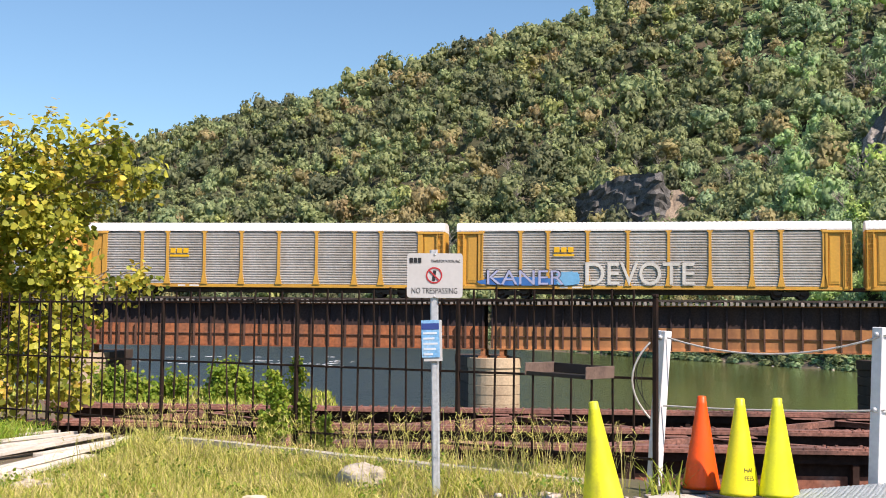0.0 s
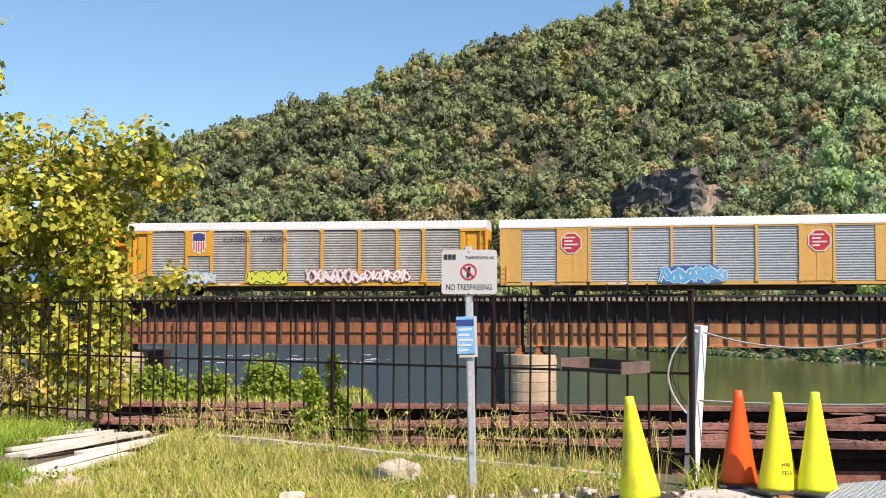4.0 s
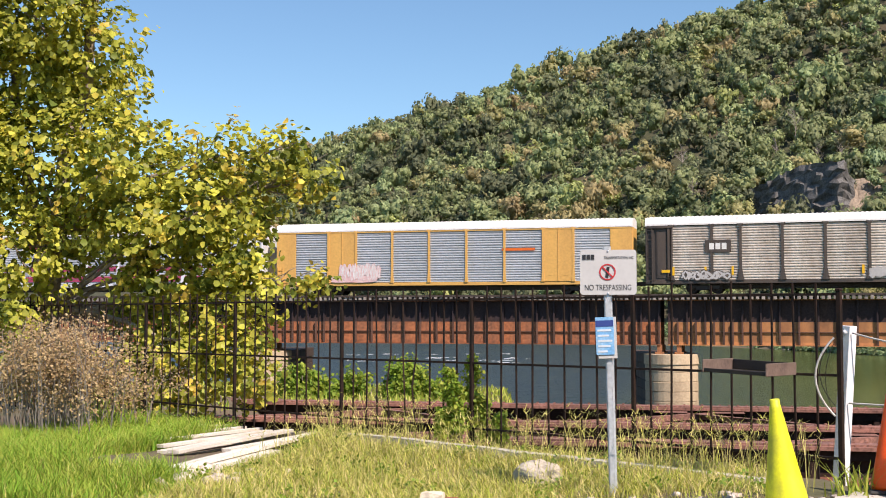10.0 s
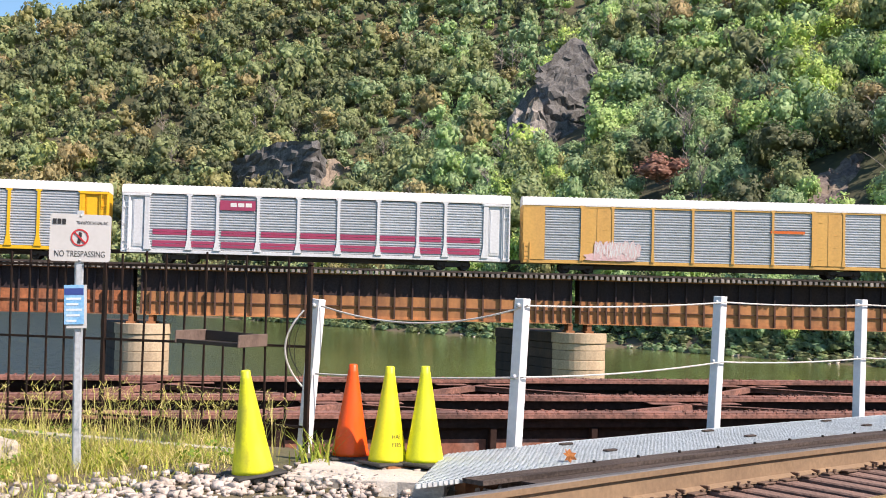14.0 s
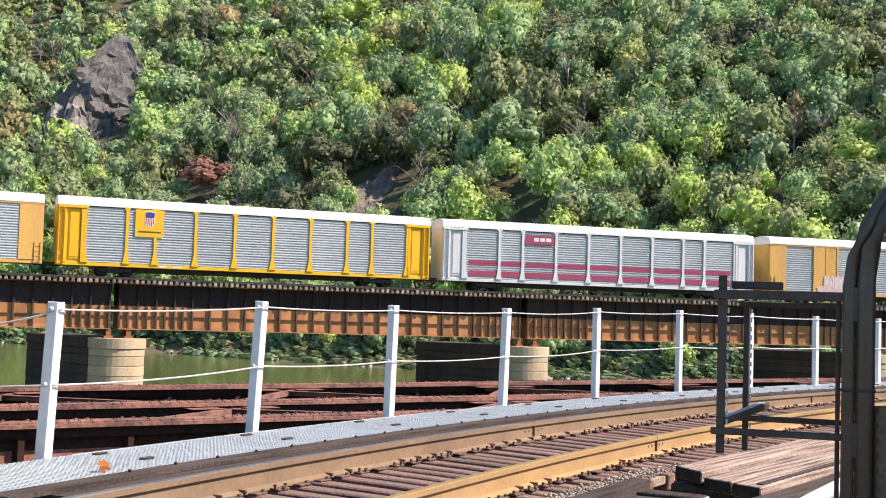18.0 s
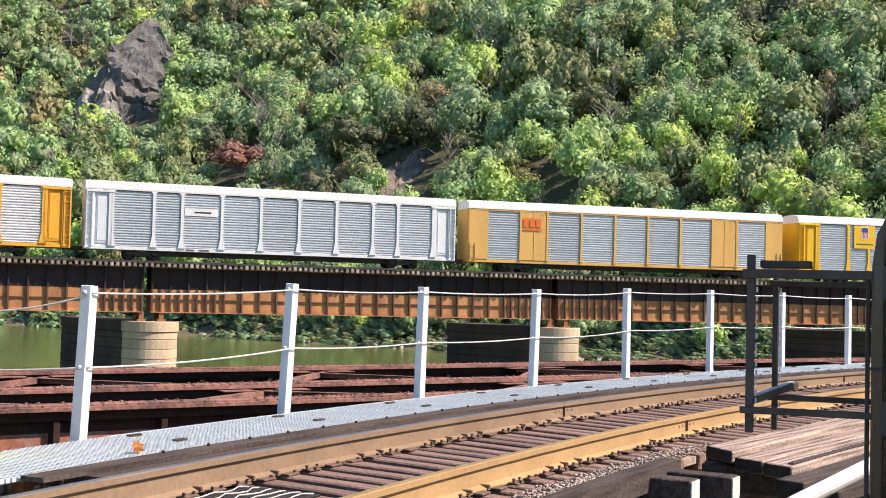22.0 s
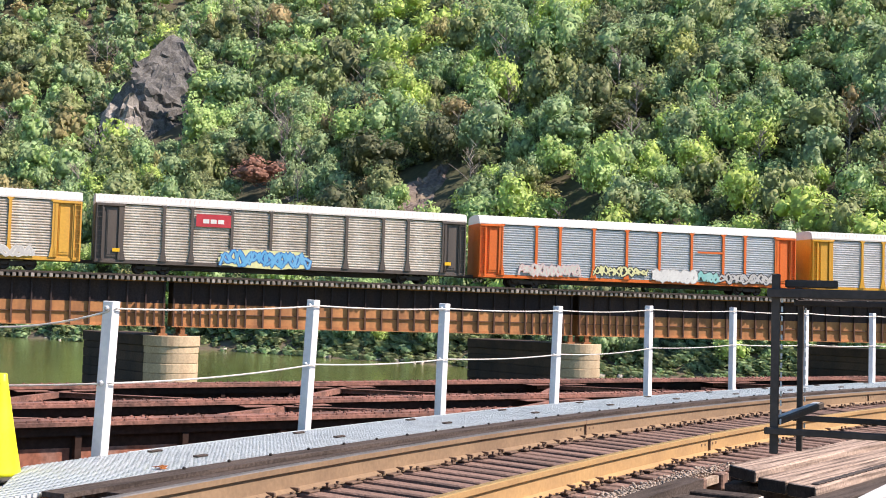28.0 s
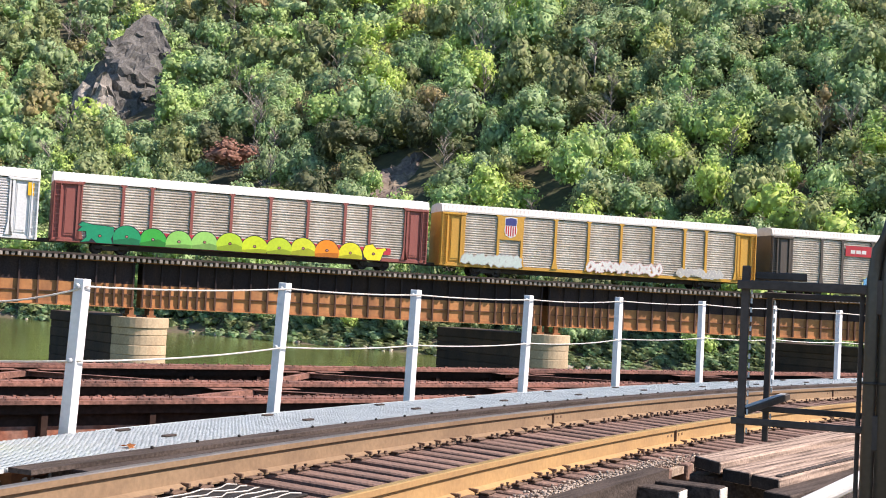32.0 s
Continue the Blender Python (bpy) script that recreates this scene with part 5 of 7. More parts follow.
def words(car, text, x, z, size, material, y=-1.615):
    me = text_mesh(text, size, material)
    ob = part("lettering", me, None, car)
    ob.matrix_local = pose(x, y, z, 90, 0, 0)
    return ob


def number_bars(car, x, z=0.82, material=None):
    """Unreadable reporting marks as plain bars."""
    for i, w in enumerate((0.7, 0.9)):
        plate(car, "marking", x + i * 0.9, x + i * 0.9 + w * 0.8, z - 0.06, z + 0.06, material or M_PWHITE, -1.53)


# in order from the head of the visible train
c = wagon("yellow-framed covered auto carrier with weathered silver sides", F_CSX, S_DULL, R_WHITE)
c = wagon("yellow-framed auto carrier sprayed with lilac and white graffiti", F_CSX, S_DULL, R_WHITE)
bars_logo(c, -6.0, 3.35, 1.5, 0.38, F_NEW)
cloud(c, -12.2, -6.2, 0.95, 1.55, 4, M_DEEP)
cloud(c, -6.6, -4.8, 0.95, 2.0, 7, M_SKY)
sprayed(c, "KANER", -11.6, -6.0, 1.02, 2.05, M_LILAC, M_PBLACK)
sprayed(c, "DEVOTE", -4.4, 3.2, 1.05, 2.6, M_CHALK, M_SILVER)
number_bars(c, -6.3)
c = wagon("yellow-framed covered auto carrier with clean silver sides", F_CSX, S_DULL, R_WHITE)
bars_logo(c, -6.2, 3.25, 1.5, 0.38, F_NEW)
number_bars(c, -6.3)
c = wagon("tan-framed flush auto carrier with red octagon emblems and blue graffiti", F_TAN, S_CLEAN, R_WHITE, "B")
for x in (-8.6, 8.6):
    o = [(math.cos(math.pi / 8 + k * math.pi / 4), math.sin(math.pi / 8 + k * math.pi / 4)) for k in range(8)]
    part("emblem", flat_poly([(x + a * 0.82, 3.75 + b * 0.82) for a, b in o], -1.60), M_PWHITE, c, "white-edged red octagon emblem")
    part("emblem_field", flat_poly([(x + a * 0.74, 3.75 + b * 0.74) for a, b in o], -1.606), M_PRED, c)
    for i, w in enumerate((0.8, 0.6, 1.0, 0.5)):
        plate(c, "emblem_bar", x - 0.5, x - 0.5 + w, 4.1 - i * 0.25, 4.2 - i * 0.25, M_PWHITE, -1.612)
graffiti(c, -2.2, 2.1, 0.85, 2.0, 4, 21, M_SKY, M_PWHITE, M_DEEP, 0.16)
number_bars(c, -6.0)
c = wagon("orange-yellow auto carrier with heraldic emblem and yellow and red graffiti", F_UP, S_DULL, R_GREY)
plate(c, "emblem_board", -9.2, -7.1, 3.0, 4.85, F_UP, -1.61)
shield(c, -8.15, 3.95, 0.8)
words(c, "BUILDING", -5.2, 4.2, 0.46, M_INK)
words(c, "AMERICA", -2.2, 4.2, 0.46, M_INK)
graffiti(c, -10.2, -7.0, 0.95, 1.75, 3, 31, M_CHALK, M_SKY, None, 0.14)
graffiti(c, -4.2, -1.4, 0.95, 1.75, 3, 33, M_LIME, M_PBLACK, M_LIME, 0.2)
graffiti(c, 0.4, 8.0, 0.95, 1.95, 7, 35, M_PWHITE, M_BRICK, None, 0.1)
number_bars(c, -6.6)
c = wagon("orange-yellow auto carrier with heraldic emblem, silver and blue graffiti", F_UP, S_DULL, R_GREY)
plate(c, "emblem_board", -9.2, -7.1, 3.0, 4.85, F_UP, -1.61)
shield(c, -8.15, 3.95, 0.8)
words(c, "BUILDING", -5.2, 4.2, 0.46, M_INK)
words(c, "AMERICA", -2.2, 4.2, 0.46, M_INK)
graffiti(c, -12.0, -7.2, 0.95, 1.8, 5, 41, M_TEALPALE, M_TEAL, None, 0.13)
graffiti(c, -2.9, 6.0, 0.95, 1.85, 8, 43, M_SILVER, M_PBLACK, None, 0.14)
graffiti(c, 7.2, 10.4, 0.85, 1.9, 4, 45, M_SKY, M_DEEP, M_PBLACK, 0.05)
graffiti(c, 10.6, 12.2, 0.85, 1.7, 3, 46, M_SILVER, M_PBLACK, M_PBLACK, 0.05)
c = wagon("charcoal-framed auto carrier with grimy pale sides and faint graffiti", F_GREYD, S_BROWN, R_WHITE)
plate(c, "emblem_board", -9.6, -7.8, 2.9, 3.8, F_GREYD, -1.61)
bars_logo(c, -8.7, 3.12, 1.3, 0.45, M_PWHITE, False)
for x in (-11.85, -9.6, -7.7, 1.0, 4.2, 7.5, 9.6):
    plate(c, "reflector", x - 0.08, x + 0.08, 1.3, 1.9, F_NEW, -1.612)
graffiti(c, 1.5, 4.6, 1.05, 1.7, 5, 51, M_SILVER, M_SILVER, None, 0.1)
graffiti(c, -11.2, -8.0, 1.0, 1.6, 4, 53, M_SILVER, F_DARK, None, 0.1)
graffiti(c, 10.2, 11.6, 1.1, 1.6, 3, 55, M_PWHITE, M_SILVER, None, 0.08)
for x in (-12.4, 12.4):
    plate(c, "data_plate", x - 0.3, x + 0.3, 1.5, 1.7, F_NEW, -1.605)
c = wagon("tan-framed flush auto carrier with wide tan doors and white graffiti", F_TAN, S_CLEAN, R_WHITE, "B")
graffiti(c, -8.6, -5.4, 1.1, 2.4, 7, 67, M_PWHITE, M_PINK, None, 0.03)
cloud(c, -9.4, -5.4, 0.95, 1.5, 63, M_PINK)
plate(c, "stripe", 4.2, 6.7, 3.25, 3.45, F_ORANGE, -1.60)
c = wagon("pale grey auto carrier with two crimson bands along its side", F_WHITE, S_CLEAN, R_WHITE)
for i, x in enumerate([-10.4, -8.1, -5.6, -2.8, 0.0, 2.85, 5.7, 8.0, 10.4]):
    w = 0.85 if i in (1, 7) else 1.27
    for z0, z1 in ((1.15, 1.62), (2.0, 2.4)):
        for j in range(2):
            a = z0 + j * (z1 - z0) / 2
            plate(c, "crimson_band", x - w, x + w, a, a + (z1 - z0) / 2 - 0.03, M_CRIMSON, -1.545)
plate(c, "emblem_board", -7.0, -4.5, 3.85, 4.55, M_CRIMSON, -1.61)
bars_logo(c, -5.5, 4.1, 1.6, 0.28, M_PWHITE, False)
c = wagon("new bright yellow auto carrier with silver sides and heraldic emblem", F_NEW, S_CLEAN, R_WHITE)
plate(c, "emblem_board", -8.6, -6.6, 2.9, 4.85, F_NEW, -1.61)
shield(c, -7.6, 4.15, 0.55)
plate(c, "slogan_bar", -8.4, -6.8, 3.2, 3.32, F_DARK, -1.615)
number_bars(c, -6.8)
c = wagon("tan flush auto carrier with wide doors and red-orange emblem", F_TAN, S_CLEAN, R_WHITE, "B")
bars_logo(c, -8.6, 3.6, 1.6, 0.7, F_ORANGE, True)
c = wagon("pale grey auto carrier with bright silver sides and white board", F_WHITE, S_CLEAN, R_GREY)
plate(c, "emblem_board", -7.0, -4.6, 3.3, 3.85, M_PWHITE, -1.56)
plate(c, "emblem_mark", -6.3, -5.1, 3.5, 3.62, M_PBLACK, -1.566)
number_bars(c, -6.8, material=F_DARK)
c = wagon("yellow-framed auto carrier with chalky whitish sides", F_UP, S_CHALK, R_GREY)
number_bars(c, -6.4)
c = wagon("red-orange-framed auto carrier with teal, white and silver graffiti", F_ORANGE, S_CLEAN, R_WHITE)
graffiti(c, -10.5, -5.6, 0.95, 1.9, 5, 81, M_CHALK, M_PINK, None, 0.08)
graffiti(c, -4.2, 0.2, 1.15, 1.95, 4, 82, M_LIMEPALE, M_PBLACK, None, 0.1)
graffiti(c, 1.0, 4.6, 0.9, 1.8, 4, 83, M_PWHITE, M_SILVER, None, 0.24)
graffiti(c, 5.0, 6.6, 0.95, 1.8, 2, 84, M_TEAL, M_PBLACK, None, 0.16)
graffiti(c, 6.8, 11.8, 0.9, 1.75, 5, 86, M_SILVER, M_PBLACK, None, 0.12)
plate(c, "stripe", 4.8, 7.2, 3.3, 3.45, F_ORANGE, -1.60)
c = wagon("dark brown-framed auto carrier with grimy sides and blue graffiti", F_DARK, S_BROWN, R_GREY)
plate(c, "emblem_board", -6.9, -4.4, 3.55, 4.45, M_PRED, -1.61)
bars_logo(c, -5.65, 3.8, 1.6, 0.3, M_PWHITE, False)
graffiti(c, -5.0, 1.4, 0.8, 1.95, 6, 91, M_SKY, M_DEEP, M_LIMEPALE, 0.12)
for x in (-12.4, 12.4):
    plate(c, "data_plate", x - 0.25, x + 0.25, 1.5, 1.75, F_NEW, -1.605)
c = wagon("faded yellow auto carrier with heraldic emblem, teal and pink graffiti", F_CSX, S_BROWN, R_GREY)
plate(c, "emblem_board", -9.2, -7.1, 3.0, 4.85, F_CSX, -1.61)
shield(c, -8.15, 3.95, 0.8)
graffiti(c, -12.0, -7.4, 0.9, 1.7, 5, 101, M_TEALPALE, M_SILVER, None, 0.2)
graffiti(c, -1.4, 5.0, 0.9, 1.8, 6, 103, M_PWHITE, M_PINK, None, 0.14)
graffiti(c, 6.6, 10.6, 0.95, 1.6, 4, 105, M_SILVER, M_CHALK, None, 0.1)
c = wagon("maroon-framed auto carrier with a row of green to orange bubble graffiti", F_MAROON, S_BROWN, R_WHITE)
r = random.Random(2)
HUES = [(0.0, 0.27, 0.13), (0.0, 0.30, 0.12), (0.03, 0.40, 0.05), (0.25, 0.58, 0.12), (0.30, 0.60, 0.14), (0.42, 0.62, 0.03), (0.55, 0.68, 0.02), (0.50, 0.66, 0.03), (0.62, 0.68, 0.03), (0.85, 0.26, 0.01), (0.68, 0.66, 0.02), (0.85, 0.72, 0.02)]
plate(c, "graffiti_ground", -11.6, 10.2, 0.76, 1.2, M_PBLACK, -1.604)
plate(c, "graffiti_band", -9.0, 10.9, 1.202, 1.72, M_PRED, -1.604)
FIRST = [(-1.35, 0.72), (-0.75, 0.8), (-0.6, 1.05), (-0.2, 0.72), (0.95, 0.72), (0.8, 1.05), (1.0, 1.5), (0.95, 1.95), (-0.6, 2.05), (-1.3, 2.2), (-1.55, 1.95), (-1.3, 1.85), (-1.6, 1.5), (-1.0, 1.55), (-0.95, 1.1)]
LAST = [(-0.9, 1.35), (-0.7, 1.85), (-0.1, 2.0), (0.25, 1.6), (0.95, 1.75), (1.1, 1.6), (0.85, 1.45), (0.6, 0.72), (-0.5, 0.72), (-0.75, 0.95)]
for i, hue in enumerate(HUES):
    x, z = -10.6 + i * 1.83, 1.08 + 0.06 * math.sin(i * 1.7)
    fill, shade = paint("bubble_paint", hue, [v * 0.8 for v in hue]), paint("bubble_shade_paint", [v * 0.55 for v in hue])
    disc = [(math.cos(q) * (1.02 + 0.04 * math.sin(3 * q + i)), max(0.72 - z, math.sin(q) * 0.98)) for q in [j * math.tau / 30 for j in range(30)]]
    out = [(q[0], q[1] - z) for q in (FIRST if i == 0 else LAST)] if i in (0, 11) else disc
    low = [(q[0] * 0.9, 0.76 - z if k < 2 else q[1]) for k, q in enumerate([(-1.0, 0), (1.0, 0), (1.0, -0.02), (0.4, 0.0 + 0.1 * (i % 3)), (-1.0, -0.12)])]
    y = -1.610 - 0.003 * (i % 2)
    part("bubble_outline", flat_poly([(x + q[0], z + q[1]) for q in out], y), M_PBLACK, c)
    part("bubble", flat_poly([(x + q[0] * 0.94, z + (q[1] - 0.1) * 0.94 + 0.1) for q in out], y - 0.006), fill, c)
    if i not in (0, 11):
        part("bubble_shade", flat_poly([(x + q[0], z + q[1]) for q in low], y - 0.011), shade, c)
    part("bubble_eye", flat_poly([(x + 0.13 * math.cos(q), z + 0.16 + 0.11 * math.sin(q)) for q in [j * math.tau / 10 for j in range(10)]], y - 0.016), M_PBLACK, c)
    part("bubble_pupil", flat_poly([(x + 0.08 * math.cos(q), z + 0.16 + 0.06 * math.sin(q)) for q in [j * math.tau / 10 for j in range(10)]], y - 0.021), M_BRICK, c)
c = wagon("white covered auto carrier with smooth end panels", F_WHITE, S_CHALK, R_WHITE)
plate(c, "stripe", 13.1, 13.5, 3.7, 4.6, F_NEW, -1.60)

# ---- the near track on its open deck ----
CX, CY, RAD = 33.05, -38.38, 54.81
NEAR_RAIL, NEAR_TIE, GRATE_Z = 0.2525, 0.0425, 0.265
CANT = 0.0298  # the outer rail of the curve stands higher


def arc(alpha, z=0.0, off=0.0):
    """A pose on the near track: x runs along it away from the yard, y points outwards."""
    a = radians(alpha)
    return pose(CX + (RAD + off) * math.cos(a), CY + (RAD + off) * math.sin(a), z, 0, 0, alpha - 90)


def arc_sweep(bm, a0, a1, profile, step=1.0):
    n = max(2, int(abs(a1 - a0) / step))
    rings = [[bm.verts.new(arc(a0 + (a1 - a0) * i / n, z, off).translation) for off, z in profile] for i in range(n + 1)]
    k = len(profile)
    for r, q in zip(rings, rings[1:]):
        for j in range(k):
            bm.faces.new((r[j], q[j], q[(j + 1) % k], r[(j + 1) % k]))
    bm.faces.new(rings[0])
    bm.faces.new(rings[-1][::-1])
    bmesh.ops.recalc_face_normals(bm, faces=bm.faces)
    return bm


for side, label in ((-0.755, "brown rusted running rail with a worn bright head, inner curve"), (0.755, "brown rusted running rail beside the walkway, outer curve")):
    rail = tagged(empty("rail"), label, "rail", group="near rails", kind="structure")
    prof = [(-0.07, 0.0), (0.07, 0.0), (0.07, 0.012), (0.012, 0.03), (0.009, 0.13), (0.034, 0.138), (0.036, 0.172), (-0.036, 0.172), (-0.034, 0.138), (-0.009, 0.13), (-0.012, 0.03), (-0.07, 0.012)]
    top = NEAR_RAIL + CANT * side
    part("rail_body", arc_sweep(bmesh.new(), 152, 66, [(side + a, top - 0.21 + b * 1.177) for a, b in prof]), M_RAILGOLD if side < 0 else M_RAIL, rail)
    part("rail_head", arc_sweep(bmesh.new(), 152, 66, [(side - 0.034, top - 0.0075), (side + 0.034, top - 0.0075), (side + 0.028, top), (side - 0.028, top)]), M_RAILTOP if side < 0 else M_RAILDARK, rail)
    for alpha in (116.2, 106.5):
        bm = block(-0.006, 0.006, -0.037, 0.037, -0.17, 0.001)
        for x in (-0.2, -0.1, 0.12, 0.22):
            box(bm, x - 0.012, x + 0.012, -0.016, 0.016, -0.115, -0.09)
        ob = part("rail_joint", bm, M_SPIKE, rail, "dark rail joint with bolts")
        ob.matrix_local = arc(alpha, top, side)

track = tagged(empty("near_track_deck"), "open timber deck of brown weathered ties under the near track", "track deck", kind="structure")
tie = mesh_of("tie", block(-0.085, 0.085, -1.36, 1.42, -0.22, 0.0, 0.012), M_TIE)
rng = random.Random(28)
CHAIRS = []
for k in range(6):
    plate_bm = block(-0.075, 0.075, -0.15, 0.15, 0.0, 0.016, 0.004)
    for x, y in ((-0.06, -0.115), (0.06, -0.115), (-0.06, 0.115), (0.06, 0.115), (0.0, -0.15)):
        if rng.random() < 0.25:
            continue
        m = pose(x + rng.uniform(-0.012, 0.012), y, 0.014, rng.uniform(-14, 14), rng.uniform(-10, 10), rng.uniform(-25, 25))
        up = rng.uniform(0.008, 0.03)
        box(plate_bm, -0.008, 0.008, -0.008, 0.008, 0.0, up, m)
        box(plate_bm, -0.011, 0.011, -0.015, 0.01, up, up + 0.01, m)
    CHAIRS.append(mesh_of("tie_plate", plate_bm, M_SPIKE))
# rail anchors clipped under the rail beside some ties
anchor = mesh_of("rail_anchor", bevel(block(-0.012, 0.012, -0.09, 0.09, 0.0, 0.03), 0.004), M_SPIKE)
rng = random.Random(8)
far_ties = bmesh.new()
alpha = 150.0
while alpha > 70:
    m = arc(alpha + rng.uniform(-0.03, 0.03), NEAR_TIE + rng.uniform(-0.012, 0.0), rng.uniform(-0.06, 0.06)) @ pose(0, 0, 0, 1.7, 0, rng.uniform(-1.2, 1.2))
    if 96 < alpha < 127:
        part("tie", tie, None, track).matrix_local = m
        for side in (-0.755, 0.755):
            part("tie_plate", rng.choice(CHAIRS), None, track).matrix_local = arc(alpha, NEAR_TIE - 0.004 + CANT * side, side) @ pose(0, 0, 0, 0, 0, rng.uniform(-5, 5))
            if rng.random() < 0.5:
                part("rail_anchor", anchor, None, track).matrix_local = arc(alpha + 0.13, NEAR_TIE + 0.012 + CANT * side, side)
    else:
        box(far_ties, -0.1, 0.1, -1.36, 1.42, -0.22, 0.0, m)
    alpha -= 0.325 if alpha < 127 else 0.6
tagged(part("far_tie_run", far_ties, M_TIE, track), kind="stuff")
# stringers below the ties
for off in (-0.9, 0.9):
    bm = arc_sweep(bmesh.new(), 123.5, 66, [(off - 0.2, -1.2), (off + 0.2, -1.2), (off + 0.2, NEAR_TIE - 0.226), (off - 0.2, NEAR_TIE - 0.226)])
    part("stringer", bm, M_DARKTIMBER, track, "dark timber stringer under the ties")
for alpha in (120, 110, 100, 90, 80, 70):
    for off in (-1.1, 0, 1.1):
        bm = block(-0.17, 0.17, -0.17, 0.17, -9.0, -1.2, 0.01)
        ob = part("bent_pile", bm, M_DARKTIMBER, track)
        ob.matrix_local = arc(alpha, 0, off)
def along(bm, *a):
    bm = arc_sweep(bm, *a)
    bm.transform(arc(119).inverted())
    return bm


# guard timber with bolts, between the rail and the walkway
gt = tagged(empty("guard_timber", arc(119)), "dark weathered guard timber bolted along the tie ends", "guard timber", kind="structure")
part("timber", along(bmesh.new(), 123.6, 68, [(0.90, NEAR_TIE + 0.04), (1.24, NEAR_TIE + 0.04), (1.24, GRATE_Z - 0.022), (0.90, GRATE_Z - 0.022)]), M_DARKTIMBER, gt)
part("top_plank", along(bmesh.new(), 124.0, 68, [(1.05, GRATE_Z - 0.02), (1.242, GRATE_Z - 0.02), (1.242, GRATE_Z + 0.012), (1.05, GRATE_Z + 0.012)]), M_DARKTIMBER, gt)
bolt = bmesh.new()
lathe(bolt, [(0.014, 0.0), (0.014, 0.014), (0.007, 0.02)], 6)
bolt = mesh_of("bolt", bolt, M_BLACKSTEEL)
alpha = 122.6
while alpha > 84:
    ob = part("bolt", bolt, None, gt)
    ob.matrix_local = arc(119).inverted() @ arc(alpha, GRATE_Z + 0.012, 1.2)
    alpha -= 0.55
# inner guard timber and gravel shoulder, on the eye's side
part("inner_timber", along(bmesh.new(), 125.5, 118.6, [(-1.55, -0.14), (-1.37, -0.14), (-1.37, 0.055), (-1.55, 0.055)]), M_DARKTIMBER, gt, "dark edge timber")
part("shoulder_board", along(bmesh.new(), 123.6, 68, [(-1.366, -0.1), (-0.95, -0.1), (-0.95, -0.03), (-1.366, -0.03)]), M_DUSTY, gt, "board covered in dust and grit")


def on_shoulder(rg):
    p = arc(rg.triangular(116.6, 123, 120.5), 0, rg.triangular(-1.36, -1.1, -1.3)).translation
    return p.x, p.y, rg.uniform(-0.02, 0.045)


v, f = stone_arrays(2600, 4, on_shoulder, 0.012)
tagged(new("shoulder_gravel", from_arrays("shoulder_gravel", v, f, M_GRAVEL)), "small pale gravel scattered along the tie ends", "gravel", kind="stuff")


def in_track(rg):
    p = arc(rg.uniform(126.5, 150), 0, rg.uniform(-2.6, 2.3)).translation
    return p.x, p.y, NEAR_TIE - 0.06 + rg.uniform(0, 0.03)


v, f = stone_arrays(2600, 6, in_track, 0.035)
tagged(new("ballast", from_arrays("ballast", v, f, M_GRAVEL)), "grey track ballast stones between the ties in the yard", "ballast", kind="stuff")


def by_cones(rg):
    x, y = rg.gauss(0.75, 0.7), rg.gauss(7.85, 0.5)
    return x, y, land(x, y) + rg.uniform(-0.01, 0.03)


v, f = stone_arrays(3000, 9, by_cones, 0.027)
tagged(new("rubble", from_arrays("rubble", v, f, M_STONE)), "pale broken limestone heaped at the abutment edge", "rubble", kind="stuff")
v, f = stone_arrays(320, 12, lambda rg: (lambda x, y: (x, y, land(x, y) + 0.02))(rg.uniform(-3.2, 0.3), rg.gauss(8.6, 0.3)), 0.035)
tagged(new("rubble_strip", from_arrays("rubble_strip", v, f, M_STONE)), "line of pale stones and brick bits along the grass edge", "rubble", kind="stuff")

# walkway of galvanised grating panels
walkway = tagged(empty("grating_walkway"), "galvanised steel bar grating walkway beside the near track", "walkway", kind="structure")
W0, W1, LEN = 1.25, 2.25, 2.0
n = 26


def skewed_panel():
    """The end panel of the walkway, cut on the skew against the abutment ledge."""
    bm = bmesh.new()

    def start(y):
        return -LEN / 2 - 0.35 + 1.25 * (y - W0) / (W1 - W0)

    for i in range(n):
        y = W0 + (W1 - W0) * (i + 0.5) / n
        box(bm, start(y), LEN / 2 - 0.004, y - 0.0075, y + 0.0075, -0.03, 0.0)
    for i in range(-8, 40):
        x = -LEN / 2 + LEN * (i + 0.5) / 40
        y1 = min(W1, W0 + (x + LEN / 2 + 0.35) / 1.25 * (W1 - W0))
        if y1 > W0 + 0.02:
            box(bm, x - 0.0085, x + 0.0085, W0, y1, -0.02, 0.003)
    return bm


gb = bmesh.new()
for i in range(n):
    y = W0 + (W1 - W0) * (i + 0.5) / n
    box(gb, -LEN / 2 + 0.004, LEN / 2 - 0.004, y - 0.0075, y + 0.0075, -0.03, 0.0)
for i in range(40):
    x = -LEN / 2 + LEN * (i + 0.5) / 40
    box(gb, x - 0.0085, x + 0.0085, W0, W1, -0.02, 0.003)
for y in (W0, W1):
    box(gb, -LEN / 2 + 0.004, LEN / 2 - 0.004, y - 0.006, y + 0.006, -0.04, 0.004)
panel = mesh_of("grating_panel", gb, M_GRATE)
step = math.degrees(LEN / (RAD + 1.85))
alpha = 123.05
clip_mesh = mesh_of("clip", block(-0.07, 0.07, -0.025, 0.025, 0.004, 0.02, 0.004), M_DARKTIMBER)
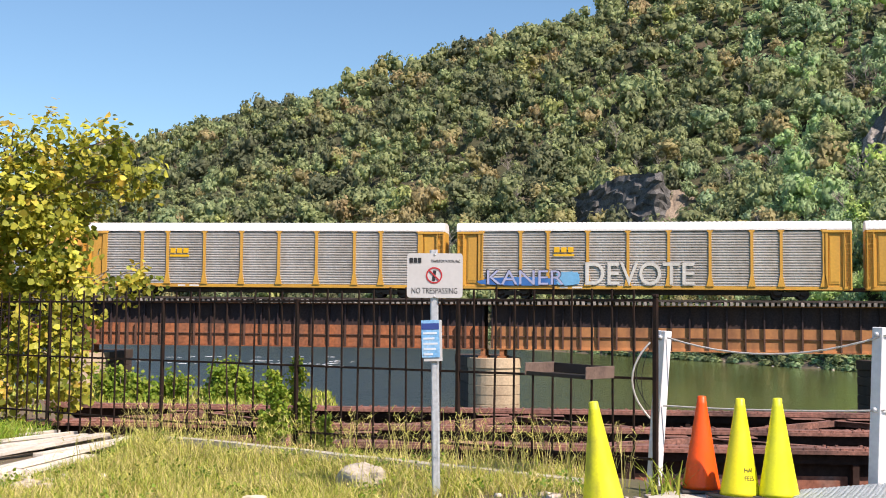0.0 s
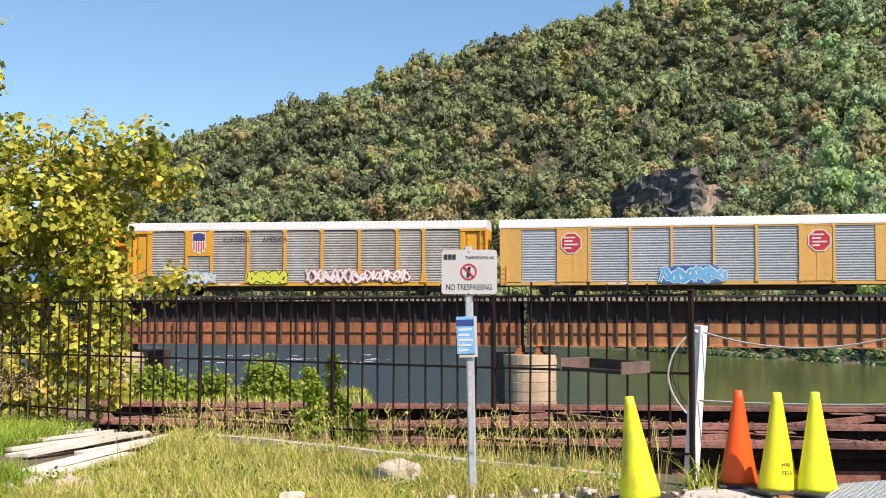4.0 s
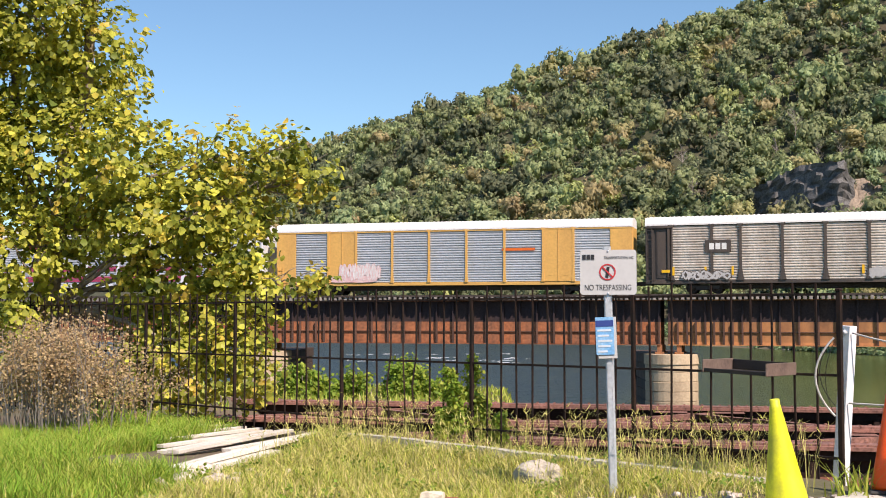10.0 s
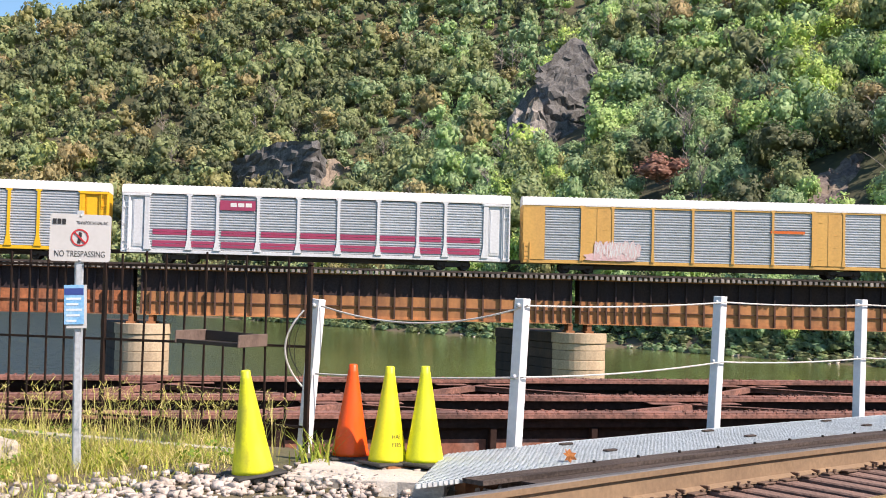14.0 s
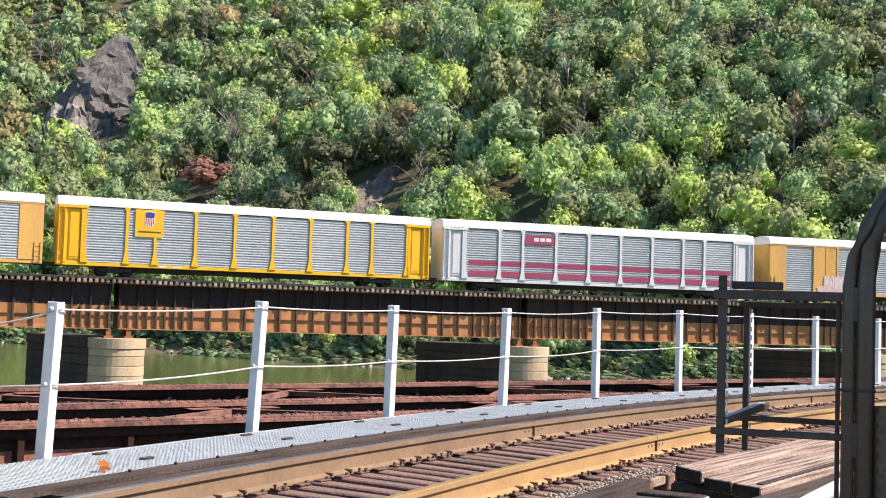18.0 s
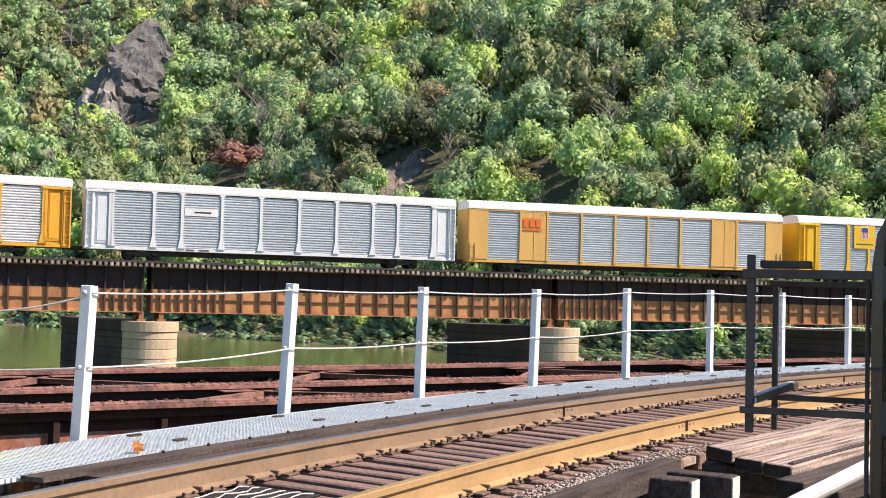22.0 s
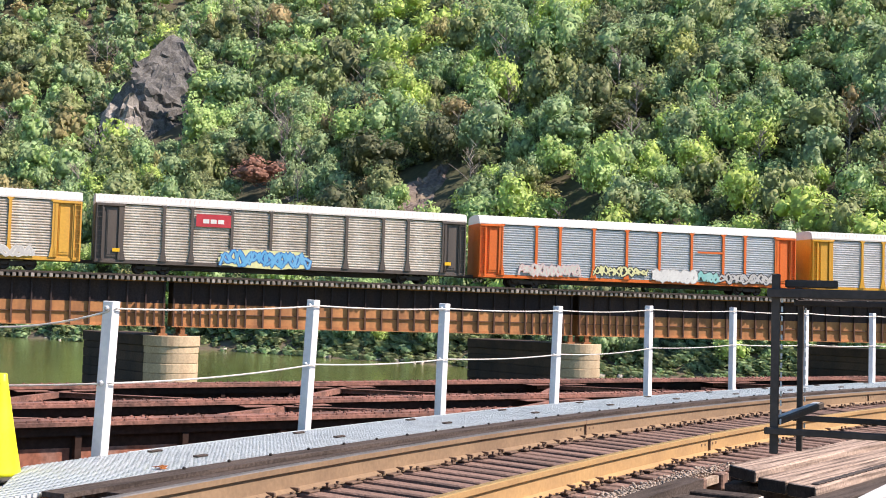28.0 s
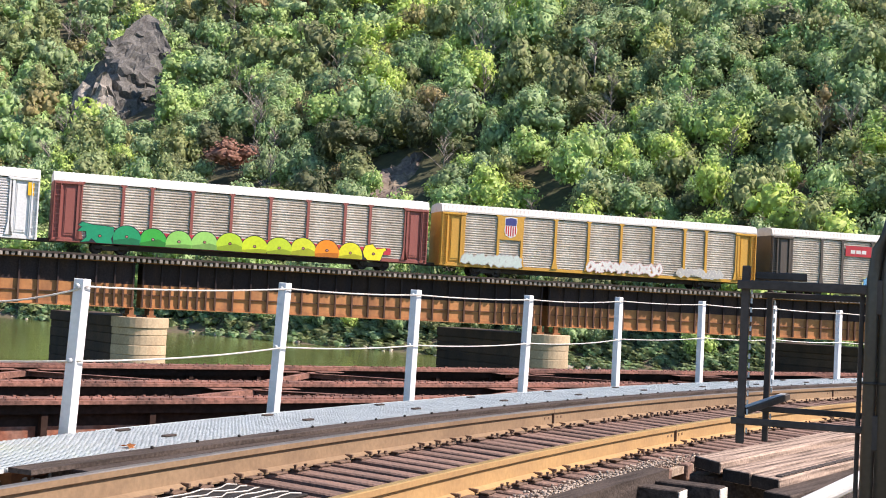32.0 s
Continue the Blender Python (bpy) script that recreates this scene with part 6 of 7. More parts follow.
while alpha > 70:
    first = alpha > 123
    ob = part("grating_panel", skewed_panel() if first else panel, M_GRATE, walkway)
    ob.matrix_local = arc(alpha, GRATE_Z, 0)
    for off in (1.62, 2.1) if not first else ():
        cl = part("clip", clip_mesh, None, walkway)
        cl.matrix_local = arc(alpha + step * 0.42, GRATE_Z, off)
    alpha -= step
for off in (1.45, 2.25):
    part("bearer", arc_sweep(bmesh.new(), 123.8, 68, [(off - 0.05, GRATE_Z - 0.25), (off + 0.05, GRATE_Z - 0.25), (off + 0.05, GRATE_Z - 0.042), (off - 0.05, GRATE_Z - 0.042)]), M_RUST, walkway)
alpha = 123.2
while alpha > 70:
    ob = part("bracket", block(-0.05, 0.05, 0.9, 2.5, GRATE_Z - 0.36, GRATE_Z - 0.255), M_RUST, walkway)
    ob.matrix_local = arc(alpha, 0, 0)
    alpha -= 2.6

# posts and wire ropes of the walkway rail
POSTS = [(0.84, 10.83, -0.05, 0.94, 10.82, 1.45), (2.535, 9.93, 0.2, 2.585, 9.93, 1.50), (5.02, 11.54, 0.2, 5.07, 11.52, 1.57), (7.24, 12.62, 0.2, 7.26, 12.61, 1.58), (9.68, 13.73, 0.2, 9.71, 13.72, 1.60), (12.35, 14.97, 0.2, 12.35, 14.97, 1.66), (15.38, 16.29, 0.2, 15.38, 16.29, 1.69), (17.81, 16.87, 0.2, 17.81, 16.87, 1.69), (19.97, 17.1, 0.2, 19.97, 17.1, 1.68), (22.6, 17.6, 0.2, 22.6, 17.6, 1.68), (25.6, 17.95, 0.2, 25.6, 17.95, 1.68)]
TOPS = []
for i, (x0, y0, z0, x1, y1, z1) in enumerate(POSTS):
    foot, head = Vector((x0, y0, z0)), Vector((x1, y1, z1))
    up = (head - foot).normalized()
    if i:
        foot = foot - up * 0.5
    thing = tagged(empty("guard_post", Matrix.Translation(foot) @ Vector((0, 0, 1)).rotation_difference(up).to_matrix().to_4x4() @ pose(0, 0, 0, 0, 0, math.degrees(math.atan2(y0, x0)) - 90 - 36)), "white-painted square timber guard post at the walkway edge" if i else "leaning white-painted guard post at the fence end", "post", group="walkway posts")
    h = (head - foot).length
    part("shaft", block(-0.05, 0.05, -0.05, 0.05, 0, h, 0.006), M_WHITE, thing)
    for dz in (0.06, 0.66):
        bm = bmesh.new()
        lathe(bm, [(0.022, 0.0), (0.022, 0.018), (0.01, 0.03)], 8)
        bm.transform(pose(0.0, -0.05, h - dz, 90, 0, 0))
        part("eye_bolt", bm, M_GALV, thing)
    TOPS.append((head, up))
SAG = [0.15, 0.025, 0.02, 0.02, 0.03, 0.02, 0.02, 0.02, 0.02, 0.02]
for drop, name in ((0.06, "upper"), (0.66, "lower")):
    for i, ((p, u), (q, w)) in enumerate(zip(TOPS, TOPS[1:])):
        a, b = p - u * drop, q - w * drop
        toward = Vector((0.35, -0.94, 0)) * 0.075
        if name == "lower":
            sag = 0.02 if i == 0 else SAG[i] * 1.3
        else:
            sag = SAG[i]
        pts = [a.lerp(b, t / 12) + toward - Vector((0, 0, 4 * sag * t / 12 * (1 - t / 12))) for t in range(13)]
        bm = bmesh.new()
        tube(bm, pts, 0.0085, 6)
        tagged(new("wire_rope", mesh_of("wire_rope", bm, M_WIRE)), "taut twisted steel wire rope strung between the guard posts", "wire rope", group="wire ropes")
# the spare end of the rope, coiled at the first post
for k, (rx, rz, cz) in enumerate(((0.13, 0.33, 1.02), (0.10, 0.28, 1.06), (0.06, 0.30, 1.0))):
    bm = bmesh.new()
    pts = [(0.83 - 0.03 - rx * math.sin(t) ** 2 * 1.2, 10.6 + 0.02 * k, cz + rz * math.cos(t)) for t in [j * math.pi / 16 for j in range(17)]]
    tube(bm, pts, (0.009, 0.004, 0.003)[k], 6)
    tagged(new("rope_tail", mesh_of("rope_tail", bm, M_BLACKSTEEL if k else M_WIRE)), "loose loop of spare wire rope hanging at the fence end", "wire rope", group="rope tails")

# dry leaf on the grating: a curled lobed blade
bm = bmesh.new()
mid = bm.verts.new((0, 0, 0.006))
rim = []
for k in range(14):
    a = k * math.tau / 14
    q = 0.062 if k % 2 else 0.036
    rim.append(bm.verts.new((q * 1.15 * math.cos(a), q * math.sin(a), 0.012 * math.cos(2 * a) + 0.004 * (k % 3))))
for k in range(14):
    bm.faces.new((mid, rim[k], rim[(k + 1) % 14]))
bmesh.ops.solidify(bm, geom=bm.faces, thickness=0.002)
leaf = tagged(new("fallen_leaf", mesh_of("fallen_leaf", bm, M_DEADLEAF)), "curled orange dead leaf on the grating", "leaf")

# ---- yard: fence ----
F_LEFT, F_RIGHT = Vector((-8.25, 15.78, 0)), Vector((0.85, 10.66, 0))
PANELS = 5
way = (F_RIGHT - F_LEFT) / PANELS
BENT = random.Random(17)
post_bm = mesh_of("fence_post", block(-0.019, 0.019, -0.019, 0.019, -0.3, 1.74, 0.004), M_FENCE)
picket_bm = mesh_of("picket", block(-0.0085, 0.0085, -0.0085, 0.0085, 0.02, 1.84, 0.002), M_FENCE)
turn = math.degrees(math.atan2(way.y, way.x))
for i in range(-3, PANELS):
    at = F_LEFT + way * i
    panel_ob = tagged(empty("picket_fence", pose(at.x, at.y, 0.0, 0, 0, turn)), "rusty dark iron picket fence section with three rails" if i != 2 else "iron picket fence section with several bent pickets", "fence", group="iron fence")
    ln = way.length
    ob = part("fence_post", post_bm, None, panel_ob)
    for z in (0.33, 1.03, 1.72):
        part("rail", block(0.02, ln - 0.02, -0.012, 0.012, z - 0.011, z + 0.011), M_FENCE, panel_ob)
    for k in range(1, 10):
        x = ln * k / 10 + BENT.uniform(-0.012, 0.012)
        if i == 2 and k in (4, 5, 6):
            bm = bmesh.new()
            b = 0.05 * (1 if k % 2 else -0.7)
            tube(bm, [(x, 0, 0.02), (x + b * 0.7, 0, 0.4), (x + b, -0.03, 0.75), (x, 0, 1.1), (x, 0, 1.84)], 0.012, 4)
            part("picket", bm, M_FENCE, panel_ob, "bent picket")
        else:
            ob = part("picket", picket_bm, None, panel_ob)
            ob.location = (x, 0, BENT.uniform(-0.03, 0.03))
            ob.rotation_euler = (BENT.uniform(-0.008, 0.008), BENT.uniform(-0.012, 0.012), 0)
end = tagged(empty("fence_end_post", pose(F_RIGHT.x, F_RIGHT.y, 0, 0, 0, turn)), "rusty square iron post at the end of the fence", "fence post")
part("shaft", block(-0.021, 0.021, -0.021, 0.021, -0.3, 1.74, 0.004), M_FENCE, end)
part("cap", block(-0.026, 0.026, -0.026, 0.026, 1.741, 1.77, 0.008), M_FENCE, end)
# channel-steel tray on the fence
tray = tagged(empty("steel_tray", pose(0.10, 10.28, 1.07, 0, 2, turn - 3)), "rusted channel-steel tray fixed to the fence", "tray")
# back, bottom and lip coloured black to hold the shade inside the tray
part("back", block(-0.29, 0.29, 0.20, 0.212, 0.0, 0.085, 0.003), M_BLACKSTEEL, tray)
part("bottom", block(-0.29, 0.29, -0.22, 0.198, -0.012, 0.0, 0.003), M_BLACKSTEEL, tray)
for x in (-0.298, 0.298):
    part("side_plate", block(x - 0.006, x + 0.006, -0.24, 0.225, -0.014, 0.09, 0.003), M_TRAY, tray)
part("front_lip", block(-0.29, 0.29, -0.232, -0.222, -0.012, 0.02, 0.003), M_BLACKSTEEL, tray)

# ---- sign on its post ----
sign = tagged(empty("warning_sign", pose(-0.985, 9.62, 0.01, 0, 0, 3)), "white no trespassing sign plate on a steel channel post", "sign")
bm = bmesh.new()
for x0, x1, y0, y1 in ((-0.018, 0.018, 0.0, 0.006), (-0.022, -0.016, 0.0, 0.03), (0.016, 0.022, 0.0, 0.03), (-0.033, -0.022, 0.026, 0.032), (0.022, 0.033, 0.026, 0.032)):
    box(bm, x0, x1, y0, y1, -0.5, 2.08)
bm.transform(Matrix.Shear("XY", 4, (0.0, 0.0)))
pst = part("channel_post", bm, M_GALV, sign, "galvanised channel post")
pst.rotation_euler.y = radians(-1.2)
pst.location.x = 0.02
SX0, SX1, SZ0, SZ1 = -0.235, 0.215, 1.69, 2.05
bm = bmesh.new()
pts = []
for cx, cz, a0 in ((SX1 - 0.025, SZ1 - 0.025, 0), (SX0 + 0.025, SZ1 - 0.025, 90), (SX0 + 0.025, SZ0 + 0.025, 180), (SX1 - 0.025, SZ0 + 0.025, 270)):
    for k in range(5):
        a = radians(a0 + k * 22.5)
        pts.append((cx + 0.025 * math.cos(a), cz + 0.025 * math.sin(a)))
face = part("plate", flat_poly(pts, -0.012, 0.006), M_SIGN, sign, "white aluminium plate")
for text, x, z, size in (("NO TRESPASSING", -0.012, 1.745, 0.066), ("TRANSPORTATION, INC", 0.075, 1.985, 0.033)):
    me = text_mesh(text, size, M_INK, 0.0006)
    ob = part("lettering", me, None, sign)
    w = max(v.co.x for v in me.vertices) - min(v.co.x for v in me.vertices)
    want = 0.37 if size > 0.05 else 0.235
    ob.matrix_local = pose(x, -0.0135, z, 90, 0, 0) @ Matrix.Diagonal((want / w, 1.0, 1.0, 1.0))
for k in range(3):
    part("emblem_block", flat_poly([(-0.215 + k * 0.034, 1.972), (-0.188 + k * 0.034, 1.972), (-0.188 + k * 0.034, 2.012), (-0.215 + k * 0.034, 2.012)], -0.0165, 0.003), M_INK, sign)
bm = bmesh.new()
ring = [(0.066 * math.cos(a), 0.066 * math.sin(a)) for a in [k * math.tau / 40 for k in range(40)]]
for (xa, za), (xb, zb) in zip(ring, ring[1:] + ring[:1]):
    vs = [bm.verts.new((-0.015 + x * s, -0.0165, 1.872 + z * s)) for x, z, s in ((xa, za, 1), (xb, zb, 1), (xb, zb, 0.83), (xa, za, 0.83))]
    bm.faces.new(vs)
bmesh.ops.remove_doubles(bm, verts=bm.verts, dist=1e-5)
part("prohibition_ring", bm, M_RED, sign, "red prohibition ring")
ob = part("slash", block(-0.058, 0.058, -0.0185, -0.0168, -0.006, 0.006), M_RED, sign)
ob.matrix_local = pose(-0.015, 0, 1.872, 0, 45, 0)
ob = part("pictogram", block(-0.012, 0.012, -0.0165, -0.0135, -0.045, 0.04, 0.001), M_INK, sign)
ob.matrix_local = pose(-0.015, 0, 1.872, 0, 8, 0)
for z in (1.70, 2.04):
    bm = bmesh.new()
    lathe(bm, [(0.009, 0), (0.009, 0.004), (0.004, 0.008)], 8)
    bm.transform(pose(-0.01, -0.0125, z, 90, 0, 0))
    part("bolt", bm, M_GALV, sign)
sticker = tagged(empty("notice_plate", pose(-1.02, 9.595, 1.37, 0, -2, 3)), "small faded blue notice plate fixed below the sign", "notice")
part("plate", block(-0.075, 0.07, -0.004, 0.0, -0.15, 0.15, 0.001), M_BLUE, sticker)
part("backing", block(-0.06, 0.09, 0.004, 0.008, -0.18, 0.15, 0.001), M_SIGN, sticker)
part("head_band", block(-0.072, 0.067, -0.0062, -0.0042, 0.075, 0.125), M_NAVY, sticker)
for k, w in enumerate((0.11, 0.09, 0.115, 0.10, 0.075)):
    z = 0.045 - k * 0.042
    part("print_bar", block(-0.06, -0.06 + w, -0.0062, -0.0044, z - 0.008, z + 0.008), M_PAPER, sticker)


# ---- cones ----
def cone(x, y, z, turn, material, label, lean=0.0, written=False, base=M_RUBBER):
    thing = tagged(empty("traffic_cone", pose(x, y, z, 0, lean, turn)), label, "traffic cone", group="traffic cones")
    bm = bmesh.new()
    lathe(bm, [(0.150, 0.022), (0.146, 0.05), (0.110, 0.25), (0.074, 0.47), (0.040, 0.68), (0.039, 0.695), (0.035, 0.70), (0.035, 0.735), (0.025, 0.742)], 32)
    part("body", bm, material, thing)
    bm = block(-0.19, 0.19, -0.19, 0.19, 0.0, 0.024, 0.01)
    part("base", bm, base, thing, "black rubber base")
    if written:
        for text, zz, size in (("HAF", 0.215, 0.048), ("FEES", 0.155, 0.048)):
            me = text_mesh(text, size, M_INK, 0.0006)
            r = 0.170 - 0.165 * zz
            for v in me.vertices:
                a = v.co.x / r
                h = v.co.y
                rr = (0.1515 - 0.166 * (zz + h)) + 0.0035 + v.co.z
                v.co = Vector((rr * math.sin(a), -rr * math.cos(a), zz + h))
            part("lettering", me, None, thing)
    return thing


cone(0.33, 8.72, 0.21, 20, M_YSCUFF, "lime-yellow plastic traffic cone scuffed with dark marks", -6.5)
cone(1.12, 9.62, 0.205, 5, M_OCONE, "faded orange plastic traffic cone with white scuffs", 0.5, False, M_RUBBER)
cone(1.36, 9.22, 0.215, 24, M_YCONE2, "yellow plastic traffic cone with black lettering", 0.2, True, M_RUBBER)
cone(1.63, 9.14, 0.225, 40, M_YCONE, "clean lime-yellow plastic traffic cone on a black base", -0.8)

# concrete ledge by the cones, kerb, boulder, boards
bm = bmesh.new()
box(bm, -0.6, 0.56, -0.08, 0.85, -0.6, 0.0)
bmesh.ops.subdivide_edges(bm, edges=bm.edges, cuts=7, use_grid_fill=True)
for v in bm.verts:
    n3 = noise.noise_vector(v.co * 3.1) * 0.05 + noise.noise_vector(v.co * 9) * 0.018
    v.co += Vector((n3.x, n3.y, n3.z * 0.35 if v.co.z > -0.05 else n3.z))
ob = new("concrete_ledge", mesh_of("concrete_ledge", bm, M_CONC))
ob.matrix_world = pose(1.1, 8.57, 0.2, 0, 0, -20)
tagged(ob, "broken pale concrete abutment ledge under the cones", "ledge", kind="structure")
bm = bmesh.new()
box(bm, -2.75, 2.55, -0.06, 0.06, -0.25, 0.055)
bmesh.ops.subdivide_edges(bm, edges=bm.edges, cuts=9, use_grid_fill=True)
for v in bm.verts:
    v.co += noise.noise_vector(v.co * 2.3) * 0.018
ob = new("kerb", mesh_of("kerb", bm, M_CONC))
ob.matrix_world = pose(-1.95, 11.45, 0.175, 0, 0, math.degrees(math.atan2(-2.8, 4.3)))
tagged(ob, "narrow pale concrete kerb in the grass before the fence", "kerb", kind="structure")
bm = bmesh.new()
bmesh.ops.create_icosphere(bm, subdivisions=3, radius=0.2)
for v in bm.verts:
    d = v.co.normalized()
    v.co = v.co * (1 + 0.25 * noise.noise(d * 1.6 + Vector((3, 1, 2))) + 0.12 * noise.noise(d * 4)) * 1.0
    v.co.z *= 0.95
ob = new("boulder", mesh_of("boulder", bm, M_BOULDER))
ob.matrix_world = pose(-1.72, 10.55, 0.09)
tagged(ob, "pale rounded limestone boulder half hidden in grass", "boulder")
BOARDS = [(-5.12, 10.3, -4.95, 13.8, 0.17, 0.05), (-5.02, 10.4, -4.88, 12.3, 0.15, 0.005), (-5.75, 11.6, -5.42, 14.1, 0.15, 0.04), (-5.5, 12.4, -5.2, 14.0, 0.13, 0.01), (-6.3, 12.4, -5.75, 14.3, 0.11, 0.03), (-6.6, 12.9, -6.0, 14.6, 0.1, 0.03), (-7.0, 13.3, -6.3, 14.8, 0.1, 0.02), (-7.6, 14.55, -6.5, 14.95, 0.12, 0.03), (-6.0, 11.9, -5.62, 13.6, 0.1, 0.0), (-6.15, 12.1, -5.85, 13.9, 0.08, 0.0)]
GREYED = [(-5.3, 11.2, -5.1, 13.6, 0.14, 0.0), (-5.9, 12.6, -5.4, 14.5, 0.12, 0.0), (-6.7, 13.3, -5.6, 14.0, 0.2, 0.0), (-7.3, 14.1, -6.2, 14.5, 0.16, 0.0)]
for x0, y0, x1, y1, w, z in BOARDS + GREYED:
    ln = math.hypot(x1 - x0, y1 - y0)
    bm = block(-ln / 2, ln / 2, -w / 2, w / 2, 0, 0.04, 0.004)
    grey = (x0, y0, x1, y1, w, z) in GREYED
    ob = new("loose_board", mesh_of("loose_board", bm, M_BOARDGREY if grey else M_BOARD))
    cx, cy = (x0 + x1) / 2, (y0 + y1) / 2
    ob.matrix_world = pose(cx, cy, max(land(x0, y0), land(cx, cy), land(x1, y1)) + z - 0.01, rng.uniform(-3, 3), rng.uniform(-0.5, 0.5), math.degrees(math.atan2(y1 - y0, x1 - x0)))
    tagged(ob, "bare grey weathered board, lying in a loose pile" if grey else "long white-painted board with peeling paint, lying in a loose pile", "board", group="pile of boards")
v, f = stone_arrays(45, 22, lambda rg: (lambda x, y: (x, y, land(x, y) + 0.03))(rg.gauss(-4.75, 0.2), rg.gauss(10.3, 0.3)), 0.06)
tagged(new("board_rubble", from_arrays("board_rubble", v, f, M_STONE)), "loose pinkish stones at the foot of the board pile", "rubble", kind="stuff")

# ---- timber staging, steel gate and parked carriage end ----
staging = tagged(empty("timber_staging"), "greyed heavy plank staging beside the near track", "staging", kind="structure")
# straight planks: near corner of the outer edge, width, skew of the end, top, thickness, length, material
for x, y, wide, skew, top, thick, length, material in ((7.98, 8.51, 0.37, 0.27, 0.15, 0.11, 6.4, M_CRACKED), (7.875, 8.035, 0.3, 0.1, 0.105, 0.115, 6.6, M_CRACKED), (7.90, 7.71, 0.3, 0.13, 0.1, 0.115, 6.5, M_CRACKED), (7.62, 7.30, 0.26, 0.05, 0.03, 0.12, 6.8, M_DARKTIMBER), (7.68, 7.02, 0.28, 0.04, 0.0, 0.12, 6.8, M_DARKTIMBER), (8.25, 8.78, 0.27, 0.05, 0.03, 0.12, 6.0, M_DUSTY)):
    bm = block(-skew, length, -wide, 0, -thick, 0, 0.012)
    for v in bm.verts:
        if v.co.x < 0:
            v.co.x += skew * (1 + v.co.y / wide) if v.co.x < -skew / 2 else 0
    plank = part("plank", bm, material, staging)
    plank.matrix_local = pose(x, y, top, 0, 0, 22.8)
    # thin dark plate on the plank end, with its shade put into the colour
    bm = block(-0.006, 0.0, -wide + 0.008, -0.008, -thick + 0.006, -0.006)
    for v in bm.verts:
        v.co.x += skew * v.co.y / wide - 0.001
    part("plank_end", bm, M_ENDGRAIN, plank, "dark sawn plank end")
# heavy strap links lying along the edge of the planks
link = mesh_of("strap_link", block(-0.035, 0.035, -0.03, 0.03, 0.0, 0.016, 0.004), M_BRACKET)
for k in range(34):
    part("strap_link", link, None, staging).matrix_local = pose(7.92, 7.43, 0.1, 0, 0, 22.8) @ pose(0.15 + k * 0.09, 0.03, 0.001, 0, 0, 8 * (-1) ** k)
for k in range(8):
    ob = part("cross_beam", block(-0.13, 0.13, -3.9 + 0.1 * (k % 3), -1.6, -0.26, 0.035 if k else -0.02, 0.01), M_DARKTIMBER, staging)
    ob.matrix_local = arc(118.0 - k * 1.45, 0, 0)
for a, far in ((120.45, -1.62), (119.95, -1.66), (119.35, -1.92), (118.88, -2.14)):
    ob = part("beam", block(-0.11, 0.11, far + 0.012, -1.2, -0.36, -0.145 if far > -1.7 else -0.01, 0.01), M_DARKTIMBER, staging)
    ob.matrix_local = arc(a, 0, 0)
    # thin pale plate: the sun on the beam end is painted as its colour
    ob = part("beam_end", block(-0.105, 0.105, far, far + 0.01, -0.35, -0.155 if far > -1.7 else -0.02), M_PALEWOOD, staging, "pale end grain, sunlight in its colour")
    ob.matrix_local = arc(a, 0, 0)
for a in (118, 108, 98):
    for off in (-2.3, -4.2):
        ob = part("pile", block(-0.15, 0.15, -0.15, 0.15, -9, -0.5, 0.01), M_DARKTIMBER, staging)
        ob.matrix_local = arc(a, 0, off)

# rubber mat with loose wire between the rails
mat_ob = new("rubber_mat", mesh_of("rubber_mat", block(-0.55, 0.55, -0.32, 0.32, 0.0, 0.02, 0.005), M_BLACKSTEEL))
mat_ob.matrix_world = arc(123.0, NEAR_TIE + 0.012, 0.25)
tagged(mat_ob, "black rubber mat lying on the ties between the rails", "mat")
for k in range(6):
    bm = bmesh.new()
    tube(bm, [(-0.5 + 0.1 * t, -0.27 + 0.105 * k + 0.022 * math.sin(t * 1.7 + k), 0.03 + 0.006 * math.sin(t * 2.3)) for t in range(11)], 0.0055, 5)
    ob = new("loose_wire", mesh_of("loose_wire", bm, M_WIRE))
    ob.matrix_world = arc(123.0, NEAR_TIE + 0.012, 0.25)
    tagged(ob, "wavy strand of pale wire lying on the rubber mat", "wire", group="wires on the mat")

# odd stones and a brick at the grass edge
for name, x, y, z, sx, sy, sz, material, label, seed in (("broken_brick", -2.2, 9.28, 0.0, 0.085, 0.055, 0.055, M_BRICKRED, "broken red brick lying at the grass edge", 3), ("limestone_lump", -2.38, 9.33, 0.0, 0.095, 0.08, 0.075, M_CREAM, "cream limestone lump at the grass edge", 5), ("limestone_lump", -0.75, 9.2, 0.0, 0.07, 0.06, 0.07, M_CREAM, "small cream stone at the grass edge", 8), ("flat_stone", -1.75, 9.45, 0.0, 0.26, 0.1, 0.035, M_STONE, "flat grey stone slab at the grass edge", 9), ("flat_stone", 0.0, 9.12, 0.05, 0.32, 0.2, 0.04, M_CONC, "flat broken concrete slab beside the rubble", 12)):
    bm = bmesh.new()
    box(bm, -1, 1, -1, 1, -1, 1)
    bmesh.ops.subdivide_edges(bm, edges=bm.edges, cuts=3, use_grid_fill=True)
    for v in bm.verts:
        d = noise.noise_vector(v.co * 0.9 + Vector((seed, 0, 0)))
        v.co = (v.co * (0.72 + 0.28 / max(0.8, v.co.length)) + d * (0.05 if "brick" in name else 0.28))
        v.co = Vector((v.co.x * sx, v.co.y * sy, v.co.z * sz))
    ob = new(name, mesh_of(name, bm, material))
    ob.matrix_world = pose(x, y, z + sz * 0.7, 0, 0, seed * 37)
    tagged(ob, label, "brick" if "brick" in name else "stone")

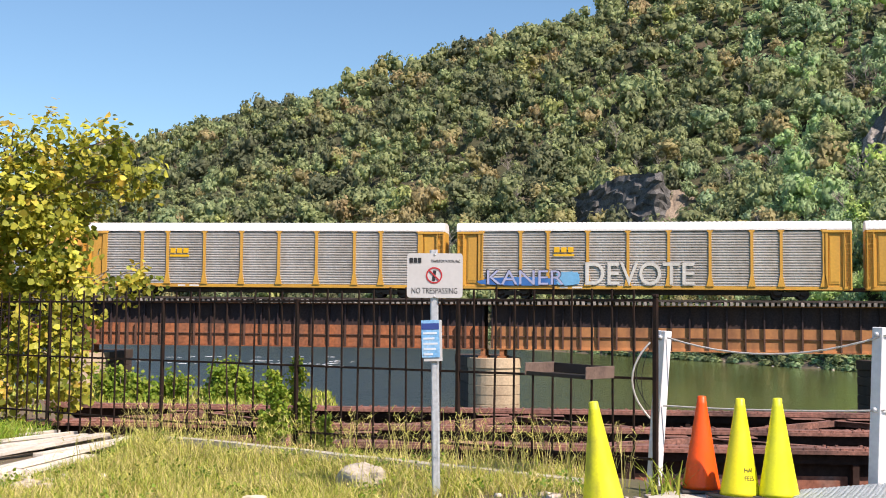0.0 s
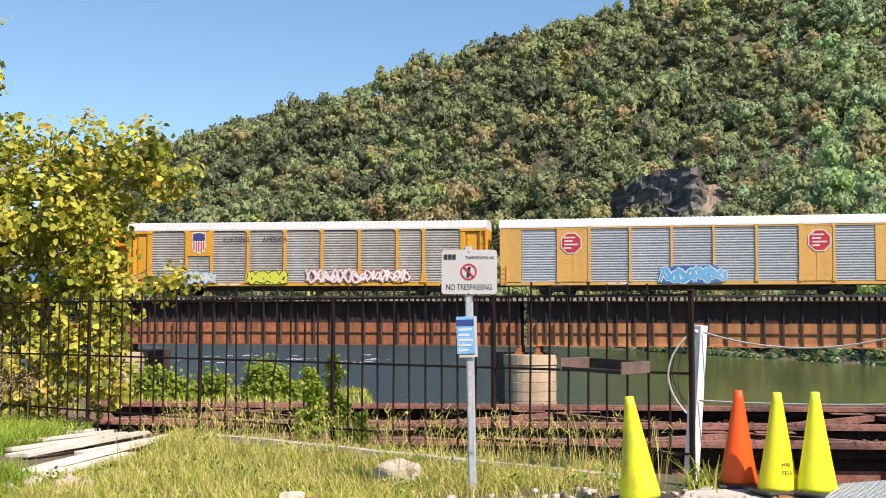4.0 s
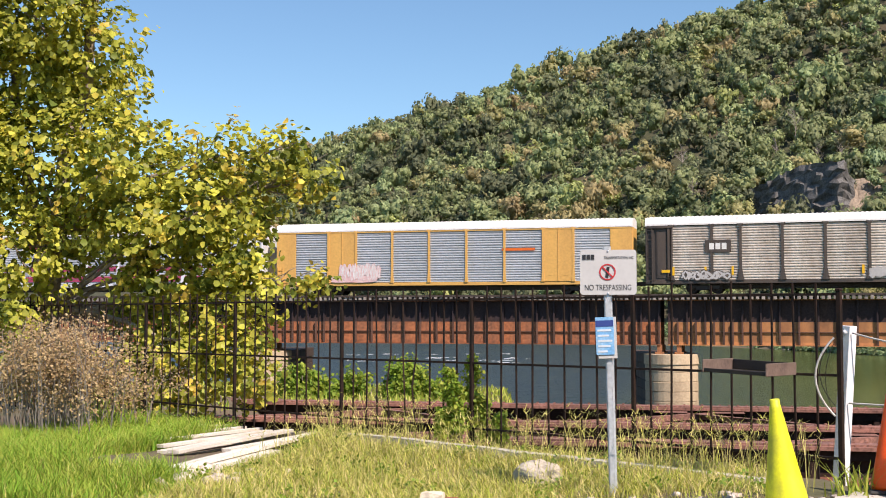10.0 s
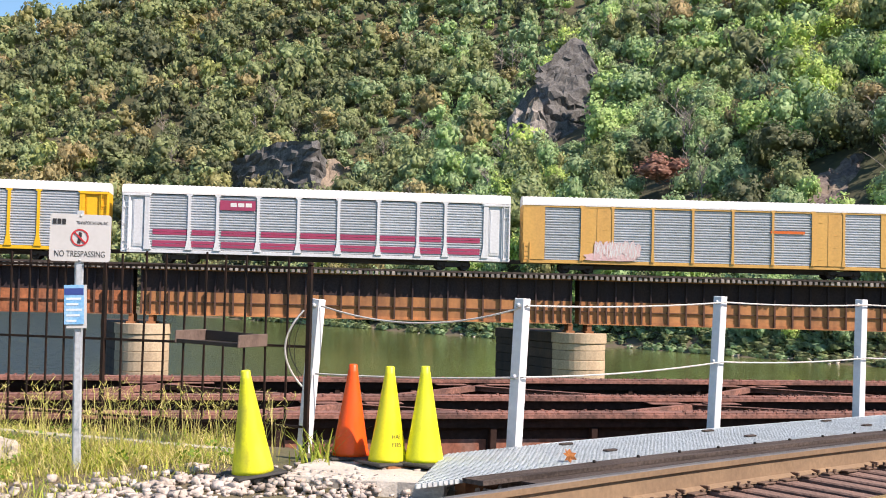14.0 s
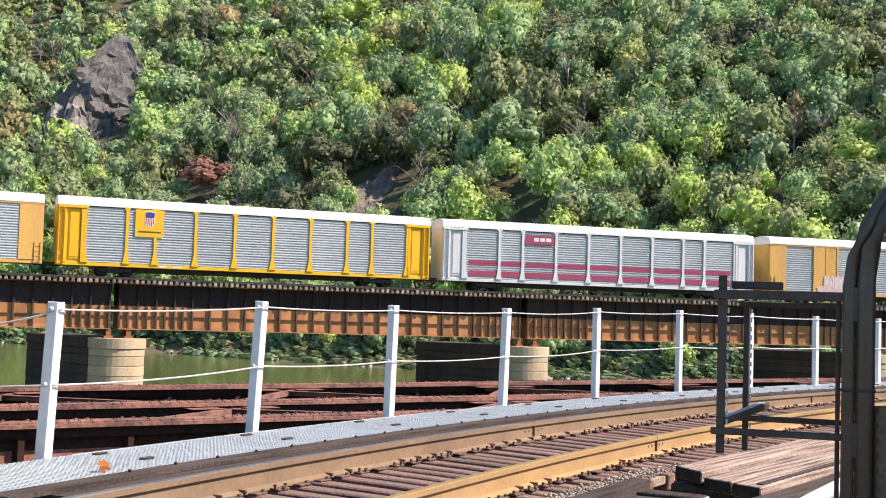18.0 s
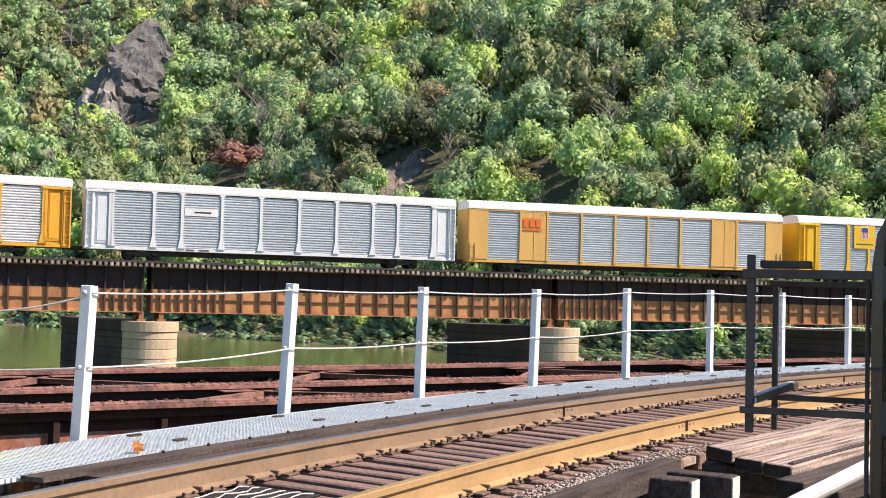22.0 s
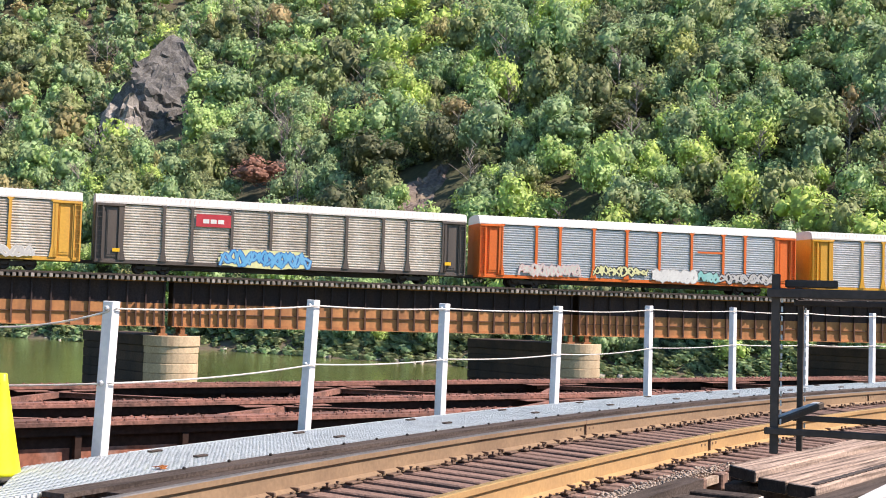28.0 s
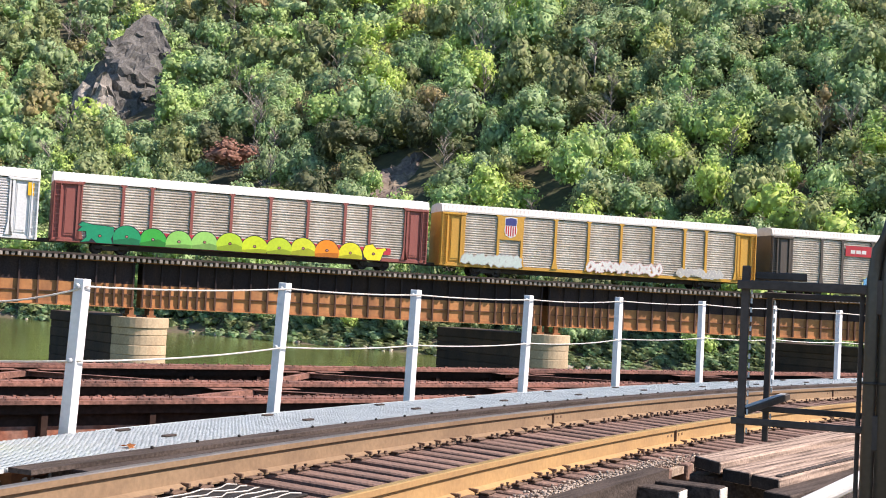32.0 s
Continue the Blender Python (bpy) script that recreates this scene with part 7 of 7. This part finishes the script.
# ---- steel bracket mast beside the staging ----
MAST = pose(4.63, 3.81, 0, 0, 0, -48.7)
mast = tagged(empty("bracket_mast", MAST), "black steel mast with conduits, ribbed hose and bracket frame", "mast")
bm = bmesh.new()
lathe(bm, [(0.30, -1.2), (0.30, 1.9), (0.27, 2.3), (0.2, 2.7)], 28)
bm.transform(pose(0.465, 0.18, 0))
part("column", bm, M_BLACKSTEEL, mast)
part("edge_plate", block(-0.078, -0.058, 0.0, 0.05, -1.2, 1.62, 0.004), M_BRACKET, mast, "dark edge plate")
for x, r, top in ((-0.025, 0.030, 1.68), (0.048, 0.043, 1.72)):
    bm = bmesh.new()
    tube(bm, [(x, -0.05, -1.2), (x, -0.05, top), (x + 0.02, -0.05, top + 0.14), (x + 0.07, -0.05, top + 0.28), (x + 0.15, -0.05, top + 0.42), (x + 0.28, -0.05, top + 0.56)], r, 14)
    for f in bm.faces:
        f.smooth = True
    part("conduit", bm, M_CONDUIT, mast)
    for z in (0.35, 1.2):
        bm = bmesh.new()
        lathe(bm, [(r + 0.004, z), (r + 0.007, z + 0.006), (r + 0.004, z + 0.012)], 14)
        bm.transform(pose(x, -0.05, 0))
        part("clamp", bm, M_RUBBER, mast)
bm = bmesh.new()
rings = []
for k in range(150):
    z = -0.5 + k * 0.011
    ring = []
    for i in range(28):
        a = 2 * math.pi * i / 28
        weave = abs(math.sin(math.pi * k / 6 + (math.pi / 2 if i % 4 < 2 else 0)))
        rad = 0.058 + 0.007 * weave
        ring.append(bm.verts.new((0.15 + rad * math.cos(a), -0.06 + rad * math.sin(a), z)))
    rings.append(ring)
for q, w in zip(rings, rings[1:]):
    for i in range(28):
        bm.faces.new((q[i], q[(i + 1) % 28], w[(i + 1) % 28], w[i])).smooth = True
part("ribbed_hose", bm, M_CONDUIT, mast, "thick dark woven hose sleeve")
for name, x0, x1, y0, y1, z0, z1 in (("upright", -0.616, -0.578, -0.03, 0.02, 0.88, 1.725), ("upright", -0.512, -0.482, 0.36, 0.40, 0.86, 1.62), ("top_arm", -0.635, 0.0, -0.055, -0.03, 1.612, 1.655), ("top_arm", -0.53, 0.0, 0.335, 0.36, 1.58, 1.61), ("lower_arm", -0.64, 0.0, -0.055, -0.03, 0.972, 1.004), ("lower_arm", -0.53, 0.0, 0.335, 0.36, 1.01, 1.038), ("junction_box", -0.56, -0.32, 0.05, 0.2, 1.665, 1.70), ("latch", -0.03, 0.02, -0.075, -0.055, 0.90, 1.06), ("latch", -0.03, 0.02, -0.075, -0.055, 1.52, 1.68)):
    part(name, block(x0, x1, y0, y1, z0, z1, 0.004), M_BRACKET, mast)
bm = bmesh.new()
tube(bm, [(-0.58, -0.02, 1.63), (-0.50, 0.38, 1.64)], 0.02, 8)
part("cross_tie", bm, M_BRACKET, mast)
strut = part("strut", block(-0.23, 0.23, -0.022, 0.022, -0.016, 0.016, 0.004), M_BRACKET, mast)
strut.matrix_local = pose(-0.495, 0.21, 1.06, 0, -7.4, 65.6)
part("strut_face", block(-0.22, 0.2, -0.014, 0.014, 0.017, 0.02), M_GALV, strut, "bare bright steel top")
for y, x in ((-0.055, -0.572), (0.335, -0.478)):
    for k in range(16):
        part("perforated_lug", block(x, x + 0.008, y + 0.03, y + 0.05, 0.93 + k * 0.044, 0.955 + k * 0.044), M_GALV, mast)
bm = bmesh.new()
tube(bm, [(-1.2, -0.55, -0.35), (-0.3, 0.22, 0.58), (0.3, 0.75, 0.86)], 0.043, 14)
ob = new("white_pipe", mesh_of("white_pipe", bm, M_WHITE))
ob.matrix_world = pose(4.75, 4.05, -0.1, 0, 0, -48.7) @ pose(0, 0, 0)
tagged(ob, "white-painted pipe running down from the mast base", "pipe")


# ---- plants ----
def leaf_quads(centres, normals, sizes, seed):
    """Lobed leaves, each two folded quads."""
    r = np.random.RandomState(seed)
    n = len(centres)
    nrm = normals / np.linalg.norm(normals, axis=1)[:, None]
    a = np.cross(nrm, r.normal(0, 1, (n, 3)))
    a /= np.linalg.norm(a, axis=1)[:, None]
    b = np.cross(nrm, a)
    s = sizes[:, None]
    fold = nrm * s * 0.22
    base, tip = centres - b * s * 0.5, centres + b * s * 0.62
    left = np.stack([base, centres - a * s * 0.62 - b * s * 0.12 + fold, centres - a * s * 0.42 + b * s * 0.36 + fold * 0.6, tip], 1)
    right = np.stack([base, tip, centres + a * s * 0.42 + b * s * 0.36 + fold * 0.6, centres + a * s * 0.62 - b * s * 0.12 + fold], 1)
    v = np.concatenate([left, right], 1).reshape(-1, 3)
    f = np.arange(len(v)).reshape(-1, 4)
    # the two halves of a leaf share their midrib, so that they make one island
    f[1::2, 0] = f[0::2, 0]
    f[1::2, 1] = f[0::2, 3]
    return v, f


def clumped(blobs, per_area, size, seed, low=0.35, high=0.62, spread=0.16, up=0.35, loose=0.11):
    """Leaves on small sprays round the shells of the blobs."""
    r = np.random.RandomState(seed)
    cs, ns, ss, ts = [], [], [], []
    for x, y, z, rad in blobs:
        sprays = max(4, int(per_area * rad * rad))
        for _ in range(sprays):
            d = r.normal(0, 1, 3)
            d /= np.linalg.norm(d)
            c = np.array([x, y, z]) + d * rad * r.uniform(0.45, 1.08)
            k = r.randint(7, 15)
            p = c + r.normal(0, loose, (k, 3)) * (1, 1, 0.8)
            cs.append(p)
            ns.append(d * 0.6 + np.array([0.08, -0.2, up]) + r.normal(0, 0.5, (k, 3)))
            ss.append(size * r.uniform(0.6, 1.3, k))
            t = r.uniform(low, high) + (0.3 if r.rand() < 0.16 else 0)
            ts.append(np.repeat(np.clip(t + r.normal(0, spread * 0.5, k), 0, 1), 8))
    v, f = leaf_quads(np.concatenate(cs), np.concatenate(ns), np.concatenate(ss), seed)
    return v, f, np.concatenate(ts)


def limb(bm, p, q, r0, r1, r, bend=0.12, sides=7):
    p, q = Vector(p), Vector(q)
    ln = (q - p).length
    pts = [p.lerp(q, t / 5) + Vector((r.uniform(-1, 1), r.uniform(-1, 1), r.uniform(-0.5, 0.8))) * ln * bend * math.sin(math.pi * t / 5) * 0.5 for t in range(6)]
    tube(bm, pts, [r0 + (r1 - r0) * t / 5 for t in range(6)], sides)
    return pts


BLOBS = [(-11.23, 17.45, 6.52, 1.15), (-10.79, 18.31, 6.02, 1.06), (-11.98, 18.15, 5.37, 1.15), (-11.04, 19.32, 5.33, 0.96), (-11.25, 17.73, 4.12, 1.15), (-9.85, 17.63, 4.06, 1.06), (-9.12, 18.58, 4.06, 0.67), (-7.93, 17.76, 4.15, 0.53), (-7.29, 18.57, 4.33, 0.48), (-7.07, 19.19, 3.83, 0.48), (-8.1, 19.32, 3.63, 0.72), (-8.43, 17.81, 3.22, 0.91), (-9.45, 17.85, 2.97, 1.01), (-11.37, 18.83, 3.07, 0.96), (-11.31, 17.4, 2.42, 0.96), (-7.96, 18.3, 2.69, 0.82), (-9.15, 18.29, 2.24, 0.91), (-7.1, 19.71, 2.08, 0.34), (-7.44, 18.24, 1.95, 0.53), (-8.38, 18.38, 1.59, 0.82), (-9.42, 18.43, 1.31, 0.82), (-7.74, 17.84, 0.96, 0.72), (-8.67, 17.97, 0.5, 0.72), (-9.61, 18.05, 0.58, 0.62), (-8.03, 19.35, 0.34, 0.38), (-12.23, 17.07, 5.93, 1.25), (-12.48, 17.5, 4.13, 1.25), (-11.44, 17.25, 1.14, 0.77), (-12.38, 16.65, 7.32, 1.44), (-11.37, 17.95, 7.92, 1.34), (-13.48, 17.07, 5.05, 1.54), (-13.61, 17.6, 3.03, 1.34)]
r = random.Random(31)
tree = tagged(empty("sycamore_tree", pose(-11.4, 18.1, -1.4)), "broadleaf tree with large yellow-green leaves behind the fence", "tree")
inv = tree.matrix_world.inverted()
bm = bmesh.new()
root = Vector((-11.4, 18.1, -1.8))
fork = Vector((-11.25, 18.1, 1.7))
limb(bm, root, fork, 0.24, 0.17, r, 0.03, 10)
main = limb(bm, fork, (-10.5, 18.4, 7.8), 0.16, 0.06, r, 0.05, 9)
second = limb(bm, fork, (-12.6, 18.6, 7.0), 0.13, 0.05, r, 0.05, 8)
bm.transform(inv)
part("trunk", bm, M_BARK, tree, "pale mottled bark")
for x, y, z, rad in BLOBS:
    src = min(main + second + [fork], key=lambda p: (p - Vector((x, y, z - 1.2))).length)
    ways = [(src, (x, y, z), 0.05, 0.015, 0.12, 5)]
    for _ in range(3):
        ways.append((Vector((x, y, z)).lerp(src, 0.2), (x + r.uniform(-1, 1) * rad, y + r.uniform(-1, 1) * rad, z + r.uniform(-0.6, 1) * rad), 0.018, 0.006, 0.15, 4))
    for a, b, r0, r1, bend, sides in ways:
        bm = bmesh.new()
        limb(bm, a, b, r0, r1, r, bend, sides)
        bm.transform(inv)
        part("branch", bm, M_BARK, tree)
v, f, t = clumped(BLOBS, 125, 0.095, 5, 0.05, 0.7, up=0.5, loose=0.1)
me = from_arrays("crown", v + np.array([11.4, -18.1, 1.4]), f, M_LEAF, t)
tagged(part("crown", me, None, tree), kind="stuff")

SHRUBS = [(-11.8, 31.89, -0.24, 0.72), (-12.23, 31.72, -0.73, 0.48), (-10.46, 32.35, -0.28, 0.45), (-8.87, 32.82, -0.25, 0.76), (-9.41, 32.67, -0.75, 0.48), (-8.11, 33.02, -0.49, 0.51), (-11.06, 32.15, -0.48, 0.38)]
for i, (x, y, z, rad) in enumerate(SHRUBS):
    g = land(x, y)
    thing = tagged(empty("river_shrub", pose(x, y, g)), "rounded bright green shrub on the river bank", "shrub", group="bank shrubs")
    bm = bmesh.new()
    for k in range(5):
        limb(bm, (0, 0, -0.1), (r.uniform(-0.5, 0.5) * rad, r.uniform(-0.5, 0.5) * rad, z - g + 0.3 * rad), 0.03, 0.01, r, 0.1, 4)
    tagged(part("stems", bm, M_BARK, thing), kind="stuff")
    parts_ = [(r.uniform(-0.5, 0.5) * rad, r.uniform(-0.5, 0.5) * rad, z - g + r.uniform(-0.5, 0.5) * rad, rad * r.uniform(0.45, 0.7)) for _ in range(7)] + [(0, 0, max(0.2, (z - g) * 0.45), rad * 0.7)]
    v, f, t = clumped(parts_, 150, 0.085, 50 + i, 0.4, 0.85)
    tagged(part("foliage", from_arrays("foliage", v, f, M_SHRUB, t), None, thing), kind="stuff")

WEEDS = [(-3.02, 12.75, 1.05), (-2.82, 12.85, 1.17), (-2.92, 12.6, 0.8), (-2.68, 12.75, 0.72)]
for i, (x, y, z) in enumerate(WEEDS + [(-2.45, 12.7, 0.5), (-3.1, 12.6, 0.55)]):
    g = land(x, y)
    thing = tagged(empty("tall_weed", pose(x, y, g)), "tall leafy green weed growing through the fence line", "weed", group="tall weeds")
    bm = bmesh.new()
    tops = []
    for k in range(3):
        tp = (r.uniform(-0.06, 0.06), r.uniform(-0.06, 0.06), (z - g) * r.uniform(0.75, 1.0))
        tops.append(tp)
        limb(bm, (r.uniform(-0.05, 0.05), 0, 0), tp, 0.012, 0.005, r, 0.05, 4)
    tagged(part("stems", bm, M_BARK, thing), kind="stuff")
    bl = [(tx * h, ty * h, tz * h, 0.03 + 0.06 * (1.1 - h)) for tx, ty, tz in tops for h in (0.35, 0.5, 0.65, 0.8, 0.92, 1.0)]
    v, f, t = clumped(bl, 44, 0.034, 80 + i, 0.5, 0.9, loose=0.028)
    tagged(part("foliage", from_arrays("foliage", v, f, M_SHRUB, t), None, thing), kind="stuff")


def blades(count, seed, where, tall, wide, tones, lean=0.35):
    """Grass blades, each a bent strip of two quads."""
    rr = np.random.RandomState(seed)
    rg = random.Random(seed)
    pts = np.array([where(rg) for _ in range(count)])
    h = tall * rr.uniform(0.45, 1.25, count) * pts[:, 3]
    a = rr.uniform(0, 6.28, count)
    d = np.stack([np.cos(a), np.sin(a), np.zeros(count)], 1)
    side = np.stack([-np.sin(a), np.cos(a), np.zeros(count)], 1) * (wide * rr.uniform(0.6, 1.3, count))[:, None]
    base = pts[:, :3]
    bend = rr.uniform(0.15, 1.0, count)[:, None] * lean
    mid = base + d * h[:, None] * bend * 0.35 + np.array([0, 0, 1]) * (h * 0.6)[:, None]
    tip = base + d * h[:, None] * bend + np.array([0, 0, 1]) * h[:, None]
    v = np.stack([base - side, base + side, mid + side * 0.8, mid - side * 0.8, tip + side * 0.12, tip - side * 0.12], 1).reshape(-1, 3)
    k = np.arange(count)[:, None] * 6
    f = np.concatenate([k + np.array([[0, 1, 2, 3]]), k + np.array([[3, 2, 4, 5]])], 1).reshape(-1, 4)
    t = np.repeat(np.clip(rr.normal(tones[0], tones[1], count) + pts[:, 4], 0, 1), 6)
    return v, f, t


def fence_gap(x, y):
    return (x - 0.81) * 0.498 + (y - 10.55) * 0.867


def clear_of_boards(x, y):
    return not (-6.35 < x < -4.75 and 10.2 < y < 15.0 and x < -4.6 - 0.05 * (y - 10))


def yard_grass(rg):
    while True:
        x, y = rg.uniform(-9.0, 0.35), rg.uniform(8.4, 15.8)
        g = fence_gap(x, y)
        if g > 0.1 or (g > -0.75 and rg.random() < 0.6) or not clear_of_boards(x, y) or math.hypot(x - 0.3, y - 8.3) < 0.75 or math.hypot(x + 1.75, y - 10.4) < 0.3:
            continue
        if y < 9.45 and x > -3.5 and rg.random() < 0.8:
            continue
        dense = 0.5 + 0.5 * noise.noise(Vector((x * 1.3, y * 1.3, 2)))
        if rg.random() > 0.35 + dense:
            continue
        green = 0.72 if x > -4.9 else 1.15
        if -4.6 < x < 0.3 and -0.16 < (x + 1.95) * 0.546 + (y - 11.45) * 0.838 < 0.12:
            if rg.random() < 0.8:
                continue
            green *= 0.6
        dry = 0.14 if x > -4.7 else -0.33
        dry += 0.16 * noise.noise(Vector((x * 0.9, y * 0.9, 7)))
        return x, y, land(x, y) - 0.02, green * (0.7 + 0.5 * dense) * (1 if y > 9.2 else 0.75), dry


v, f, t = blades(74000, 3, yard_grass, 0.18, 0.0044, (0.58, 0.27), 1.6)
tagged(new("grass", from_arrays("grass", v, f, M_GRASS, t)), "unmown grass of the yard, yellowing in patches", "grass", kind="stuff")


def stalk_place(rg):
    while True:
        x, y = rg.uniform(-6.0, 0.6), rg.uniform(9.5, 14.5)
        if -2.6 < fence_gap(x, y) < 0.6 and clear_of_boards(x, y):
            return x, y, land(x, y), 1.0, 0.0


def seeding_stalks(count, seed):
    """Thin stalks that bend over, each with a few fingers of seed at its tip."""
    rg = random.Random(seed)
    v, f = [], []

    def strip(a, b, w):
        s = Vector((b.y - a.y, a.x - b.x, 0))
        s = (s.normalized() if s.length > 1e-5 else Vector((1, 0, 0))) * w
        k = len(v)
        v.extend([a - s, a + s, b + s * 0.6, b - s * 0.6])
        f.append((k, k + 1, k + 2, k + 3))

    for _ in range(count):
        x, y, z, _, _ = stalk_place(rg)
        h, a = rg.uniform(0.2, 0.48), rg.uniform(0, 6.28)
        d = Vector((math.cos(a), math.sin(a), 0)) * h * rg.uniform(0.15, 0.7)
        p0 = Vector((x, y, z))
        p1 = p0 + d * 0.35 + Vector((0, 0, h * 0.6))
        p2 = p0 + d + Vector((0, 0, h))
        strip(p0, p1, 0.0028)
        strip(p1, p2, 0.0024)
        for k in range(rg.randint(3, 5)):
            b = rg.uniform(0, 6.28)
            q = p2 + Vector((math.cos(b) * 0.07, math.sin(b) * 0.07, rg.uniform(-0.01, 0.06)))
            strip(p2, q, 0.0032)
    return np.array([tuple(p) for p in v]), np.array(f)


v, f = seeding_stalks(900, 14)
tagged(new("seed_stalks", from_arrays("seed_stalks", v, f, M_GRASS, np.random.RandomState(3).uniform(0.55, 1.0, len(v)))), "tall pale seeding grass stalks along the fence", "grass", kind="stuff")


def bank_place(rg):
    while True:
        x, y = rg.uniform(-26, -3), rg.uniform(16, 46)
        if (y > 28.5 or x < -11) and edge_of_yard(x, y) > 0.5 and land(x, y) > -2.2:
            return x, y, land(x, y) - 0.03, 1.0, 0.05


v, f, t = blades(15000, 15, bank_place, 0.2, 0.02, (0.45, 0.18), 0.8)
tagged(new("bank_grass", from_arrays("bank_grass", v, f, M_GRASS, t)), "rough green grass on the river bank beyond the fence", "grass", kind="stuff")
# low broad-leaved weeds among the grass
spots = []
while len(spots) < 70:
    x, y = r.uniform(-8.0, 0.2), r.uniform(9.2, 13.5)
    if -3.2 < fence_gap(x, y) < -0.5 and clear_of_boards(x, y) and math.hypot(x + 1.75, y - 10.4) > 0.4:
        spots.append((x, y, land(x, y) + 0.04, r.uniform(0.06, 0.13)))
v, f, t = clumped(spots, 110, 0.026, 61, 0.15, 0.75, loose=0.05)
tagged(new("low_weeds", from_arrays("low_weeds", v, f, M_SHRUB, t)), "low broad-leaved green weeds among the grass", "weeds", kind="stuff")
# green weed tuft at the first white post
v, f, t = blades(60, 16, lambda rg: (lambda x, y: (x, y, 0.12, 1.0, 0.0))(rg.gauss(0.86, 0.10), rg.gauss(9.55, 0.12)), 0.3, 0.009, (0.45, 0.15), 1.0)
tagged(new("weed_tuft", from_arrays("weed_tuft", v, f, M_GRASS, t)), "tuft of green weeds at the foot of the leaning post", "weed", kind="stuff")

# dry brown weeds by the tree
bush = tagged(empty("dry_weeds", pose(-8.45, 13.8, 0.15)), "tangle of dry brown seeded weeds against the fence", "weeds")
bm = bmesh.new()
ends = []
for k in range(190):
    x, y = r.gauss(0, 0.46), r.gauss(0, 0.4)
    h = r.uniform(0.45, 1.3) * (1.1 - 0.25 * abs(x))
    q = (x + r.uniform(-0.25, 0.25), y + r.uniform(-0.2, 0.2), h)
    tube(bm, [(x, y, -0.1), ((x + q[0]) / 2 + r.uniform(-0.05, 0.05), (y + q[1]) / 2, h * 0.55), q], [0.006, 0.005, 0.003], 3, False)
    for _ in range(3):
        b = Vector((x, y, 0)).lerp(Vector(q), r.uniform(0.45, 0.95))
        tube(bm, [b, b + Vector((r.uniform(-0.2, 0.2), r.uniform(-0.2, 0.2), r.uniform(0.02, 0.22)))], [0.004, 0.002], 3, False)
    ends += [(q[0], q[1], q[2] - 0.12, 0.1), (q[0], q[1], q[2] * 0.7, 0.1)]
tagged(part("stems", bm, M_DEAD, bush), kind="stuff")
v, f, t = clumped(ends, 85, 0.026, 97, 0.1, 0.75)
tagged(part("seed_heads", from_arrays("seed_heads", v, f, M_DRY, t), None, bush), kind="stuff")


# ---- what moves ----
def motions():
    """The freight train rolls past at a steady pace, slowing a little."""
    pitch = 28.74
    for i, car in enumerate(WAGONS):
        k = i - 1
        rows = []
        for j in range(33):
            t = j * 1.0
            s = 12.98 + 14.337 * t - 0.0062 * (t - 16) ** 2 - (k + 0.5) * pitch
            a, b = track_pose(s - 9.8, RAIL_Z).translation, track_pose(s + 9.8, RAIL_Z).translation
            way = b - a
            m = (a + b) / 2
            rows.append((t, pose(m.x, m.y, RAIL_Z, 0, 0, math.degrees(math.atan2(way.y, way.x)))))
        walk(car, rows)
    # the dry leaf stands on edge until a breath of wind lays it flat
    up, flat = pose(2.71, 8.92, GRATE_Z + 0.05, 68, 12, 20), pose(2.73, 8.93, GRATE_Z + 0.016, 4, 0, 35)
    walk(leaf, [(0.0, up), (23.3, up), (23.9, flat), (32.0, flat)])


motions()
